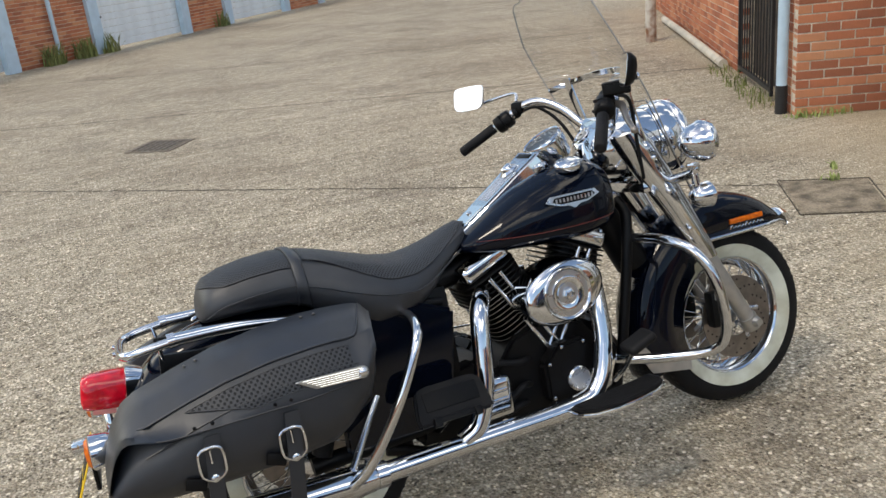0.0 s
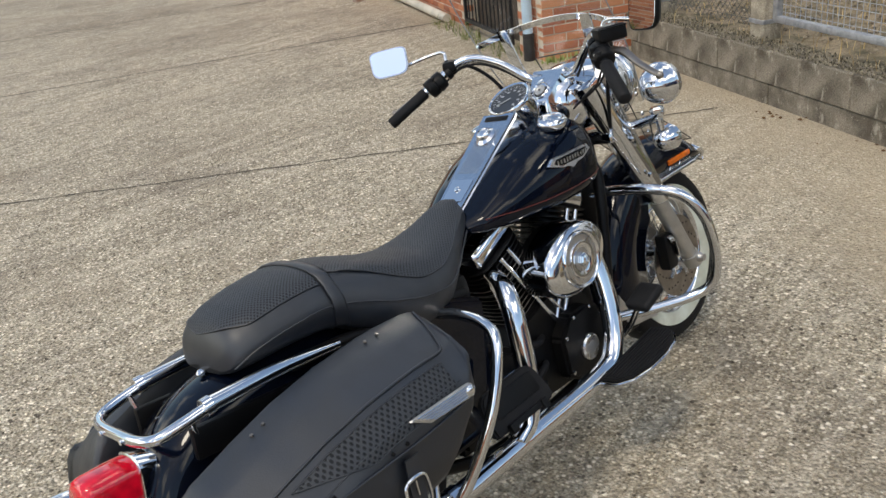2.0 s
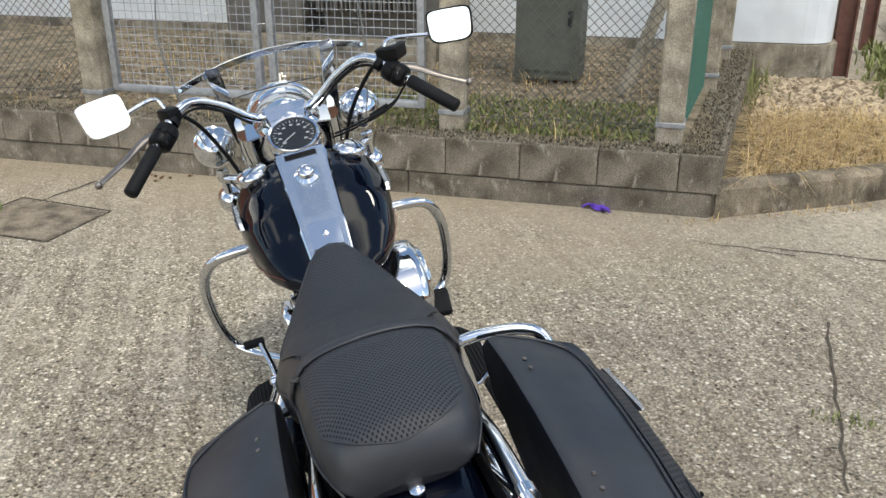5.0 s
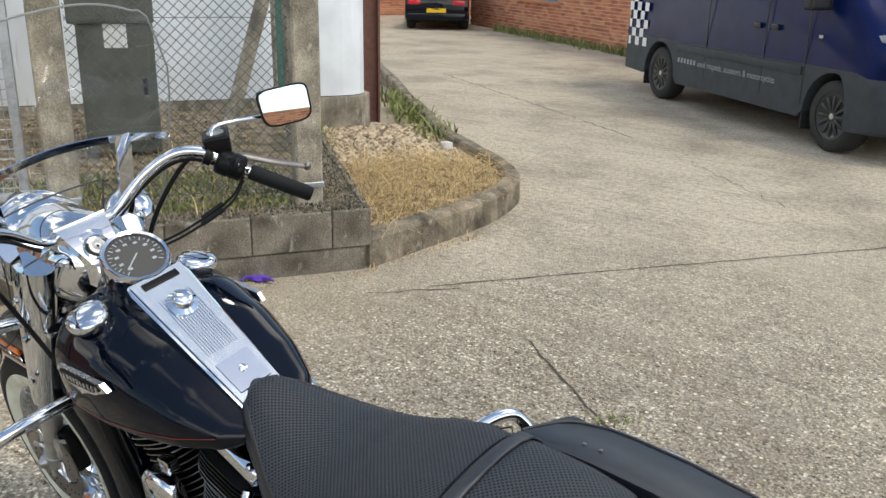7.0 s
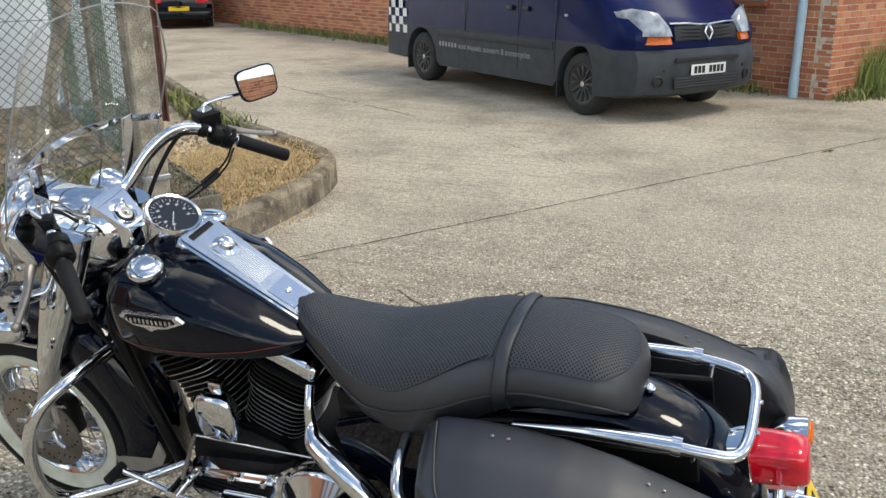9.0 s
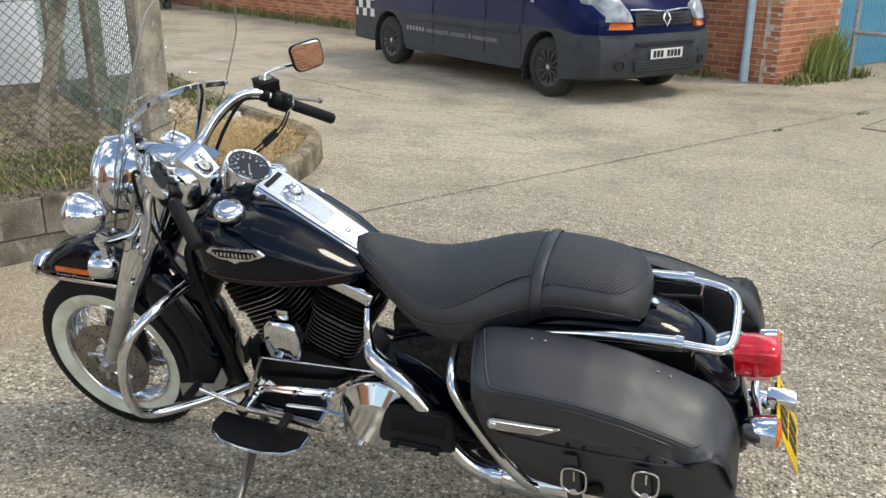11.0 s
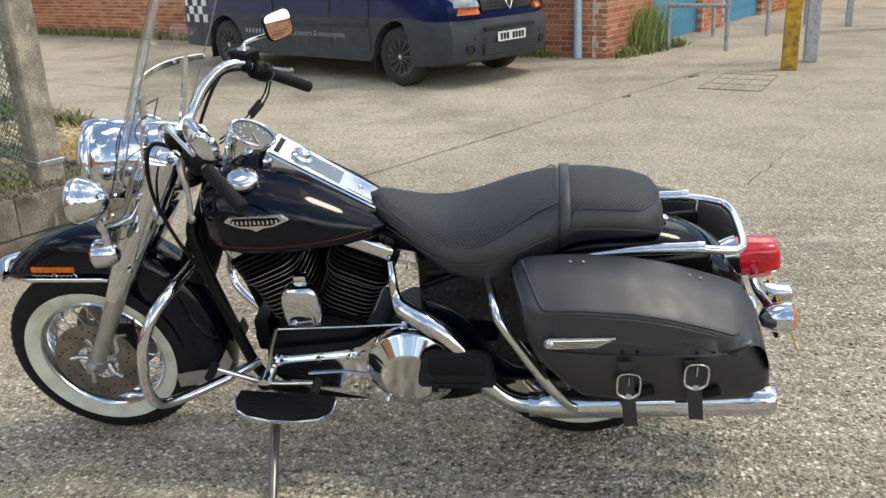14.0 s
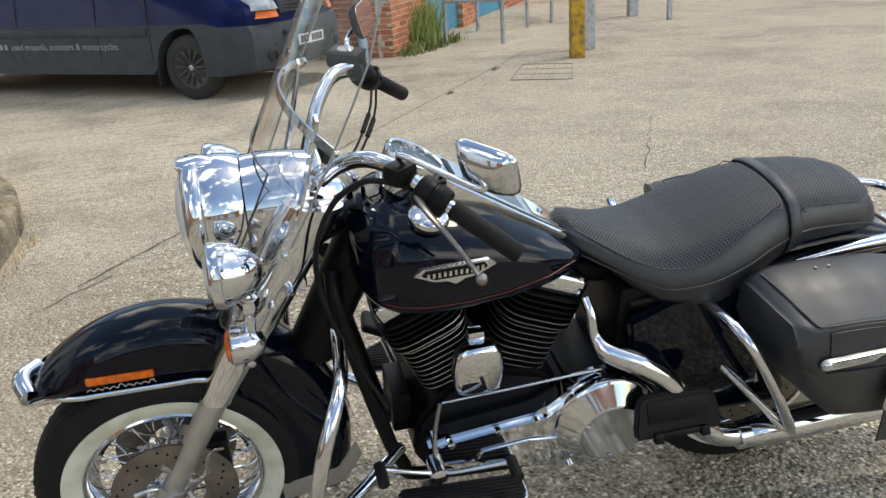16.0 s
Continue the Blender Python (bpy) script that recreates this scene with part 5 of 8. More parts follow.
def handlebar():
    half = [(1.165, 0.10, 1.125), (1.135, 0.17, 1.185), (1.09, 0.235, 1.222), (1.04, 0.285, 1.215), (0.985, 0.33, 1.175), (0.90, 0.393, 1.125)]
    half_right = half[:-2] + [(1.0, 0.318, 1.178), (0.928, 0.393, 1.117)]
    pts = [flip(p, -1) for p in reversed(half_right)] + [Vector((1.17, -0.05, 1.11)), Vector((1.17, 0.05, 1.11))] + [Vector(p) for p in half]
    hb = bp("handlebar", tube(pts, 0.0135, 16, 8), M_CHROME, "wide chrome handlebar")
    for s in (1, -1):
        g0, g1 = (Vector((0.955, 0.352, 1.157)), Vector((0.846, 0.436, 1.087))) if s > 0 else (Vector((0.972, -0.345, 1.156)), Vector((0.884, -0.444, 1.073)))
        d = (g1 - g0)
        part("grip", lathe([(0.015, 0), (0.0185, 0.004), (0.0185, d.length - 0.004), (0.015, d.length)], along(d, g0), 20), M_RUBBER, hb, "black rubber grip")
        sw = Vector((0.985, 0.328, 1.172)) if s > 0 else Vector((1.0, -0.318, 1.178))
        ax = along(d, sw)
        hs = part("switch_housing", lathe([(0.015, -0.036), (0.026, -0.034), (0.031, -0.028), (0.032, -0.004), (0.0295, -0.002), (0.0295, 0.002), (0.032, 0.004), (0.031, 0.026), (0.026, 0.032), (0.015, 0.034)], ax, 20), M_SATIN, hb, "black switch housing")
        for dx, dy, dz, sx in ((-0.030, 0.016, 0.010, 0.015), (-0.034, -0.002, -0.006, 0.017), (-0.022, -0.010, 0.022, 0.012), (-0.030, 0.020, -0.016, 0.012)):
            part("switch_button", box((0.012, sx, 0.010), sw + Vector((dx, s * dy, dz)), 0.003), M_RUBBER, hs)
        part("housing_screw", lathe([(0.004, 0), (0.003, 0.003)], along((-1, 0, 0.3), sw + Vector((-0.031, 0, 0.006))), 8), M_FORK, hs)
        part("bar_clamp", lathe([(0.014, -0.010), (0.021, -0.008), (0.021, 0.008), (0.014, 0.010)], along(d, sw - d.normalized() * 0.055), 16), M_SATIN, hb, "black lever clamp")
        lv = [sw + Vector((0.030, s * 0.01, 0.005)), sw + Vector((0.022, s * 0.055, -0.002)), sw + Vector((-0.012, s * 0.12, -0.036)), sw + Vector((-0.040, s * 0.190, -0.068))]
        part("lever", tube(lv, [0.013, 0.012, 0.009, 0.008], 10, 8, flat=0.5), M_STEEL, hb, "dull silver hand lever")
        part("lever_ball", lathe([(0.001, -0.011), (0.008, -0.008), (0.011, 0), (0.008, 0.008), (0.001, 0.011)], Matrix.Translation(lv[-1]), 12), M_STEEL, hb)
    mc = part("master_cylinder", box((0.082, 0.062, 0.042), (1.045, -0.325, 1.228), 0.010, 3, turn=pose(0, 0, 0, 0, 0, -35)), M_SATIN, hb, "black brake fluid reservoir")
    part("reservoir_window", lathe([(0.020, -0.002), (0.020, 0.002), (0.014, 0.003), (0.014, 0.001), (0.002, 0.001)], along((0, 0, 1), (1.045, -0.325, 1.2495)), 24), M_FORK, mc)
    part("reservoir_lid", box((0.084, 0.064, 0.006), (1.045, -0.325, 1.243), 0.003, 2, turn=pose(0, 0, 0, 0, 0, -35)), M_SATIN, mc)
    part("clutch_perch", box((0.055, 0.045, 0.04), (1.04, 0.30, 1.215), 0.012, turn=pose(0, 0, 0, 0, 0, 35)), M_SATIN, hb)
    for s in (1, -1):
        b = [(0.995, s * 0.318, 1.158), (1.045, s * 0.275, 1.198), (1.092, s * 0.228, 1.202), (1.132, s * 0.165, 1.165), (1.165, s * 0.10, 1.105)]
        part("cable", tube(b, 0.004, 8), M_RUBBER, hb, "black control cable")
    b = [(0.985, -0.335, 1.145), (1.0, -0.29, 1.10), (1.05, -0.19, 1.055), (1.10, -0.12, 1.03)]
    part("cable", tube(b, 0.003, 8), M_RUBBER, hb, "black throttle cable")
    part("cable", tube([(0.975, -0.325, 1.140), (0.99, -0.28, 1.092), (1.04, -0.18, 1.048), (1.10, -0.11, 1.02)], 0.003, 8), M_RUBBER, hb)
    part("cable_adjuster", tube([(1.005, -0.275, 1.095), (1.03, -0.225, 1.072)], 0.0065, 8, curve=False), M_RUBBER, hb)
    part("cable_adjuster", tube([(0.995, -0.265, 1.086), (1.02, -0.215, 1.064)], 0.0065, 8, curve=False), M_RUBBER, hb)
    part("cable", tube([(1.05, 0.31, 1.20), (1.11, 0.29, 1.20), (1.165, 0.24, 1.13), (1.20, 0.19, 1.0), (1.19, 0.15, 0.85), (1.14, 0.12, 0.68), (1.06, 0.13, 0.5)], 0.006, 8), M_RUBBER, hb, "black clutch cable")
    part("cable", tube([(1.05, -0.31, 1.21), (1.12, -0.27, 1.18), (1.18, -0.19, 1.06), (1.22, -0.14, 0.92)], 0.006, 8), M_RUBBER, hb)


handlebar()


def mirror(s, centre, normal):
    """A rounded rectangular mirror on a bent chrome stem."""
    n = Vector(normal).normalized()
    up = Vector((0, 0, 1))
    up = (up - n * up.dot(n)).normalized()
    side = up.cross(n)
    m = Matrix((( *[side[0], up[0], n[0]], centre[0]), (*[side[1], up[1], n[1]], centre[1]), (*[side[2], up[2], n[2]], centre[2]), (0, 0, 0, 1)))

    def outline(w, h):
        return [(w * abs(math.cos(a)) ** 0.42 * (1 if math.cos(a) > 0 else -1) * (1 + 0.10 * math.sin(a)), h * abs(math.sin(a)) ** 0.42 * (1 if math.sin(a) > 0 else -1)) for a in [2 * math.pi * (k + 0.5) / 32 for k in range(32)]]
    rings = [[m @ Vector((x, y, z)) for x, y in outline(0.064 * k, 0.047 * k)] for k, z in ((0.35, -0.030), (0.75, -0.022), (0.96, -0.008), (1.0, 0.0), (0.97, 0.004), (0.92, 0.004))]
    ob = bp("mirror", loft(rings), M_CHROME if s > 0 else M_SATIN, "rounded rectangular mirror on a bent stem")
    part("mirror_glass", loft([[m @ Vector((x, y, 0.0042)) for x, y in outline(0.0585, 0.0425)], [m @ Vector((x, y, 0.0048)) for x, y in outline(0.058, 0.042)]]), M_MIRROR, ob, "mirror glass", smooth=False)
    a = Vector((1.035, s * 0.305, 1.235))
    part("stem", tube([a, a + Vector((0.005, s * 0.03, 0.03)), m @ Vector((0, -0.02, -0.035)), m @ Vector((0, 0, -0.025))], 0.006, 10), M_CHROME, ob, "bent chrome stem")


mirror(1, (0.912, 0.440, 1.276), (-0.80, -0.56, 0.32))
mirror(-1, (0.972, -0.487, 1.274), (-0.89, 0.42, 0.224))


def windscreen():
    def surf(u, z):
        v = (z - 0.82) / 0.78
        w = 0.20 + 0.075 * min(1, v * 2.2) if v < 0.7 else 0.275 - 0.03 * (v - 0.7) / 0.3
        return Vector((1.46 - 0.466 * (z - 0.82) - 0.10 * u * u, u * w, z))
    rings = []
    for i in range(41):
        u = -1 + i / 20
        y = abs(u)
        lo = 1.165 if y < 0.5 else 1.165 - 0.345 * min(1, (y - 0.5) / 0.16) ** 0.5
        lo = lo + 0.09 * max(0, (y - 0.86) / 0.14) ** 2
        hi = 1.60 - 0.08 * y ** 3.5 - (0.10 * ((y - 0.9) / 0.1) ** 2 if y > 0.9 else 0)
        rings.append([surf(u, lo + (hi - lo) * k / 14) for k in range(15)])
    s = bp("windscreen", loft(rings, close=False, caps=False), M_SHEET, "clear scratched polycarbonate windscreen")
    s.visible_shadow = False
    rim = [r[-1] for r in rings[::2]]
    rim = [q for q in rings[0][2::2]] + rim + [q for q in rings[-1][-1:2:-2]]
    cut_edge = [r[0] for r in rings]
    part("cut_edge", tube(cut_edge, 0.0022, 6, 1), mat("smoked_plastic_edge", (0.05, 0.05, 0.048), 0.3), s, "dark lower screen edge")
    part("screen_edge", tube(rim, 0.0022, 6, 2), mat("grey_plastic_edge", (0.25, 0.26, 0.26), 0.3), s, "grey screen edge")
    arc = [(1.155 + 0.075 * (1 - (y / 0.26) ** 2), y, 1.250 + 0.032 * (1 - (y / 0.26) ** 2)) for y in np.linspace(-0.262, 0.262, 9)]
    bw, bt = Vector((-0.30, 0, 0.95)) * 0.0095, Vector((0.95, 0, 0.30)) * 0.002
    sb = part("brace_strip", loft([[Vector(q) + bw - bt, Vector(q) + bw + bt, Vector(q) - bw + bt, Vector(q) - bw - bt] for q in smooth_path(arc, 4)]), M_CHROME, s, "curved chrome screen brace")
    sharp(sb, 40)
    for q in (1, -1):
        up_line = smooth_path([(1.172, q * 0.165, 1.283), (1.185, q * 0.16, 1.22), (1.21, q * 0.15, 1.12), (1.235, q * 0.14, 1.04)], 5)
        sharp(part("upright", loft([[c + Vector((a, b, 0)) for a, b in ((-0.003, -0.019), (0.003, -0.019), (0.003, 0.019), (-0.003, 0.019))] for c in up_line]), M_CHROME, s, "chrome screen upright"), 40)
        for k in (0.262, 0.15):
            part("screw", lathe([(0.006, 0), (0.005, 0.005)], along((-1, 0, 0.2), (1.152 + 0.075 * (1 - (k / 0.26) ** 2), q * k, 1.250 + 0.032 * (1 - (k / 0.26) ** 2))), 8), M_CHROME, s)
        for z in (0.86, 0.93, 1.0):
            c = surf(q * 0.80, z)
            part("screw", lathe([(0.008, 0), (0.007, 0.006), (0.003, 0.008)], along((0.3, q, 0), c), 10), M_CHROME, s)


windscreen()


def spot(s):
    d = along((1, s * 0.03, -0.02), (1.335, s * 0.235, 1.01))
    p = bp("spot_lamp", lathe([(0.004, -0.028), (0.026, -0.02), (0.046, 0.0), (0.060, 0.03), (0.064, 0.052), (0.067, 0.054), (0.067, 0.070), (0.060, 0.077)], d, 40), M_CHROME, "chrome auxiliary spot lamp")
    part("lens", lathe([(0.060, 0.076), (0.04, 0.084), (0.004, 0.087)], d, 32), bpy.data.materials["headlamp_glass"], p)
    part("bracket", tube([(1.345, s * 0.235, 0.945), (1.345, s * 0.235, 0.915), (1.33, s * 0.15, 0.895), (1.32, s * 0.1, 0.89)], 0.016, 10), M_CHROME, p, "chrome lamp bracket")
    part("mount_nut", lathe([(0.02, 0), (0.024, 0.008), (0.02, 0.02)], along((0, 0, 1), (1.345, s * 0.235, 0.925)), 6), M_CHROME, p)
    e = along((1, 0, 0), (1.36, s * 0.235, 0.835))
    t = bp("turn_signal", lathe([(0.004, -0.038), (0.022, -0.032), (0.037, -0.01), (0.042, 0.02), (0.043, 0.03), (0.039, 0.034)], e, 32), M_CHROME, "chrome bullet turn signal")
    part("lens", lathe([(0.039, 0.033), (0.03, 0.042), (0.003, 0.046)], e, 28), M_AMBER, t, "amber lens")
    part("stalk", tube([(1.35, s * 0.235, 0.87), (1.345, s * 0.235, 0.915)], 0.013, 10, curve=False), M_CHROME, t)


spot(1)
spot(-1)


def tank():
    spec = [(0.545, 0.030, 0.825, 0.842), (0.565, 0.085, 0.815, 0.853), (0.60, 0.125, 0.806, 0.872), (0.68, 0.165, 0.794, 0.922), (0.78, 0.193, 0.784, 0.976), (0.88, 0.209, 0.779, 1.012), (0.97, 0.213, 0.778, 1.032), (1.03, 0.203, 0.785, 1.030), (1.075, 0.175, 0.802, 1.012), (1.105, 0.12, 0.83, 0.98), (1.118, 0.05, 0.86, 0.945)]
    fine = np.linspace(0, len(spec) - 1, 50)
    rings = []
    arr = np.array(spec)
    for t in fine:
        x, w, z0, z1 = [np.interp(t, range(len(spec)), arr[:, k]) for k in range(4)]
        ring = []
        for k in range(44):
            a = 2 * math.pi * k / 44
            c, s_ = math.cos(a), math.sin(a)
            y = w * abs(c) ** 0.72 * (1 if c > 0 else -1)
            cz = z0 + 0.42 * (z1 - z0)
            z = cz + ((z1 - cz) * abs(s_) ** 0.85 if s_ > 0 else -(cz - z0) * abs(s_) ** 0.45)
            ring.append(Vector((x, y, z)))
        rings.append(ring)
    t = bp("fuel_tank", loft(rings), M_GLOSS, "gloss black teardrop fuel tank")
    t.modifiers.new("round", "SUBSURF").levels = 1
    t.modifiers["round"].render_levels = 1

    def width(x):
        return float(np.interp(x, arr[:, 0], arr[:, 1]))

    def stripe_height(x):
        return 0.848 - 0.012 * math.sin((x - 0.6) * 6)

    def stripe_width(x):
        lo, hi = float(np.interp(x, arr[:, 0], arr[:, 2])), float(np.interp(x, arr[:, 0], arr[:, 3]))
        mid = lo + 0.42 * (hi - lo)
        k = max(0.0, (mid - stripe_height(x)) / (mid - lo)) ** (1 / 0.45)
        return width(x) * (1 - min(k, 0.99) ** 2) ** 0.36
    for s in (1, -1):
        cap = part("fuel_cap", lathe([(0.041, -0.012), (0.045, 0.0), (0.045, 0.008), (0.038, 0.015), (0.02, 0.019), (0.002, 0.020)], along((-0.12, s * 0.22, 1), (0.951, s * 0.136, 1.018)), 36), M_CHROME, t, "round chrome fuel cap")
        xs = np.linspace(0.60, 1.06, 24)
        part("pinstripe", tube([(x, s * (stripe_width(x) + 0.0008), stripe_height(x)) for x in xs], 0.0009, 6, 4), M_STRIPE, t, "thin red pinstripe")
        part("badge", loft([[Vector((x, s * (width(x) + off), z)) for x, z in ((0.818, 0.922), (0.835, 0.938), (0.985, 0.938), (1.002, 0.922), (0.958, 0.906), (0.930, 0.903), (0.910, 0.893), (0.890, 0.903), (0.862, 0.906))] for off in (-0.006, 0.004)]), M_ALU, t, "winged silver tank badge", ).data.set_sharp_from_angle(angle=0.5)
        part("badge_field", loft([[Vector((x, s * (width(x) + off), z)) for x, z in ((0.838, 0.922), (0.845, 0.933), (0.975, 0.933), (0.984, 0.922), (0.955, 0.911), (0.865, 0.911))] for off in (-0.004, 0.0052)]), M_SATIN, t, "black badge field")
        for k in range(11):
            x = 0.850 + k * 0.0122
            part("badge_bar", box((0.006, 0.002, 0.012), (x, s * (width(x) + 0.0055), 0.9225)), M_ALU, t)


tank()


M_CONSOLE = mat("bright_console", (0.47, 0.52, 0.58), 0.2, metal=1.0, vary=0.06, scale=40, rvar=0.06)


def console():
    f = lambda x: 1.02 + 0.64 * (x - 0.809)
    rings = []
    for x, w in ((0.560, 0.046), (0.565, 0.052), (0.70, 0.060), (0.80, 0.065), (0.875, 0.070), (0.893, 0.066)):
        z = f(x) - 0.004
        rings.append([Vector((x + 0.03, -w, z - 0.05)), Vector((x, -w, z - 0.004)), Vector((x, -w * 0.94, z)), Vector((x, w * 0.94, z)), Vector((x, w, z - 0.004)), Vector((x + 0.03, w, z - 0.05))])
    c = bp("tank_console", loft(rings), M_CHROME, "long bright metal tank console")
    sharp(c, 30)
    part("console_plate", loft([[Vector((x, y, f(x) + 0.0012)) for x, y in ((0.572, -0.048), (0.572, 0.048), (0.888, 0.062), (0.888, -0.062))], [Vector((x, y, f(x) - 0.002)) for x, y in ((0.572, -0.048), (0.572, 0.048), (0.888, 0.062), (0.888, -0.062))]]), M_CONSOLE, c, "brushed silver console plate")
    for k in range(13):
        y = -0.036 + k * 0.006
        part("rib", tube([(0.70, y, f(0.70) + 0.002), (0.835, y, f(0.835) + 0.002)], 0.0010, 6, curve=False), M_CONSOLE, c)
    part("warning_lamps", box((0.016, 0.085, 0.004), (0.872, 0, f(0.872) + 0.002), 0.001, turn=pose(0, 0, 0, 0, -32.6, 0)), M_SATIN, c, "dark warning lamp strip")
    nrm = Vector((-0.54, 0, 0.84))
    part("key_knob", lathe([(0.032, 0.0), (0.032, 0.006), (0.022, 0.012), (0.021, 0.022), (0.016, 0.026), (0.002, 0.027)], along(nrm, (0.812, 0, f(0.812))), 32), M_CHROME, c, "chrome console switch")
    part("rear_bolt", lathe([(0.009, 0.0), (0.008, 0.006), (0.002, 0.008)], along(nrm, (0.648, 0, f(0.648) + 0.002)), 12), M_CHROME, c)
    part("rear_plate", loft([[Vector((x, y, f(x) + h)) for x, y in ((0.612, -0.038), (0.612, 0.038), (0.678, 0.040), (0.678, -0.040))] for h in (0.0015, 0.004)]), M_CHROME, c, "mirror-bright rear plate")
    m = along((-0.48, 0, 0.88), (0.957, 0, 1.082))
    g = part("speedometer", lathe([(0.060, -0.06), (0.070, -0.02), (0.072, 0.010), (0.073, 0.020), (0.068, 0.027), (0.062, 0.025), (0.061, 0.019)], m, 56), M_CHROME, c, "chrome-rimmed speedometer")
    part("dial", lathe([(0.062, 0.0190), (0.0615, 0.0205), (0.001, 0.0206)], m, 48), M_DIAL, g, "black dial face")
    marks = bmesh.new()
    for k in range(25):
        a = radians(-220 + 260 * k / 24 + 180)
        r0, r1 = (0.046, 0.056) if k % 2 == 0 else (0.051, 0.056)
        q = box((r1 - r0, 0.0022 if k % 2 == 0 else 0.0012, 0.0006), ((r0 + r1) / 2, 0, 0.021), turn=None)
        bmesh.ops.transform(q, matrix=m @ Matrix.Rotation(a, 4, "Z"), verts=q.verts)
        add(marks, q)
    for k in range(9):
        a = radians(-220 + 260 * k / 8 + 180)
        add(marks, box((0.009, 0.006, 0.0006), (0, 0, 0), turn=m @ Matrix.Translation((0.038 * math.cos(a), 0.038 * math.sin(a), 0.021))))
    tagged(part("dial_marks", marks, M_MARK, g, smooth=False), kind="stuff")
    nd = box((0.05, 0.003, 0.001), (0.018, 0, 0.0225))
    bmesh.ops.transform(nd, matrix=m @ Matrix.Rotation(radians(215), 4, "Z"), verts=nd.verts)
    part("needle", nd, M_MARK, g)


console()


SEAT = [(0.612, 0.030, 0.872, 0.900), (0.600, 0.060, 0.850, 0.912), (0.56, 0.085, 0.825, 0.900), (0.50, 0.115, 0.785, 0.876), (0.44, 0.150, 0.735, 0.858), (0.38, 0.178, 0.702, 0.850), (0.31, 0.193, 0.684, 0.862), (0.24, 0.196, 0.682, 0.886), (0.17, 0.188, 0.702, 0.912), (0.11, 0.172, 0.748, 0.930), (0.05, 0.160, 0.785, 0.944), (0.0, 0.154, 0.800, 0.948), (-0.08, 0.150, 0.806, 0.943), (-0.15, 0.143, 0.806, 0.932), (-0.20, 0.128, 0.803, 0.915), (-0.228, 0.105, 0.800, 0.885), (-0.238, 0.07, 0.80, 0.85)]


def seat_at(x):
    a = np.array(SEAT)[::-1]
    return [float(np.interp(x, a[:, 0], a[:, k])) for k in range(1, 4)]


def seat_section(x, grow=0.0):
    w, z0, z1 = seat_at(x)
    rim = z1 - 0.25 * (z1 - z0) - 0.02
    half = [(0.0, z1), (w * 0.30, z1 - 0.002), (w * 0.56, z1 - 0.009), (w * 0.76, z1 - 0.022), (w * 0.90, rim + 0.012), (w, rim - 0.02), (w * 1.0, (rim + z0) / 2), (w * 0.93, z0 + 0.012), (w * 0.80, z0)]
    return [(y * (1 + grow), z + grow * 0.06) for y, z in half]


def seat():
    rings = []
    for x in np.linspace(0.612, -0.238, 60):
        h = seat_section(x)
        rings.append([Vector((x, y, z)) for y, z in h] + [Vector((x, -y, z)) for y, z in h[:0:-1]])
    s = bp("seat", loft(rings), M_LEATHER, "black leather two-up seat")
    s.modifiers.new("round", "SUBSURF").levels = 1
    s.modifiers["round"].render_levels = 1

    def panel(x0, x1, inset, name, label, blunt=()):
        rr = []
        n = 36
        for i in range(n + 1):
            x = x0 + (x1 - x0) * i / n
            e = min(1, min(n if 0 in blunt else i, n if 1 in blunt else n - i) / 11)
            t = math.sqrt(1 - (1 - e) ** 2)
            ww, zz0, zz1 = seat_at(x)
            k = inset * (0.12 + 0.88 * t) * (1 - (0.20 * max(0, i / n - 0.62) / 0.38 if 1 in blunt else 0))
            row = []
            for j in range(-10, 11):
                u = abs(j) / 10 * k
                a = seat_section(x)
                ys, zs = [p[0] / ww for p in a[:6]], [p[1] for p in a[:6]]
                row.append(Vector((x, (1 if j >= 0 else -1) * u * ww, float(np.interp(u, ys, zs)) + 0.0018)))
            rr.append(row)
        ob = part(name, loft(rr, close=False, caps=False), M_PERF, s, label)
        edge = [r[0] for r in rr[::2]] + [r[-1] for r in rr[::-2]]
        part("piping", tube(edge + [edge[0]], 0.0016, 6, 2), M_LEATHER, s)
    panel(0.64, 0.070, 0.90, "rider_panel", "perforated rider panel", (1,))
    panel(0.030, -0.222, 0.86, "passenger_panel", "perforated passenger panel", (0,))
    band = []
    for x in (0.062, 0.058, 0.034, 0.030):
        g = 0.003 if x in (0.062, 0.030) else 0.007
        h = [(y * 1.02 + (0.002 if y else 0), z + g) for y, z in seat_section(x)]
        band.append([Vector((x, y, z)) for y, z in h[::-1]] + [Vector((x, -y, z)) for y, z in h[1:]])
    st = part("strap", loft(band, close=False, caps=False), M_LEATHER, s, "black leather passenger strap")
    st.modifiers.new("thickness", "SOLIDIFY").thickness = 0.003
    for sgn in (1, -1):
        pth = [Vector((x, sgn * seat_section(x)[5][0] * 1.004, seat_section(x)[5][1] - 0.012)) for x in np.linspace(0.59, -0.22, 20)]
        part("piping", tube(pth, 0.0025, 6, 3), M_LEATHER, s)


seat()
bp("seat_bolt", lathe([(0.013, 0), (0.013, 0.006), (0.006, 0.011)], along((-0.3, 0, 1), (-0.243, 0, 0.806)), 12), M_CHROME)


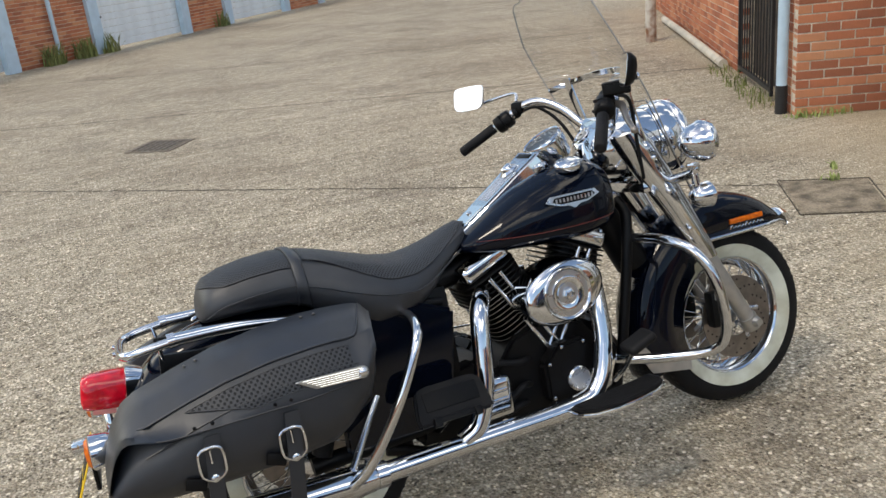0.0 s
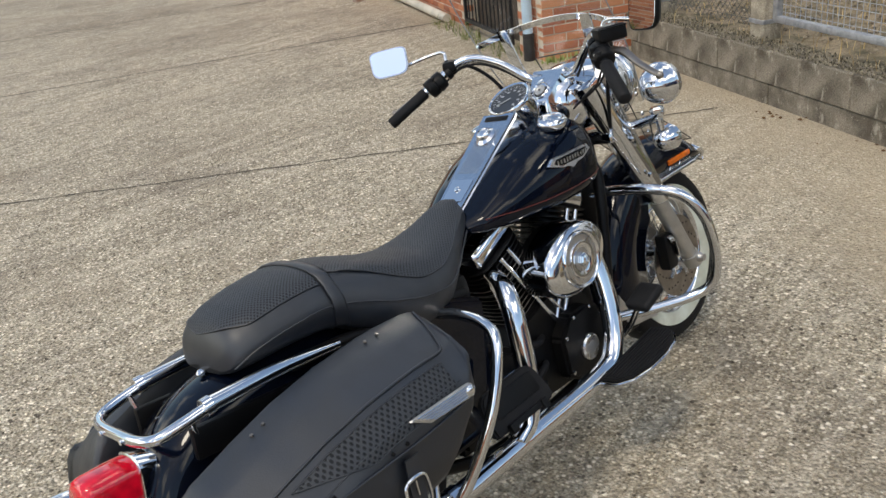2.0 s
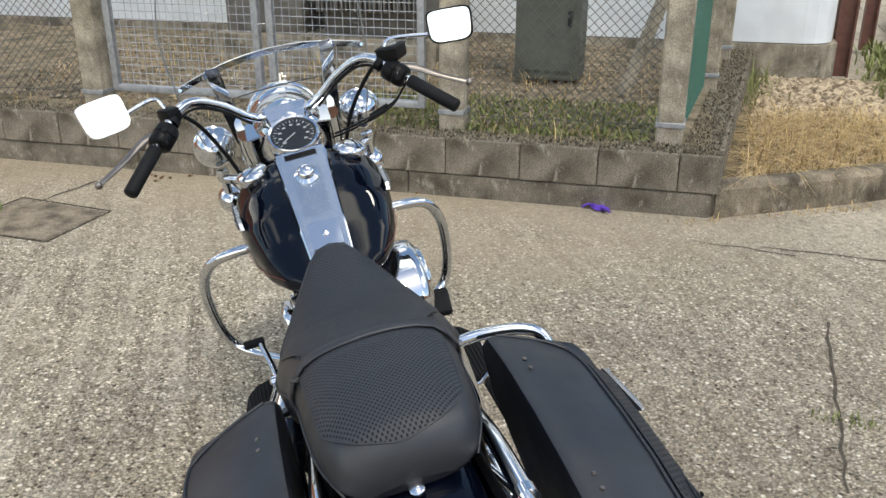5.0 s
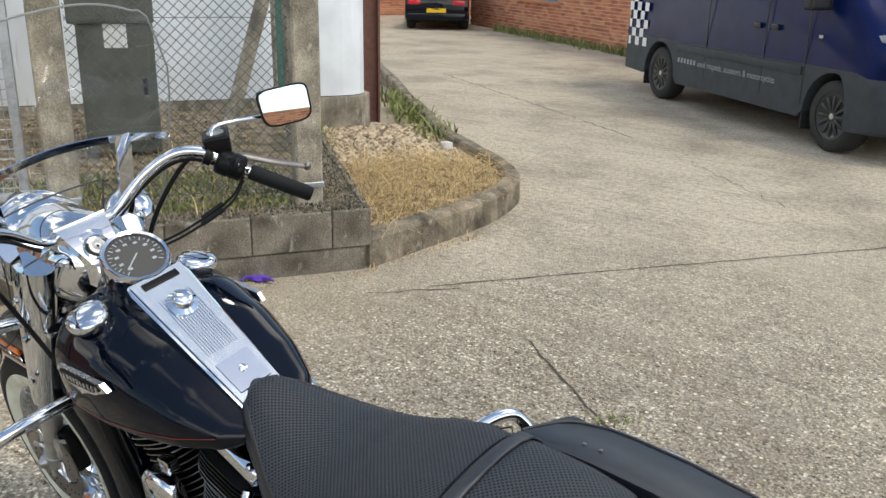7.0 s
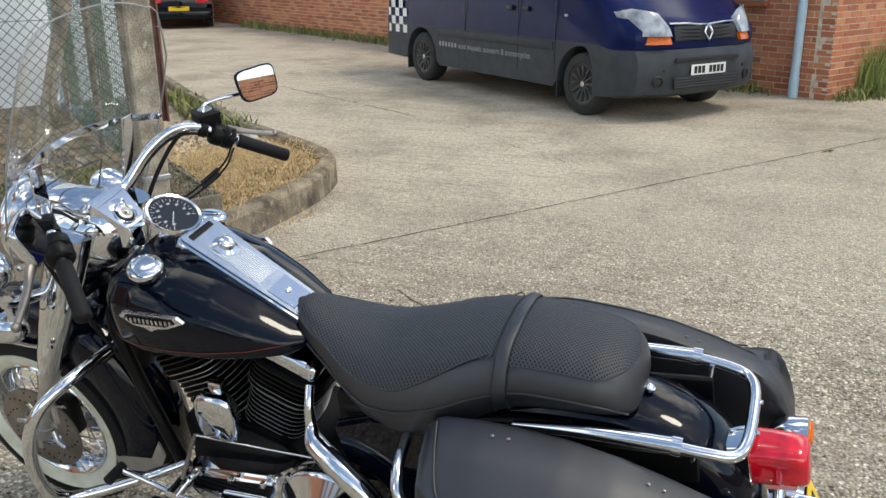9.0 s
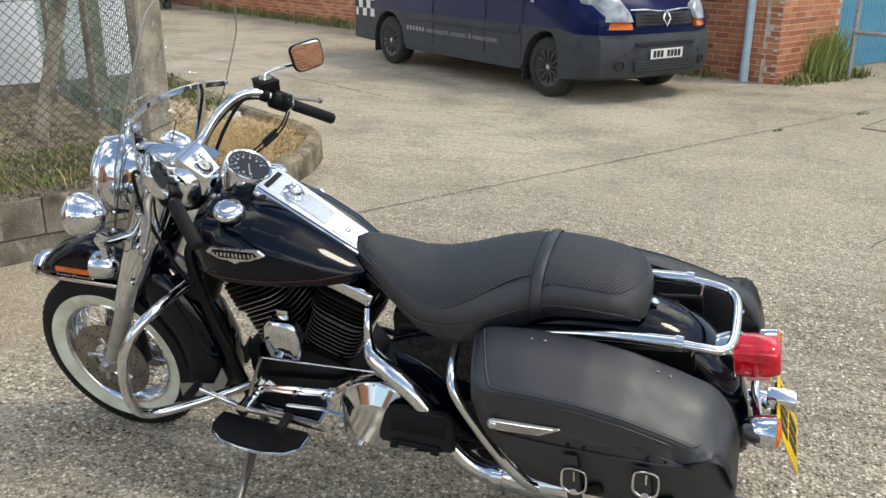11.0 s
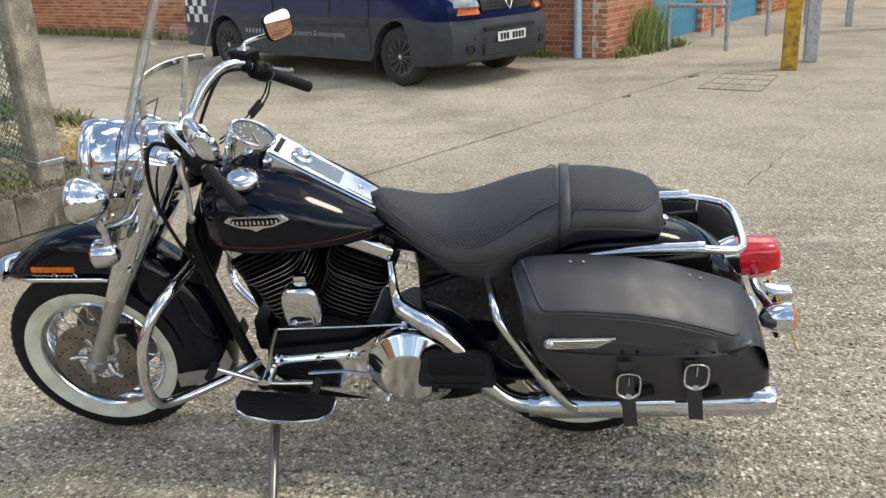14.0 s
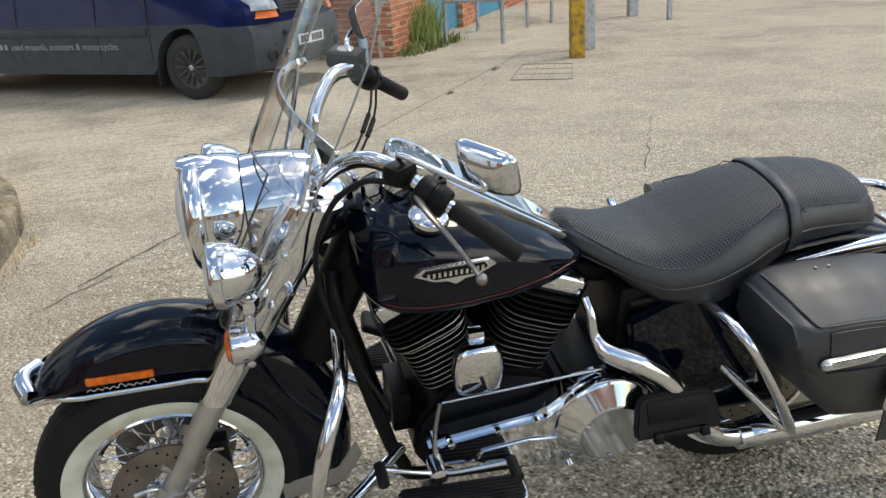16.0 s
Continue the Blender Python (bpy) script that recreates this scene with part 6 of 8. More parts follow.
def rear_fender():
    line = smooth_path([(0.12, 0, 0.775), (-0.05, 0, 0.808), (-0.22, 0, 0.803), (-0.36, 0, 0.755), (-0.46, 0, 0.66), (-0.515, 0, 0.53), (-0.54, 0, 0.42)], 6)
    rings = []
    for i, p in enumerate(line):
        d = (line[min(i + 1, len(line) - 1)] - line[max(i - 1, 0)]).normalized()
        n = Vector((d.z, 0, -d.x))
        if n.z < 0 or n.x > 0.9:
            n = -n
        rings.append([p + n * (-dd) + Vector((0, y, 0)) for y, dd in ((0.112, 0.17), (0.114, 0.09), (0.106, 0.04), (0.08, 0.014), (0.04, 0.003), (0, 0), (-0.04, 0.003), (-0.08, 0.014), (-0.106, 0.04), (-0.114, 0.09), (-0.112, 0.17))])
    f = bp("rear_fender", loft(rings, close=False, caps=False), M_GLOSS, "gloss black rear fender")
    f.modifiers.new("thickness", "SOLIDIFY").thickness = 0.003
    for s in (1, -1):
        part("fender_strut", box((0.5, 0.02, 0.07), (-0.12, s * 0.128, 0.70), 0.006, turn=pose(0, 0, 0, 0, 6, 0)), M_SATIN, f)


rear_fender()


def tail():
    m = Matrix.Translation((-0.443, 0, 0.672)) @ Matrix.Rotation(radians(10), 4, "Y")

    def sec(x, w, z0, z1, r=0.4):
        return [m @ Vector((x, w * abs(math.cos(a)) ** r * (1 if math.cos(a) > 0 else -1), (z0 + z1) / 2 + (z1 - z0) / 2 * abs(math.sin(a)) ** r * (1 if math.sin(a) > 0 else -1))) for a in [2 * math.pi * (k + 0.5) / 32 for k in range(32)]]
    t = bp("tail_lamp", loft([sec(0.05, 0.046, -0.040, 0.040, 0.6), sec(0.0, 0.055, -0.056, 0.052, 0.6), sec(-0.022, 0.058, -0.060, 0.055, 0.6), sec(-0.026, 0.052, -0.054, 0.050, 0.6)]), M_CHROME, "chrome tail lamp base")
    part("lens", loft([sec(-0.024, 0.053, -0.055, 0.051, 0.62), sec(-0.07, 0.052, -0.057, 0.047, 0.62), sec(-0.118, 0.048, -0.058, 0.040, 0.62), sec(-0.134, 0.044, -0.054, 0.034, 0.64), sec(-0.139, 0.034, -0.042, 0.024, 0.66)]), M_RED, t, "ribbed red tail lens")
    part("lens_window", loft([sec(-0.05, 0.036, -0.068, -0.05), sec(-0.11, 0.034, -0.068, -0.05)]), mat("pale_red_lens", (0.7, 0.25, 0.22), 0.15, coat=0.5), t)
    bar = bp("signal_bar", tube([(-0.545, -0.20, 0.585), (-0.535, -0.10, 0.575), (-0.53, 0, 0.57), (-0.535, 0.10, 0.585), (-0.545, 0.20, 0.602)], 0.013, 10), M_CHROME, "chrome rear signal bar")
    for s in (1, -1):
        e = along((-1, 0, 0), (-0.535, s * 0.205, 0.588 + 0.010 * s))
        g = part("signal_body", lathe([(0.006, -0.04), (0.026, -0.03), (0.041, 0.0), (0.045, 0.03), (0.046, 0.042), (0.041, 0.046)], e, 32), M_CHROME, bar, "chrome rear turn signal")
        part("lens", lathe([(0.041, 0.045), (0.034, 0.055), (0.003, 0.060)], e, 28), M_AMBER, g, "amber lens")
    pm = Matrix.Translation((-0.625, 0, 0.465)) @ Matrix.Rotation(radians(24), 4, "Y")
    pl = bp("number_plate", box((0.004, 0.225, 0.175), bevel=0.001, seg=1, turn=pm, at=(0, 0, 0)), M_PLATE, "yellow registration plate with plain dark bars")
    for row, n in ((0.038, 4), (-0.04, 3)):
        for k in range(n):
            b = box((0.002, 0.030, 0.058), (-0.0032, (k - (n - 1) / 2) * -0.045, row))
            bmesh.ops.transform(b, matrix=pm, verts=b.verts)
            part("plate_bar", b, M_INK, pl, smooth=False)
    pl.matrix_local = Matrix.Identity(4)
    bp("plate_bracket", box((0.012, 0.17, 0.10), (-0.590, 0, 0.485), 0.004), M_SATIN, "black plate bracket")
    bp("plate_lamp", box((0.075, 0.06, 0.034), (-0.60, 0, 0.545), 0.008), M_CHROME, "chrome plate lamp")


tail()


def rail():
    loop = [(-0.31, -0.155, 0.795), (-0.39, -0.150, 0.787), (-0.437, -0.135, 0.780), (-0.456, -0.09, 0.778), (-0.459, 0, 0.778), (-0.454, 0.09, 0.778), (-0.434, 0.135, 0.780), (-0.385, 0.150, 0.787), (-0.30, 0.155, 0.795)]
    r = bp("rear_rail", tube(loop, 0.0125, 14, 6), M_CHROME, "chrome rear grab rail")
    for s in (1, -1):
        part("rail_arm", tube([(0.02, s * 0.150, 0.765), (-0.16, s * 0.155, 0.79), (-0.32, s * 0.155, 0.797)], [0.010, 0.0165, 0.0175], 14), M_CHROME, r, "thick chrome rail arm")
        part("collar", tube([(-0.315, s * 0.155, 0.797), (-0.335, s * 0.155, 0.796)], 0.0205, 14, curve=False), M_CHROME, r)
        part("rail_stay", tube([(-0.36, s * 0.14, 0.79), (-0.35, s * 0.125, 0.70)], 0.006, 8, curve=False), M_CHROME, r)
    for y in (-0.05, 0.05):
        part("stud", lathe([(0.006, 0), (0.006, 0.006)], along((-1, 0, 0), (-0.470, y, 0.778)), 8), M_CHROME, r)


rail()


def saddlebag(s):
    shift = -0.02
    spec = [(0.190, 0.762, 0.680, 0.405), (0.181, 0.782, 0.630, 0.420), (0.150, 0.796, 0.575, 0.430), (0.06, 0.803, 0.515, 0.435), (0.0, 0.803, 0.487, 0.436), (-0.12, 0.795, 0.474, 0.436), (-0.24, 0.776, 0.470, 0.436), (-0.34, 0.750, 0.470, 0.434), (-0.41, 0.728, 0.471, 0.430), (-0.450, 0.716, 0.472, 0.426), (-0.482, 0.696, 0.473, 0.420), (-0.515, 0.652, 0.475, 0.412), (-0.538, 0.600, 0.478, 0.402), (-0.552, 0.555, 0.488, 0.385)]
    if s > 0:
        spec = [(x if x > -0.1 else -0.1 + (x + 0.1) * 0.885, zt, zb - 0.034 * min(1, max(0, (0.16 - x) / 0.16)) * min(1, (x + 0.58) / 0.09), yo) for x, zt, zb, yo in spec]
    back = spec[-1][0]
    arr = np.array(spec)[::-1]

    def at(x):
        v = [float(np.interp(x, arr[:, 0], arr[:, k])) for k in (1, 2, 3)]
        return v[0] + 0.006 * s, v[1], v[2] + shift * s

    def ring(x, grow=0.0, low=None):
        zt, zb, yo = at(x)
        yo += grow
        yi = 0.222 - grow + shift * s
        zt += grow
        k = min(1.0, (zt - zb) / 0.24)
        ye, ze = yo - 0.041 - shift * s * 0.8, zt - 0.064 * k
        pts = [(yi, zb + 0.02 * k), (yi, (zt + zb) / 2), (yi, zt - 0.022 * k), (yi + 0.006, zt - 0.005), (yi + 0.022, zt), (yi + (ye - yi) * 0.6, zt - 0.029 * k), (ye - 0.010, ze + 0.004 * k), (ye - 0.001, ze), (ye + 0.003, ze - 0.008 * k), (yo - 0.010, ze - 0.055 * k), (yo - 0.001, ze - 0.085 * k), (yo, (ze - 0.085 * k + zb) / 2), (yo - 0.006, zb + 0.035 * k), (yo - 0.03, zb + 0.006 * k), (yo - 0.06, zb), (yi + 0.03, zb)]
        if low is not None:
            pts = [(y, max(z, low)) for y, z in pts]
        return [Vector((x - max(0, (x - 0.0) / 0.19) * max(0, y - 0.24) * 0.26, s * y, z)) for y, z in pts]
    xs = [0.190, 0.187, 0.181, 0.168] + list(np.linspace(0.150, back, 42))
    bag = bp("saddlebag", loft([ring(x) for x in xs]), M_LEATHER, "black leather saddlebag")
    sharp(bag, 50)

    def flap(x):
        """Height of the lid's lower edge."""
        sweep = min(1.0, max(0.0, (back + 0.17 - x) / 0.15))
        return 0.640 - 0.016 * max(0, min(1, (0.19 - x) / 0.25)) + sweep ** 2 * (at(x)[0] - 0.025 - 0.624)
    lid = []
    for x in [0.196, 0.193, 0.187, 0.174] + list(np.linspace(0.155, back + 0.001, 42)):
        xx = min(max(x, back + 0.0001), 0.1899)
        zt, zb, yo = at(xx)
        low = flap(xx)
        r = ring(xx, 0.005, min(low, zt - 0.03))
        lid.append([Vector((p.x + (x - xx), p.y, p.z)) for p in r])
    sharp(part("lid", loft(lid), M_LEATHER, bag, "leather lid with a stitched edge"), 50)

    def edge(x, out=0.0, down=0.0):
        q = ring(x, 0.005)[7]
        return Vector((q.x, q.y + s * out, q.z + 0.0015 - down))
    def on_lid(x, k):
        """k = 0 at the inner edge of the lid, 1 at its outer edge."""
        r = ring(x, 0.005)[4:8]
        u = k * 3
        i = min(int(u), 2)
        return r[i].lerp(r[i + 1], u - i) + Vector((0, 0, 0.002))
    seam = [on_lid(0.168, 0.02), on_lid(0.160, 0.25), on_lid(0.150, 0.5), on_lid(0.136, 0.75), on_lid(0.118, 0.92)]
    seam += [edge(x) for x in np.linspace(0.09, back + 0.112, 20)] + [edge(back + 0.087, -0.03, -0.006), edge(back + 0.077, -0.10, -0.03)]
    part("seam", tube(seam, 0.0034, 8, 3), M_LEATHER, bag)
    part("seam", tube([Vector((q.x, q.y, q.z)) for q in [ring(x, 0.006)[9] for x in np.linspace(0.125, back + 0.10, 16)]], 0.0018, 6, 3), M_LEATHER, bag)
    strip = []
    for x in np.linspace(0.105, -0.34, 18):
        r = ring(x, 0.0075)
        t = min(1.0, (x + 0.34) / 0.16)
        strip.append([r[8].lerp(r[9], u / 0.62) if u < 0.62 else r[9].lerp(r[10], (u - 0.62) / 0.38) for u in [0.10 + (0.02 + 0.80 * t) * k / 6 for k in range(7)]])
    part("perforated_strip", loft(strip, close=False, caps=False), M_PERF_SIDE if s < 0 else M_LEATHER, bag, "perforated leather strip" if s < 0 else "")
    out = [r[0] for r in strip] + [r[-1] for r in reversed(strip)]
    part("seam", tube(out, 0.0016, 6, 2), M_LEATHER, bag)
    part("flap_edge", tube([Vector((x, s * (at(x)[2] + 0.0075), flap(x) + 0.004)) for x in np.linspace(0.085, back + 0.13, 20)], 0.0026, 6, 2), M_LEATHER, bag)
    # rounded at the front, drawn out to a slanting point at the back
    pill = [(0.016 * math.sin(a), 0.016 * math.cos(a)) for a in np.linspace(math.pi, 0, 9)] + [(-0.168, 0.013), (-0.172, 0.010), (-0.125, -0.015)]
    tr = part("trim", loft([[Vector((0.092 + u * k, s * (at(0.092 + u)[2] + 0.006 + o), (0.664 if s > 0 else 0.657) - u * 0.055 + w * k)) for u, w in pill] for o, k in ((0, 1.0), (0.005, 0.98), (0.007, 0.93))]), M_FORK, bag, "ribbed chrome bag trim")
    sharp(tr, 30)
    tz = 0.664 if s > 0 else 0.657
    for k in range(5):
        u = -0.115 - 0.010 * k
        w = -0.0105 + 0.0053 * k
        part("trim_rib", tube([(0.094, s * (at(0.094)[2] + 0.0135), tz + w), (0.092 + u / 2, s * (at(0.092 + u / 2)[2] + 0.0135), tz - u * 0.0275 + w), (0.092 + u, s * (at(0.092 + u)[2] + 0.0135), tz - u * 0.055 + w)], 0.0021, 6, curve=False), M_CHROME, tr)
    part("trim_boss", lathe([(0.0135, 0), (0.0125, 0.005), (0.007, 0.008), (0.001, 0.009)], along((0, s, 0), (0.092, s * (at(0.09)[2] + 0.012), tz)), 16), M_CHROME, tr)
    for x in (-0.118, -0.312 if s < 0 else -0.292):
        yo = at(x)[2] + 0.008
        rise = 0.022 if s > 0 and x < -0.2 else 0.0
        st = part("strap", loft([[Vector((x + dx + (z - 0.5) * 0.12, s * (yo + o), z + rise * (0.64 - z) * 5)) for dx in (-0.019, 0.019)] + [Vector((x + dx + (z - 0.5) * 0.12, s * (yo + o + 0.004), z + rise * (0.64 - z) * 5)) for dx in (0.019, -0.019)] for z, o in ((0.615, 0.004), (0.56, 0.005), (0.50, 0.007), (0.44, 0.004), (0.385, 0.0))]), M_LEATHER, bag, "leather closing strap")
        bk_pts = [(-0.020, 0.038), (0.0, 0.041), (0.020, 0.038), (0.029, 0.026), (0.030, -0.012), (0.024, -0.030), (0.0, -0.042), (-0.024, -0.030), (-0.030, -0.012), (-0.029, 0.026), (-0.020, 0.038)]
        lift = (0.005 if x > -0.2 else 0.016) + rise
        part("buckle", tube([(x + u, s * (yo + 0.014), 0.533 + lift + w) for u, w in bk_pts], 0.0045, 8, 4, flat=0.8), M_CHROME, bag, "chrome strap buckle")
        part("buckle_pin", tube([(x, s * (yo + 0.015), 0.535 + lift), (x, s * (yo + 0.016), 0.568 + lift)], 0.0028, 6, curve=False), M_CHROME, bag)
        part("buckle_tip", lathe([(0.010, 0), (0.010, 0.005), (0.006, 0.007), (0.001, 0.0075)], along((0, s, 0), (x, s * (yo + 0.011), 0.497 + lift)), 12), M_CHROME, bag)
        part("quick_clip", box((0.05, 0.012, 0.03), (x - 0.045, s * (yo - 0.004), 0.505), 0.005, turn=pose(0, 0, 0, 0, 20, 0)), M_SATIN, bag, "black plastic clip")
    for x, y in ((0.035, 0.262), (0.0, 0.262), (-0.285, 0.260), (-0.315, 0.260)):
        part("rivet", lathe([(0.0045, 0), (0.004, 0.003), (0.001, 0.004)], along((0, 0.3 * s, 1), (x, s * (y + shift * s), at(x)[0] - 0.002)), 8), M_STEEL, bag)
    for x in (-0.098, -0.138, -0.29, -0.332):
        part("rivet", lathe([(0.005, 0), (0.004, 0.003), (0.001, 0.004)], along((0, s, 0), (x, s * (at(x)[2] + 0.006), flap(x) + 0.016)), 8), M_SATIN, bag)


saddlebag(1)
saddlebag(-1)


def cylinder_pair():
    for nm, base, top in (("front_cylinder", Vector((0.875, 0, 0.525)), Vector((0.985, 0, 0.765))), ("rear_cylinder", Vector((0.735, 0, 0.515)), Vector((0.635, 0, 0.755)))):
        d = (top - base).normalized()
        m = along(d, base) 
        # local frame: z along the bore, y across the machine
        side = Vector((0, 1, 0))
        fwd = side.cross(d).normalized()
        m = Matrix(((fwd.x, side.x, d.x, base.x), (fwd.y, side.y, d.y, base.y), (fwd.z, side.z, d.z, base.z), (0, 0, 0, 1)))
        L = (top - base).length
        cyl = bp(nm, lathe([(0.062, -0.03), (0.062, L * 0.9)], m, 28), M_SATIN, "black finned engine cylinder")
        for k in range(15):
            h = 0.012 + k * (L * 0.93) / 15
            w = (0.092 if k < 9 else 0.104, 0.105 if k < 9 else 0.115)
            bm = prism([(w[0] * abs(math.cos(a)) ** 0.5 * (1 if math.cos(a) > 0 else -1), w[1] * abs(math.sin(a)) ** 0.5 * (1 if math.sin(a) > 0 else -1)) for a in [2 * math.pi * (q + 0.5) / 24 for q in range(24)]], 0.0045, m @ Matrix.Translation((0, 0, h)))
            part("cooling_fin", bm, M_SATIN, cyl).data.set_sharp_from_angle(angle=0.6)
            if k > 10:
                continue
            edge = [m @ Vector((w[0] * 1.005 * abs(math.cos(a)) ** 0.5 * (1 if math.cos(a) > 0 else -1), w[1] * 1.005 * abs(math.sin(a)) ** 0.5 * (1 if math.sin(a) > 0 else -1), h + 0.00225)) for a in [2 * math.pi * (q + 0.5) / 24 for q in range(25)]]
            part("fin_edge", tube(edge, 0.0009, 4, curve=False), M_FORK, cyl)
        rk = box((0.175, 0.20, 0.06), bevel=0.022, seg=3)
        bmesh.ops.transform(rk, matrix=m @ Matrix.Translation((0, 0, L * 0.93 + 0.03)), verts=rk.verts)
        part("rocker_cover", rk, M_CHROME, cyl, "chrome rocker cover")
        for y in (-0.09, 0.09):
            for u in (-0.06, 0.06):
                part("bolt", lathe([(0.009, 0), (0.009, 0.008), (0.004, 0.01)], m @ Matrix.Translation((u, y, L * 0.93 + 0.055)), 8), M_CHROME, cyl)
        for u in (-0.02, 0.02):
            part("pushrod_tube", tube([Vector((0.805 + u, -0.125, 0.46)), m @ Vector((u, -0.115, L * 0.9))], 0.008, 10, curve=False), M_CHROME, cyl, "chrome pushrod tube")


cylinder_pair()


def engine():
    bp("crankcase", prism([(0.60, 0.26), (0.95, 0.24), (1.0, 0.33), (0.99, 0.42), (0.91, 0.52), (0.83, 0.55), (0.76, 0.55), (0.66, 0.52), (0.58, 0.42)], 0.25, Matrix.Translation((0, 0.125, 0)) @ Matrix.Rotation(radians(90), 4, "X"), 0.012), M_SATIN, "black engine crankcase", crisp=40)
    bp("gearbox", prism([(0.30, 0.27), (0.60, 0.25), (0.60, 0.46), (0.52, 0.50), (0.33, 0.47)], 0.26, Matrix.Translation((0, 0.13, 0)) @ Matrix.Rotation(radians(90), 4, "X"), 0.02), M_SATIN, "black gearbox", crisp=40)
    gb = bp("gearbox_cover", box((0.14, 0.03, 0.13), (0.55, -0.145, 0.36), 0.02, 3), M_CHROME, "chrome gearbox side cover")
    for k in range(3):
        part("cover_rib", box((0.10, 0.006, 0.012), (0.55, -0.162, 0.325 + k * 0.03), 0.003), M_CHROME, gb)
    cam_ = bp("cam_cover", prism([(0.735, 0.30), (0.79, 0.262), (0.90, 0.265), (0.945, 0.33), (0.935, 0.43), (0.885, 0.475), (0.79, 0.475), (0.735, 0.42)], 0.055, Matrix.Translation((0, -0.12, 0)) @ Matrix.Rotation(radians(90), 4, "X"), 0.01), M_SATIN, "satin black cam cover", crisp=40)
    part("timer_cover", lathe([(0.040, 0), (0.040, 0.006), (0.034, 0.010), (0.030, 0.008), (0.002, 0.009)], along((0, -1, 0), (0.845, -0.176, 0.35)), 36), M_ALU, cam_, "round chrome timer cover")
    for x, z in ((0.75, 0.31), (0.75, 0.42), (0.80, 0.465), (0.88, 0.465), (0.925, 0.42), (0.93, 0.335), (0.895, 0.275), (0.80, 0.272)):
        part("screw", lathe([(0.006, 0), (0.006, 0.005), (0.003, 0.006)], along((0, -1, 0), (x, -0.175, z)), 8), M_CHROME, cam_)
    m = Matrix.Translation((0.822, -0.15, 0.645)) @ Matrix.Rotation(radians(90), 4, "X") @ Matrix.Rotation(radians(12), 4, "Z")
    prof = [(1.0, -0.02), (1.0, 0.055), (0.97, 0.072), (0.86, 0.082), (0.70, 0.086), (0.02, 0.088)]
    ell = [[m @ Vector((0.142 * k * math.cos(a), 0.098 * k * math.sin(a), h)) for a in [2 * math.pi * q / 56 for q in range(56)]] for k, h in prof]
    ac = bp("air_cleaner", loft(ell), M_CHROME, "oval chrome air cleaner cover")
    part("backplate", loft([[m @ Vector((0.135 * math.cos(a), 0.092 * math.sin(a), h)) for a in [2 * math.pi * q / 40 for q in range(40)]] for h in (-0.05, -0.015)]), M_SATIN, ac)
    ins = part("insert", lathe([(0.084, 0.078), (0.084, 0.090), (0.080, 0.094), (0.074, 0.092), (0.072, 0.089), (0.056, 0.089), (0.054, 0.094), (0.050, 0.095), (0.034, 0.090), (0.022, 0.084)], m, 48), M_CHROME, ac, "stepped round chrome insert")
    part("insert_ring", lathe([(0.0715, 0.0895), (0.057, 0.0898)], m, 48), M_ALU, ins, "satin ring")
    part("centre_bolt", lathe([(0.022, 0.083), (0.020, 0.096), (0.016, 0.106), (0.009, 0.108), (0.007, 0.103), (0.001, 0.103)], m, 6), M_CHROME, ins)
    # primary side
    pc = bp("primary_cover", prism([(0.965, 0.36), (0.975, 0.41), (0.93, 0.425), (0.68, 0.455), (0.60, 0.515), (0.52, 0.535), (0.43, 0.51), (0.375, 0.43), (0.375, 0.33), (0.42, 0.265), (0.50, 0.235), (0.62, 0.25), (0.75, 0.28), (0.92, 0.315)], 0.075, Matrix.Translation((0, 0.20, 0)) @ Matrix.Rotation(radians(90), 4, "X"), 0.016, 3), M_CHROME, "polished chrome primary cover", crisp=20)
    part("derby_cover", lathe([(0.140, -0.02), (0.143, 0.002), (0.139, 0.009), (0.134, 0.012), (0.092, 0.047), (0.087, 0.050), (0.084, 0.0495), (0.002, 0.0505)], along((0, 1, -0.06), (0.512, 0.192, 0.392)), 64), M_CHROME, pc, "round chrome derby cover")
    part("inspection_cover", prism([(0.64, 0.30), (0.64, 0.375), (0.72, 0.385), (0.84, 0.375), (0.86, 0.345), (0.80, 0.31)], 0.008, Matrix.Translation((0, 0.207, 0)) @ Matrix.Rotation(radians(90), 4, "X"), 0.003), M_CHROME, pc, "chrome inspection cover")
    for x, z in ((0.52, 0.522), (0.61, 0.495), (0.70, 0.44), (0.80, 0.43), (0.92, 0.415), (0.955, 0.375), (0.60, 0.265)):
        part("bolt", lathe([(0.009, 0), (0.009, 0.014), (0.005, 0.016)], along((0, 1, 0), (x, 0.196, z)), 10), M_CHROME, pc)
    for k in range(3):
        a = 2 * math.pi * k / 3 + 0.5
        part("derby_screw", lathe([(0.006, 0), (0.005, 0.005)], along((0, 1, 0), (0.512 + 0.076 * math.cos(a), 0.240, 0.389 + 0.076 * math.sin(a))), 8), M_CHROME, pc)
    pear = [(-0.55, 0.074), (0.55, 0.074), (0.86, 0.055), (1.0, 0.012), (0.96, -0.035), (0.80, -0.064), (0.5, -0.072), (-0.5, -0.072), (-0.80, -0.064), (-0.96, -0.035), (-1.0, 0.012), (-0.86, 0.055)]
    hv = bp("horn_cover", loft([[Vector((0.84 + u * 0.064 * k, 0.13 + dd, 0.592 + w * k)) for u, w in pear] for dd, k in ((0.0, 0.97), (0.026, 1.0), (0.036, 0.93), (0.042, 0.78))]), M_CHROME, "chrome horn cover", crisp=40)
    part("horn_bracket", box((0.04, 0.03, 0.05), (0.84, 0.12, 0.665), 0.006), M_CHROME, hv)
    bp("regulator", box((0.05, 0.14, 0.12), (1.015, 0, 0.42), 0.01), M_SATIN, "black finned regulator")
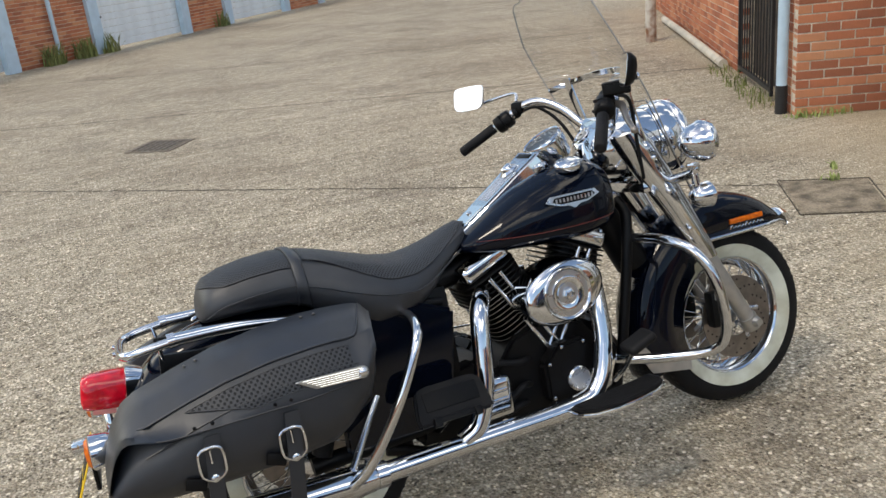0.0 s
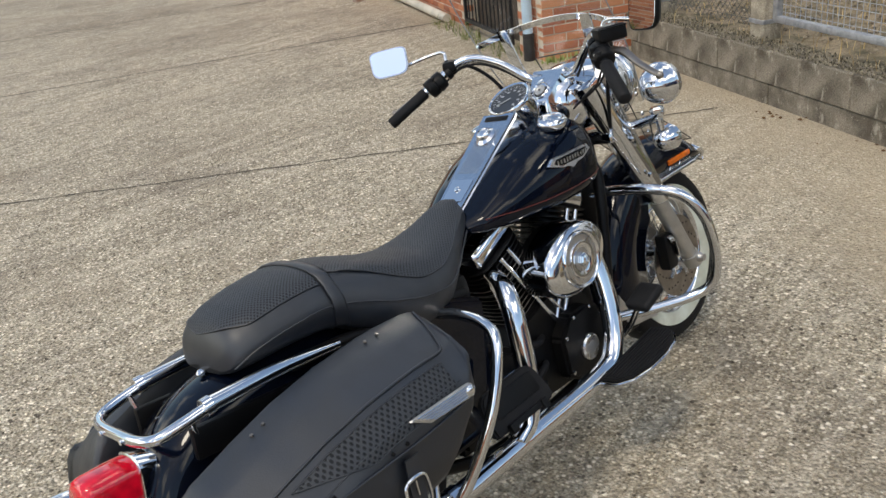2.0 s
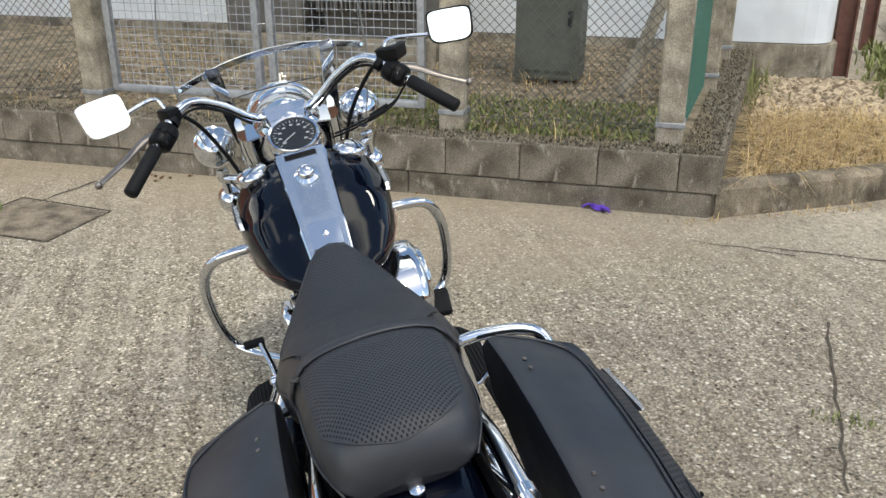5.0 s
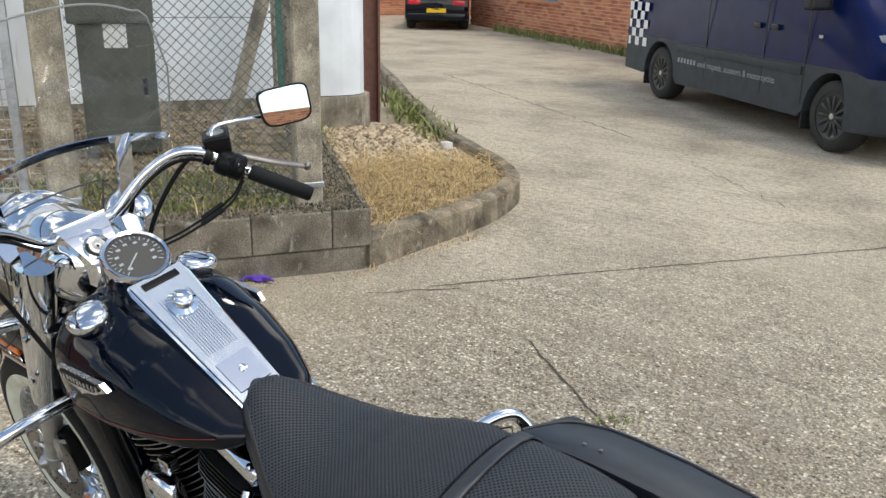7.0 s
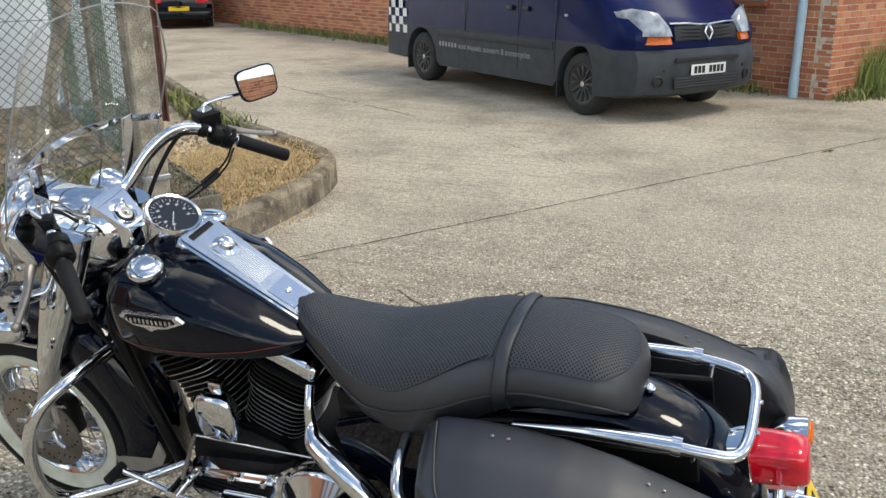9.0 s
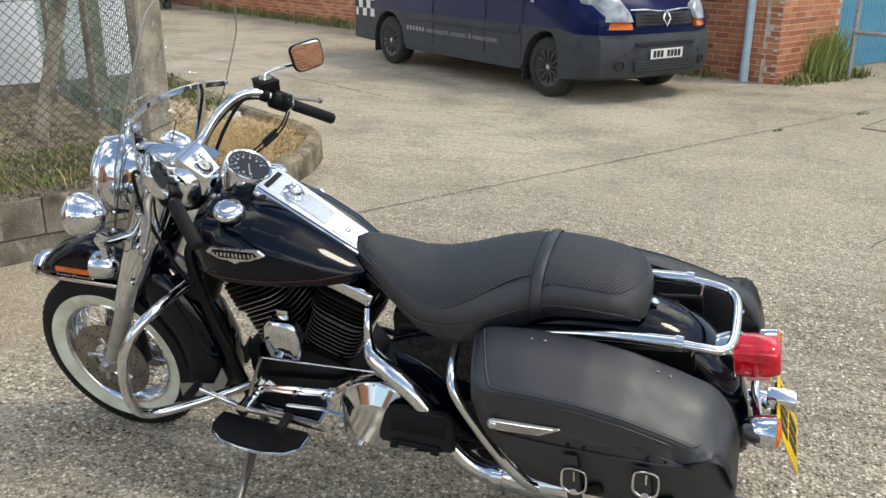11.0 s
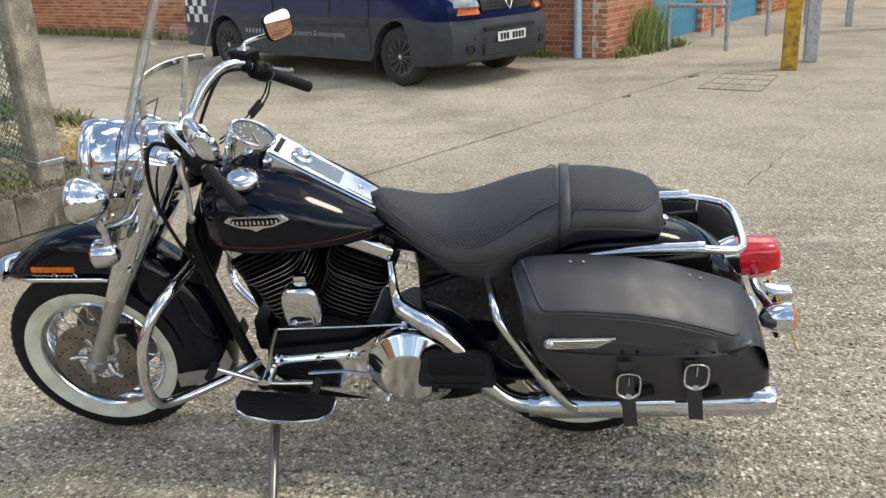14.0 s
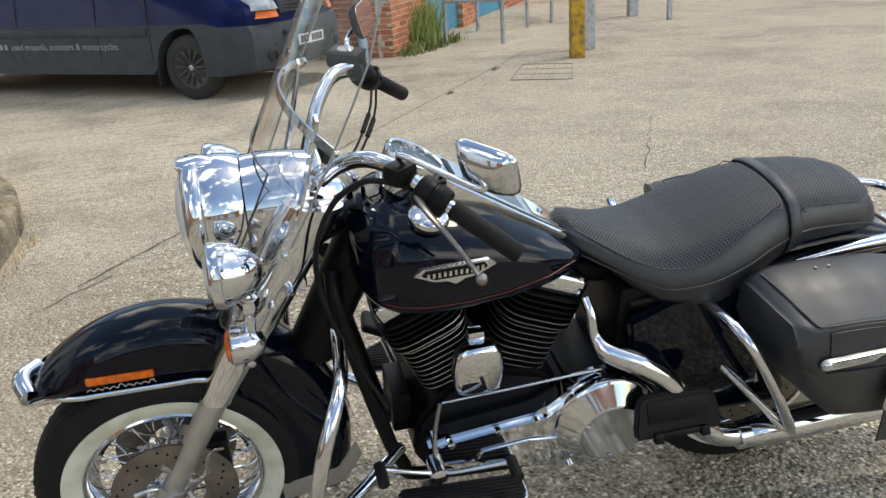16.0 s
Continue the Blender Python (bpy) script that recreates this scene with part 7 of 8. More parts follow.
    bp("oil_filter", lathe([(0.036, 0), (0.038, 0.01), (0.038, 0.07), (0.03, 0.085), (0.002, 0.087)], along((1, 0, -0.1), (0.985, -0.03, 0.36)), 24), M_SATIN)
    for y in (-0.1, 0.1):
        bp("frame_tube", tube([(1.16, y * 0.5, 0.86), (1.155, y, 0.78), (1.08, y * 1.1, 0.46), (1.03, y * 1.1, 0.30), (0.95, y * 1.1, 0.235), (0.45, y * 1.2, 0.225), (0.2, y * 1.2, 0.30)], 0.0185, 12), M_SATIN, "black frame tube")
    bp("backbone", tube([(1.12, 0, 0.93), (0.8, 0, 0.83), (0.5, 0, 0.74), (0.2, 0, 0.72)], 0.04, 12), M_SATIN)
    bp("battery_box", box((0.30, 0.27, 0.30), (0.33, 0, 0.60), 0.03), M_SATIN, "black battery box")
    for s in (1, -1):
        bp("side_cover", prism([(0.07, 0.34), (0.09, 0.74), (0.36, 0.725), (0.47, 0.68), (0.45, 0.56), (0.40, 0.345)], 0.03, Matrix.Translation((0, s * 0.165 + 0.015, 0)) @ Matrix.Rotation(radians(90), 4, "X"), 0.01), M_GLOSS, "gloss black side cover", crisp=40)
        bp("swing_arm", tube([(0.35, s * 0.13, 0.34), (-0.03, s * 0.13, 0.325)], 0.028, 8, curve=False), M_SATIN)
        bp("seat_rail", tube([(0.45, s * 0.13, 0.70), (0.2, s * 0.15, 0.735), (0.05, s * 0.14, 0.76), (-0.1, s * 0.13, 0.77)], 0.016, 10), M_SATIN)
        bp("rear_shock", tube([(0.12, s * 0.15, 0.66), (0.0, s * 0.15, 0.36)], 0.03, 14, curve=False), M_SATIN)
    bp("shift_rod", tube([(0.93, 0.15, 0.505), (0.70, 0.155, 0.52), (0.52, 0.16, 0.535)], 0.004, 8, curve=False), M_CHROME)
    for k, (p, q) in enumerate((((0.70, -0.12, 0.36), (0.62, -0.14, 0.34)), ((0.69, -0.11, 0.30), (0.60, -0.13, 0.29)), ((0.71, -0.12, 0.44), (0.60, -0.13, 0.46)))):
        bp("oil_line", tube([p, ((p[0] + q[0]) / 2, p[1] - 0.03, p[2] + 0.01), q], 0.011, 10), M_RUBBER)


engine()


def exhaust():
    r = bp("right_exhaust", tube([(0.965, -0.08, 0.70), (0.965, -0.135, 0.665), (0.950, -0.180, 0.58), (0.930, -0.212, 0.45), (0.878, -0.235, 0.335), (0.78, -0.24, 0.292), (0.45, -0.24, 0.288), (0.10, -0.245, 0.288)], 0.030, 18, 8), M_CHROME, "chrome right exhaust")
    part("rear_header", tube([(0.60, -0.10, 0.68), (0.55, -0.18, 0.66), (0.525, -0.215, 0.60), (0.50, -0.235, 0.45), (0.46, -0.24, 0.34), (0.40, -0.24, 0.30)], 0.030, 16, 8), M_CHROME, r, "chrome rear header pipe")
    l = bp("left_exhaust", tube([(0.560, 0.11, 0.725), (0.552, 0.140, 0.69), (0.545, 0.158, 0.640), (0.520, 0.186, 0.608), (0.445, 0.215, 0.576), (0.365, 0.232, 0.512), (0.285, 0.240, 0.385), (0.20, 0.243, 0.312), (0.08, 0.245, 0.300)], [0.012, 0.012, 0.015, 0.027, 0.030, 0.030, 0.030, 0.030, 0.030], 18, 8), M_CHROME, "chrome left crossover exhaust")
    for s, par in ((-1, r), (1, l)):
        cut = 0.045 if s > 0 else 0.0
        m = along((-1, 0, 0.05 if s > 0 else 0.035), (0.14, s * 0.245, 0.300 if s > 0 else 0.287))
        part("muffler", lathe([(0.028, 0), (0.040, 0.03), (0.046, 0.08), (0.047, 0.60 - cut), (0.047, 0.66 - cut), (0.0485, 0.668 - cut), (0.049, 0.715 - cut), (0.046, 0.738 - cut), (0.040, 0.747 - cut), (0.034, 0.742 - cut), (0.034, 0.68 - cut)], m, 36), M_CHROME, par, "long chrome muffler")
        part("clamp", lathe([(0.038, -0.012), (0.038, 0.02), (0.034, 0.02)], m, 28), M_CHROME, par)


exhaust()


def guards():
    for s in (1, -1):
        back, wide, up = (-0.028, 0.0, 0.0) if s > 0 else (0.015, 0.034, 0.012)
        bp("engine_guard", tube([flip(p, s) for p in ((1.165, 0.03, 0.722), (1.168, 0.16, 0.732), (1.182, 0.28, 0.728), (1.212, 0.355, 0.695), (1.242, 0.392, 0.62), (1.262, 0.398, 0.52), (1.270, 0.385, 0.43), (1.262, 0.355, 0.375), (1.22, 0.30, 0.350), (1.12, 0.20, 0.342), (1.03, 0.11, 0.345))], 0.0165, 16, 7), M_CHROME, "chrome engine guard bar")
        bp("saddlebag_guard", tube([flip(p, s) + Vector((back, -0.015 + s * wide * min(1, (p[1] - 0.14) / 0.15, (p[2] - 0.30) / 0.25), up * (p[2] > 0.6))) for p in ((0.30, 0.14, 0.690), (0.290, 0.22, 0.703), (0.272, 0.305, 0.695), (0.248, 0.350, 0.658), (0.185, 0.358, 0.555), (0.12, 0.345, 0.44), (0.065, 0.318, 0.35), (0.03, 0.275, 0.30))], 0.014, 14, 7), M_CHROME, "chrome saddlebag guard")
        bp("lower_guard", tube([flip(p, s) for p in ((0.20, 0.16, 0.50), (0.12, 0.23, 0.42), (0.05, 0.29, 0.345))], 0.011, 10, 5), M_CHROME)
        # floorboard
        m = Matrix.Translation((0.905, 0.235 if s > 0 else -0.252, 0.315 if s > 0 else 0.303)) @ Matrix.Rotation(radians(-4), 4, "Y") @ Matrix.Rotation(radians(s * 3), 4, "X")
        half = [(-0.158, 0.0), (0.158, 0.0), (0.163, 0.05), (0.145, 0.09), (0.10, 0.118), (0.03, 0.13), (-0.05, 0.128), (-0.12, 0.108), (-0.155, 0.07)]
        fb = bp("floorboard", prism([(x, s * y) for x, y in half][::s], 0.014, m @ Matrix.Translation((0, 0, -0.016)), 0.004), M_CHROME, "chrome-edged rider floorboard", crisp=40)
        part("rubber_mat", prism([(x * 0.955, s * (0.004 + y * 0.94)) for x, y in half][::s], 0.010, m @ Matrix.Translation((0, 0, -0.001)), 0.003), M_RUBBER, fb, "ribbed black rubber mat")
        for k in range(9):
            y = 0.018 + k * 0.0115
            L = 0.14 if y < 0.08 else 0.14 - (y - 0.08) * 1.6
            q = box((2 * L, 0.005, 0.004), (0, s * y, 0.0105), 0.001, 1)
            bmesh.ops.transform(q, matrix=m, verts=q.verts)
            part("mat_rib", q, M_RUBBER, fb, smooth=False)
        # folded passenger board
        m = Matrix.Translation((0.362, s * 0.290 - 0.015, 0.455)) @ Matrix.Rotation(radians(90 + s * 28), 4, "X")
        shape = [(-0.112, -0.052), (0.112, -0.052), (0.116, -0.03), (0.104, 0.035), (0.092, 0.052), (0.07, 0.058), (-0.07, 0.058), (-0.092, 0.052), (-0.104, 0.035), (-0.116, -0.03)]
        pp = bp("passenger_board", prism(shape, 0.026, m @ Matrix.Translation((0, 0, -0.013)), 0.006), M_RUBBER, "folded black passenger footboard", crisp=40)
        for bx_, sz in (((0, 0.012, -s * 0.013), (0.165, 0.055, 0.005)), ((0, -0.046, -s * 0.016), (0.12, 0.016, 0.014)), ((-0.062, -0.05, -s * 0.018), (0.022, 0.026, 0.020)), ((0.062, -0.05, -s * 0.018), (0.022, 0.026, 0.020))):
            q = box(sz, bx_, 0.003)
            bmesh.ops.transform(q, matrix=m, verts=q.verts)
            part("board_detail", q, M_SATIN, pp)
        bp("board_bracket", tube([(0.36, s * 0.15, 0.33), (0.365, s * 0.25, 0.40)], 0.02, 10, curve=False), M_CHROME)
    sh = bp("heel_toe_shifter", tube([(0.80, 0.275, 0.395), (0.93, 0.255, 0.375), (1.0, 0.25, 0.385), (1.105, 0.272, 0.445)], 0.011, 10, 4, flat=0.8), M_CHROME, "chrome heel-toe gear lever")
    part("toe_peg", tube([(1.108, 0.260, 0.448), (1.108, 0.322, 0.448)], 0.014, 12, curve=False), M_RUBBER, sh, "black rubber toe peg")
    part("heel_peg", tube([(0.79, 0.27, 0.40), (0.79, 0.335, 0.40)], 0.014, 12, curve=False), M_RUBBER, sh, "black rubber heel peg")
    part("pivot", lathe([(0.022, -0.03), (0.022, 0.03), (0.012, 0.036)], along((0, 1, 0), (0.965, 0.235, 0.375)), 16), M_CHROME, sh)
    part("link_rod", tube([(0.965, 0.225, 0.375), (0.955, 0.18, 0.44), (0.935, 0.15, 0.505)], 0.006, 8), M_STEEL, sh)
    br = bp("brake_pedal", tube([(0.96, -0.20, 0.315), (0.985, -0.235, 0.36), (1.005, -0.268, 0.425)], 0.012, 10, flat=0.7), M_CHROME, "chrome brake pedal")
    pd = box((0.10, 0.085, 0.030), (0, 0, 0), 0.014, 3)
    bmesh.ops.transform(pd, matrix=pose(1.012, -0.285, 0.445, 0, -24, -8), verts=pd.verts)
    part("pedal_pad", pd, M_RUBBER, br, "black rubber brake pad")
    ks = bp("side_stand", tube([(0.97, 0.15, 0.24), (0.955, 0.27, 0.21), (0.93, 0.42, 0.155), (0.915, 0.505, 0.122)], [0.018, 0.016, 0.015, 0.013], 12), M_STEEL, "extended dull steel side stand")
    part("stand_foot", tube([(0.99, 0.50, 0.128), (0.93, 0.505, 0.116), (0.885, 0.53, 0.120)], 0.018, 10, flat=0.45), M_STEEL, ks, "worn steel foot")
    part("stand_spring", tube([(0.99, 0.17, 0.25), (0.96, 0.22, 0.235)], 0.009, 10, curve=False), M_STEEL, ks)


guards()


# ---- parked vehicles ----
M_NAVY = mat("navy_van_paint", (0.006, 0.013, 0.070), 0.16, coat=0.0, spec=0.14, vary=0.25, scale=3, rvar=0.08)
M_CLAD = mat("grey_van_plastic", (0.050, 0.058, 0.067), 0.55, spec=0.25, vary=0.25, scale=6, bump=0.05, bscale=300)
M_TYRE = mat("van_tyre", (0.03, 0.029, 0.028), 0.8, vary=0.3, scale=10, bump=0.1)
M_CAP = mat("dark_wheel_cap", (0.03, 0.03, 0.031), 0.45, vary=0.2, scale=14)
M_LAMP = mat("clear_lamp_glass", (0.40, 0.43, 0.46), 0.12, coat=1.0, vary=0.4, scale=9, color2=(0.16, 0.18, 0.20))
M_PLATEW = mat("white_plate", (0.72, 0.73, 0.72), 0.4)
M_GREYLET = mat("pale_lettering", (0.30, 0.31, 0.33), 0.6)


def road_wheel(parent, x, y, r, w, s, cap=M_CAP, spokes=12):
    m = along((0, s, 0), (x, y, r))
    t = part("wheel", lathe([(r - 0.11, -w), (r - 0.03, -w), (r, -w * 0.7), (r, 0.0), (r - 0.03, 0.03), (r - 0.11, 0.03)], m, 48, close=True), M_TYRE, parent, "black road tyre")
    part("rim", lathe([(r - 0.105, -0.06), (r - 0.105, 0.018), (r - 0.14, 0.022), (r - 0.16, 0.006), (0.06, -0.002), (0.05, 0.014), (0.02, 0.018)], m, 40), cap, t, "dark plastic wheel cap")
    me = None
    for k in range(spokes):
        q = m @ Matrix.Rotation(2 * math.pi * k / spokes, 4, "Z")
        if me is None:
            b = part("cap_spoke", box((r - 0.19, 0.035, 0.014), ((r - 0.19) / 2 + 0.05, 0, 0.012), 0.005, 1), cap, t)
            me = b.data
        else:
            b = linked("cap_spoke", me, None, t)
        b.matrix_local = q
    part("hub_badge", lathe([(0.032, 0.012), (0.028, 0.022), (0.01, 0.024)], m, 16), M_FORK, t)
    return t


def lettering(text, size, m, material, parent):
    """Raised letters in the built-in font, as a mesh."""
    cu = bpy.data.curves.new("lettering", "FONT")
    cu.body, cu.size, cu.extrude, cu.align_x = text, size, 0.0006, "LEFT"
    tmp = bpy.data.objects.new("lettering_curve", cu)
    scene.collection.objects.link(tmp)
    me = bpy.data.meshes.new_from_object(tmp.evaluated_get(bpy.context.evaluated_depsgraph_get()))
    bpy.data.objects.remove(tmp)
    bpy.data.curves.remove(cu)
    me.materials.clear()
    ob = linked("lettering", me, material, parent)
    ob.matrix_local = m
    return tagged(ob, kind="stuff")


def van():
    v = new("van")
    v.matrix_world = pose(1.33, -8.51, 0, 0, 0, 144)
    tagged(v, "parked dark navy panel van with grey lower cladding and dark wheels", "van")
    WB, R = -3.578, 0.345

    def arch(cx, n=12, r=0.42):
        return [(cx + r * math.cos(a), R + r * math.sin(a)) for a in [math.pi * k / n for k in range(n + 1)]]
    ys = (-0.985, -0.965, -0.88, -0.62, -0.3, 0, 0.3, 0.62, 0.88, 0.965, 0.985)
    pull = (0.42, 0.30, 0.14, 0.05, 0.012, 0, 0.012, 0.05, 0.14, 0.30, 0.42)

    def skin(outline, shift, inset=0.0):
        rings = []
        for y, p in zip(ys, pull):
            rings.append([Vector((x - p * max(0, min(1, (x - 0.05) / 0.75)), y * (1 - inset * max(0, (z - 1.0) / 1.4)), z)) for x, z in outline])
        return loft(rings)
    low = [(0.80, 0.26), (0.90, 0.30), (0.935, 0.40), (0.94, 0.60), (0.92, 0.70), (0.88, 0.76), (0.55, 0.80), (WB - 0.6, 0.80), (WB - 1.02, 0.80), (WB - 1.04, 0.32), (WB - 0.5, 0.30)] + arch(WB)[::-1] + [(WB + 0.5, 0.27), (-0.5, 0.27)] + arch(0)[::-1] + [(0.5, 0.25)]
    b = part("lower_body", skin(low, 0), M_CLAD, v, "scuffed dark grey plastic cladding and bumper")
    sharp(b, 40)
    up = [(0.55, 0.80), (0.87, 0.765), (0.89, 0.84), (0.86, 0.96), (0.80, 1.03), (0.70, 1.10), (0.24, 1.38), (-0.28, 1.95), (-0.56, 2.28), (-0.85, 2.42), (-2.5, 2.47), (WB - 0.9, 2.43), (WB - 1.0, 2.3), (WB - 1.03, 0.80)]
    u = part("upper_body", skin(up, 0, 0.12), M_NAVY, v, "glossy navy blue body shell")
    sharp(u, 40)
    glass = [(0.22, 1.42), (-0.27, 1.955), (-0.50, 2.22), (-0.52, 2.20), (-0.29, 1.935), (0.19, 1.40)]
    part("windscreen", loft([[Vector((x + 0.012 - 0.10 * (y / 0.8) ** 2, y * (1 - 0.1 * (z - 1.4)), z + 0.006)) for x, z in glass] for y in np.linspace(-0.78, 0.78, 9)]), M_GLASSDARK, v, "dark windscreen")
    for s in (1, -1):
        part("cab_window", prism([(-0.05, 1.36), (-0.42, 1.80), (-0.62, 1.98), (-1.12, 1.98), (-1.12, 1.36)], 0.012, Matrix.Translation((0, s * 0.935 + 0.006, 0)) @ Matrix.Rotation(radians(90), 4, "X")), M_GLASSDARK, v, "dark cab window", smooth=False)
        for x, z0, z1 in ((-0.47, 0.40, 1.35), (-1.20, 0.40, 2.1), (-2.40, 0.40, 2.1)):
            part("door_gap", box((0.012, 0.006, z1 - z0), (x, s * 0.987, (z0 + z1) / 2)), M_BLACK, v, smooth=False)
        part("rub_strip", box((WB * -1 - 1.0, 0.02, 0.09), (WB / 2, s * 0.99, 0.73), 0.008), M_CLAD, v)
        part("door_handle", box((0.13, 0.03, 0.06), (-1.05, s * 0.985, 1.12), 0.012), M_BLACK, v, "black door handle")
        part("door_handle", box((0.13, 0.03, 0.06), (-1.38, s * 0.985, 1.12), 0.012), M_BLACK, v, "black door handle")
        part("side_repeater", box((0.06, 0.012, 0.03), (-0.28, s * 0.985, 1.08), 0.006), M_LAMP, v)
        mr = part("door_mirror", box((0.14, 0.24, 0.34), (-0.22, s * 1.12, 1.50), 0.04, 3), M_BLACK, v, "black door mirror")
        for x in (0, WB):
            road_wheel(v, x, s * 0.93, R, 0.215, s)
            part("mud_flap", box((0.02, 0.22, 0.28), (x - 0.44, s * 0.86, 0.29), 0.005), M_BLACK, v)
        # head lamp unit with amber lower part
        for nm, z0, z1, mt, lab in (("head_lamp", 0.905, 1.115, M_LAMP, "clear head lamp"), ("amber_lamp", 0.822, 0.90, M_AMBER, "amber indicator")):
            rr = []
            for y, x in ((0.52, 0.892), (0.62, 0.875), (0.74, 0.812), (0.84, 0.713), (0.93, 0.55)):
                k = 0 if nm == "amber_lamp" else (0.06 if y < 0.6 else 0.0)
                t = (y - 0.5) / 0.465
                top = z1 - k - (0.0 if nm == "amber_lamp" else 0.02 * (1 - t)) + ((0.09 * t ** 0.7 if y < 0.9 else 0.03) if nm == "head_lamp" else 0)
                sl = (0.11 if y < 0.9 else 0.09) if nm == "head_lamp" else 0.03
                rr.append([Vector((x - 0.03, s * (y - 0.01), z0)), Vector((x + 0.012, s * y, z0)), Vector((x + 0.012 - sl * 0.4, s * y, (z0 + top) / 2)), Vector((x + 0.006 - sl, s * y, top)), Vector((x - 0.04 - sl, s * (y - 0.01), top))])
            part(nm, loft(rr), mt, v, lab)
        part("fog_lamp", lathe([(0.06, 0), (0.065, 0.02), (0.05, 0.03), (0.045, 0.012)], along((1, s * 0.35, 0), (0.865, s * 0.66, 0.44)), 24), M_BLACK, v, "blanked fog lamp")
        part("jack_point", lathe([(0.02, 0), (0.02, 0.012)], along((1, s * 0.3, 0), (0.885, s * 0.60, 0.55)), 12), M_BLACK, v)
    for z in (0.87, 0.905, 0.94, 0.975):
        for s in (1, -1):
            part("grille_slat", tube([(0.872 - 0.25 * (z - 0.87), s * 0.46, z), (0.895 - 0.25 * (z - 0.87), s * 0.25, z - 0.006), (0.9 - 0.25 * (z - 0.87), s * 0.10, z - 0.01)], 0.008, 6, 3), M_BLACK, v)
    part("grille_backing", box((0.02, 0.92, 0.15), (0.862, 0, 0.92), 0.004, turn=pose(0, 0, 0, 0, -12, 0)), M_BLACK, v)
    part("chrome_brow", tube([(0.80, -0.48, 1.02), (0.845, -0.25, 1.02), (0.85, 0, 1.0), (0.845, 0.25, 1.02), (0.80, 0.48, 1.02)], 0.014, 8), M_CHROME, v, "chrome grille strip")
    dm = Matrix.Translation((0.905, 0, 0.93)) @ pose(0, 0, 0, 0, -10, 0) @ Matrix.Rotation(radians(90), 4, "Y") @ Matrix.Rotation(radians(90), 4, "Z")
    part("front_emblem", tube([dm @ Vector(p) for p in ((0, 0.085, 0), (0.055, 0, 0), (0, -0.085, 0), (-0.055, 0, 0), (0, 0.085, 0))], 0.014, 6, curve=False), M_CHROME, v, "plain chrome diamond emblem")
    part("air_slot", box((0.02, 0.95, 0.05), (0.928, 0, 0.655), 0.01), M_BLACK, v)
    part("lower_intake", box((0.02, 0.98, 0.13), (0.934, 0, 0.415), 0.01), M_BLACK, v)
    for z in (0.375, 0.405, 0.435, 0.465):
        part("intake_slat", box((0.014, 0.94, 0.012), (0.944, 0, z), 0.004, 1), M_CLAD, v)
    np_ = part("number_plate", box((0.008, 0.52, 0.111), (0.952, 0, 0.545), 0.002, 1), M_PLATEW, v, "white registration plate with plain dark bars", smooth=False)
    for k in range(7):
        part("plate_bar", box((0.002, 0.045, 0.075), (0.957, 0.20 - k * 0.058 - (0.05 if k > 3 else 0), 0.545)), M_INK, np_, smooth=False)
    # checks on the rear quarter and the lettering on the cladding
    me = None
    rnd = random.Random(2)
    for i in range(5):
        for j in range(7):
            if (i + j) % 2 or (i > 1 and j < i - 1 and rnd.random() < 0.8):
                continue
            if me is None:
                c = part("check", box((0.115, 0.003, 0.115), (0, 0, 0)), M_PLATEW, v, "white check", smooth=False)
                me = c.data
            else:
                c = linked("check", me, None, v)
            c.location = (WB - 0.95 + i * 0.118, -0.989, 1.42 - j * 0.118)
            if rnd.random() < 0.15:
                c.scale.x = 0.6
    lettering("used mopeds, scooters & motorcycles", 0.105, Matrix.Translation((-2.55, -0.9995, 0.545)) @ Matrix.Rotation(radians(90), 4, "X"), M_GREYLET, v)
    for k in range(6):
        part("lettering_bar", box((0.045, 0.002, 0.06), (-3.04 + k * 0.08, -0.988, 0.575)), M_GREYLET, v, smooth=False)


van()


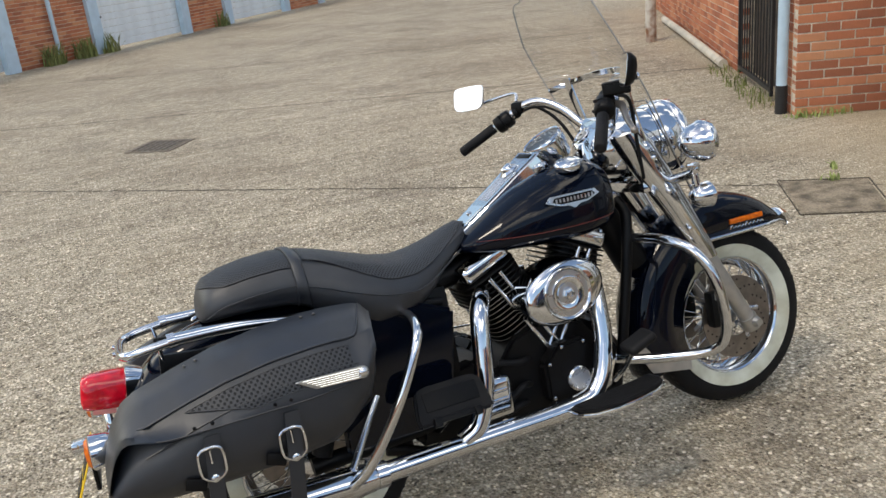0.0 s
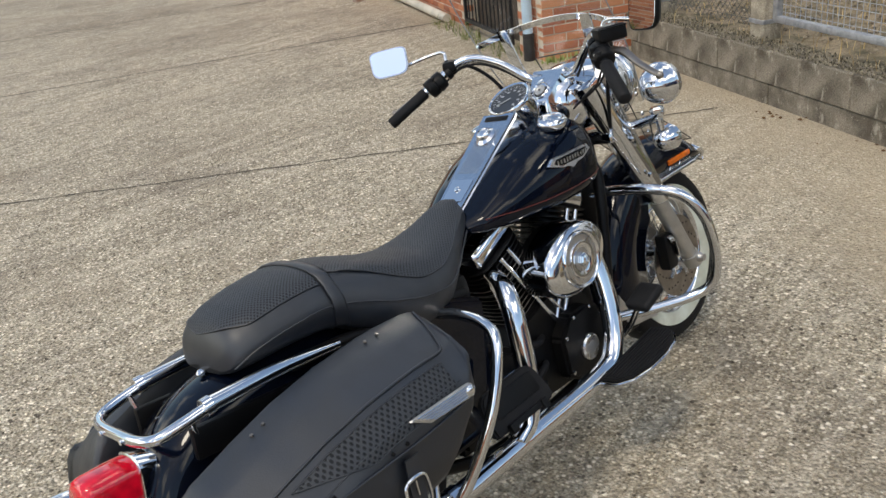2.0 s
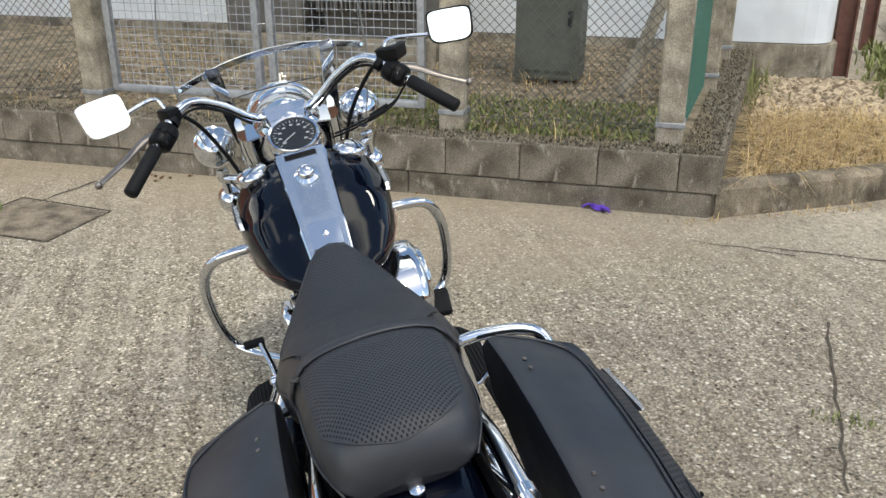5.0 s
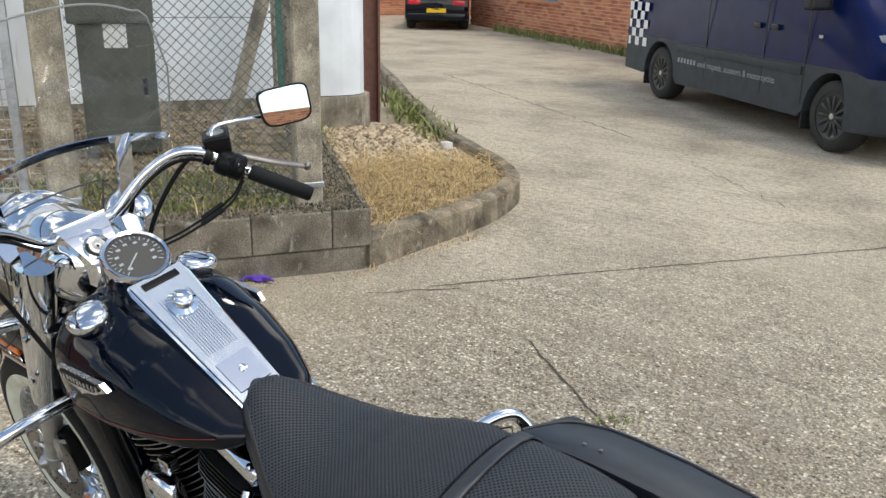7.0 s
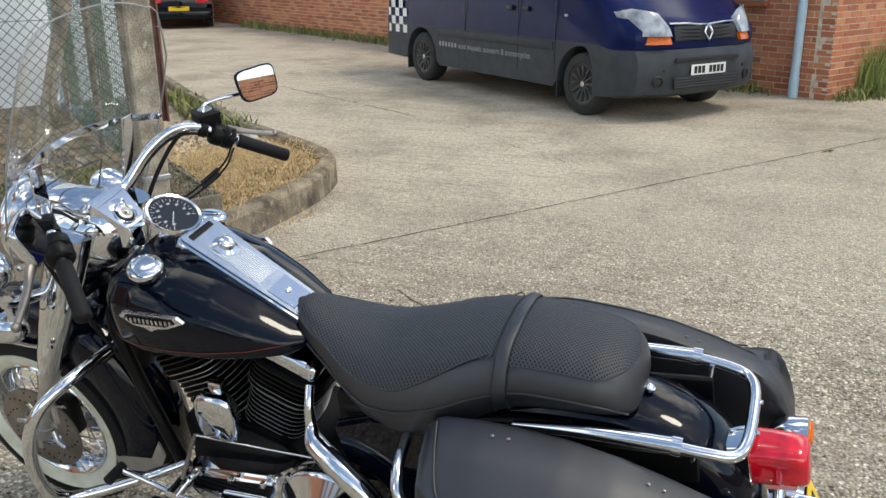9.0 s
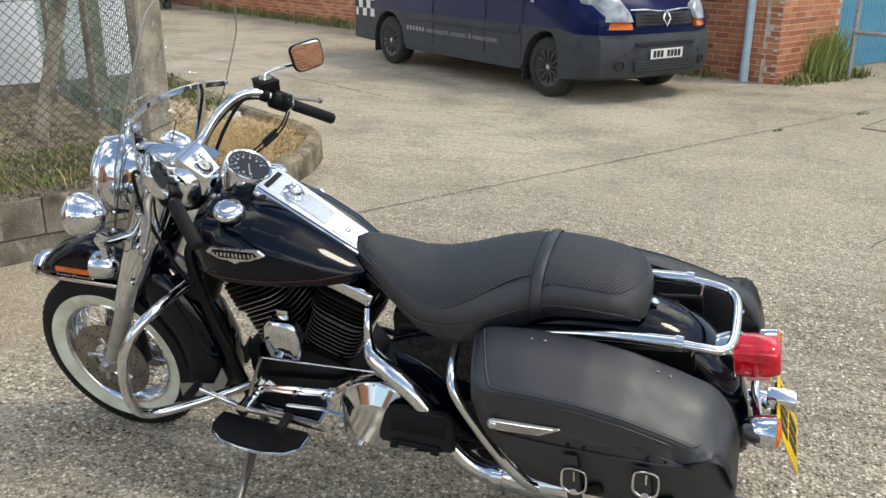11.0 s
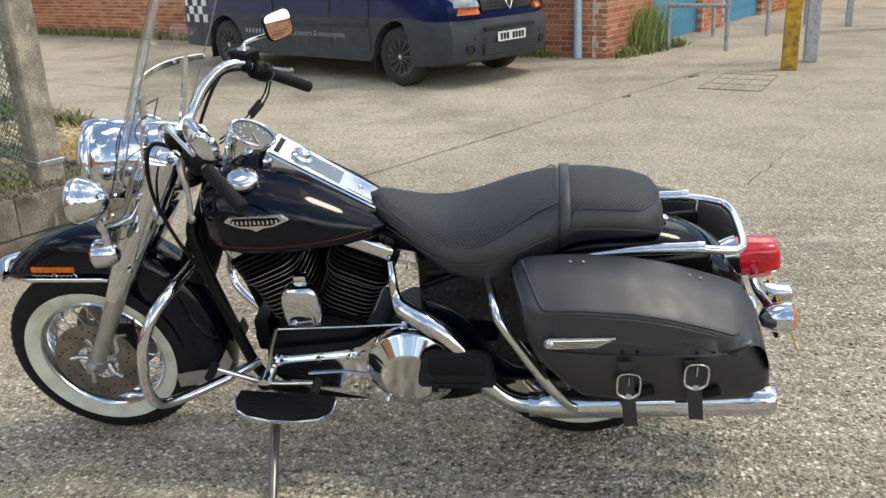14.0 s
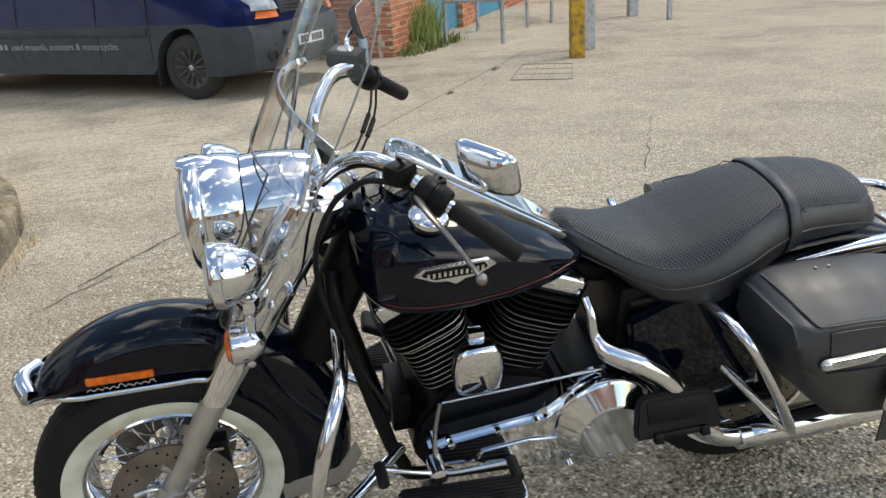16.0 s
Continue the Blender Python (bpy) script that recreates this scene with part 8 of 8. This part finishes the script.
def roadster():
    c = new("roadster_car")
    c.matrix_world = pose(16.3, -18.6, 0, 0, 0, -52)
    tagged(c, "small black two-seat roadster parked at the lane's far end", "car")
    rings = []
    for y, k in ((-0.86, 0.86), (-0.84, 0.95), (-0.6, 1.0), (0, 1.02), (0.6, 1.0), (0.84, 0.95), (0.86, 0.86)):
        rings.append([Vector((x * (1 - (1 - k) * 0.35), y, 0.18 + (z - 0.18) * k)) for x, z in ((-1.95, 0.30), (-2.0, 0.55), (-1.93, 0.82), (-1.6, 0.90), (-0.9, 0.92), (0.2, 0.92), (1.0, 0.85), (1.8, 0.72), (1.98, 0.5), (1.95, 0.25), (1.55, 0.18), (-1.6, 0.2))])
    b = part("body", loft(rings), M_GLOSS, c, "glossy black car body")
    rings = [[Vector((x, y * k, z)) for x, z in ((-0.95, 0.9), (-0.7, 1.14), (-0.3, 1.25), (0.1, 1.25), (0.6, 0.92))] for y, k in ((-0.7, 1), (-0.62, 1), (0.62, 1), (0.7, 1))]
    part("soft_top", loft(rings), M_RUBBER, c, "dark red fabric hood")
    for s in (1, -1):
        for x in (-1.2, 1.2):
            road_wheel(c, x, s * 0.82, 0.31, 0.2, s, M_FORK, 5)
        part("tail_lamp", box((0.03, 0.34, 0.12), (-1.96, s * 0.6, 0.72), 0.02), M_RED, c, "red tail lamp")
    part("number_plate", box((0.02, 0.52, 0.111), (-2.0, 0, 0.52)), M_PLATE, c, "yellow rear plate", smooth=False)
    part("rear_bumper", box((0.1, 1.6, 0.2), (-1.98, 0, 0.35), 0.04), M_GLOSS, c)


roadster()


def sheeted_load():
    bm = bmesh.new()
    bmesh.ops.create_grid(bm, x_segments=40, y_segments=30, size=0.5)
    for v in bm.verts:
        x, y = v.co.x, v.co.y
        e = max(abs(x), abs(y)) * 2
        v.co = Vector((x * 2.6 * (1 + 0.15 * e), y * 1.9 * (1 + 0.15 * e), 1.7 * (1 - max(0, (e - 0.55) / 0.45) ** 1.6) + 0.08 * noise.noise(Vector((x * 14, y * 14, 0))) + 0.02))
    s = part("sheeted_load", bm, mat("grey_tarpaulin", (0.12, 0.14, 0.15), 0.55, vary=0.4, scale=4, bump=0.3, bscale=14), None, "load covered by a grey tarpaulin")
    s.matrix_world = pose(15.9, -21.9, 0, 0, 0, -40)
    tagged(s, category="tarpaulin")
    w = new("white_van")
    w.matrix_world = pose(18.6, -15.6, 0, 0, 0, -50)
    tagged(w, "white van standing at the far end", "van")
    part("body", box((4.4, 1.8, 1.7), (0, 0, 1.15), 0.15, 4), M_PLATEW, w, "plain white van body")
    for s_ in (1, -1):
        for x in (-1.4, 1.4):
            road_wheel(w, x, s_ * 0.86, 0.32, 0.2, s_, M_CAP, 8)


sheeted_load()
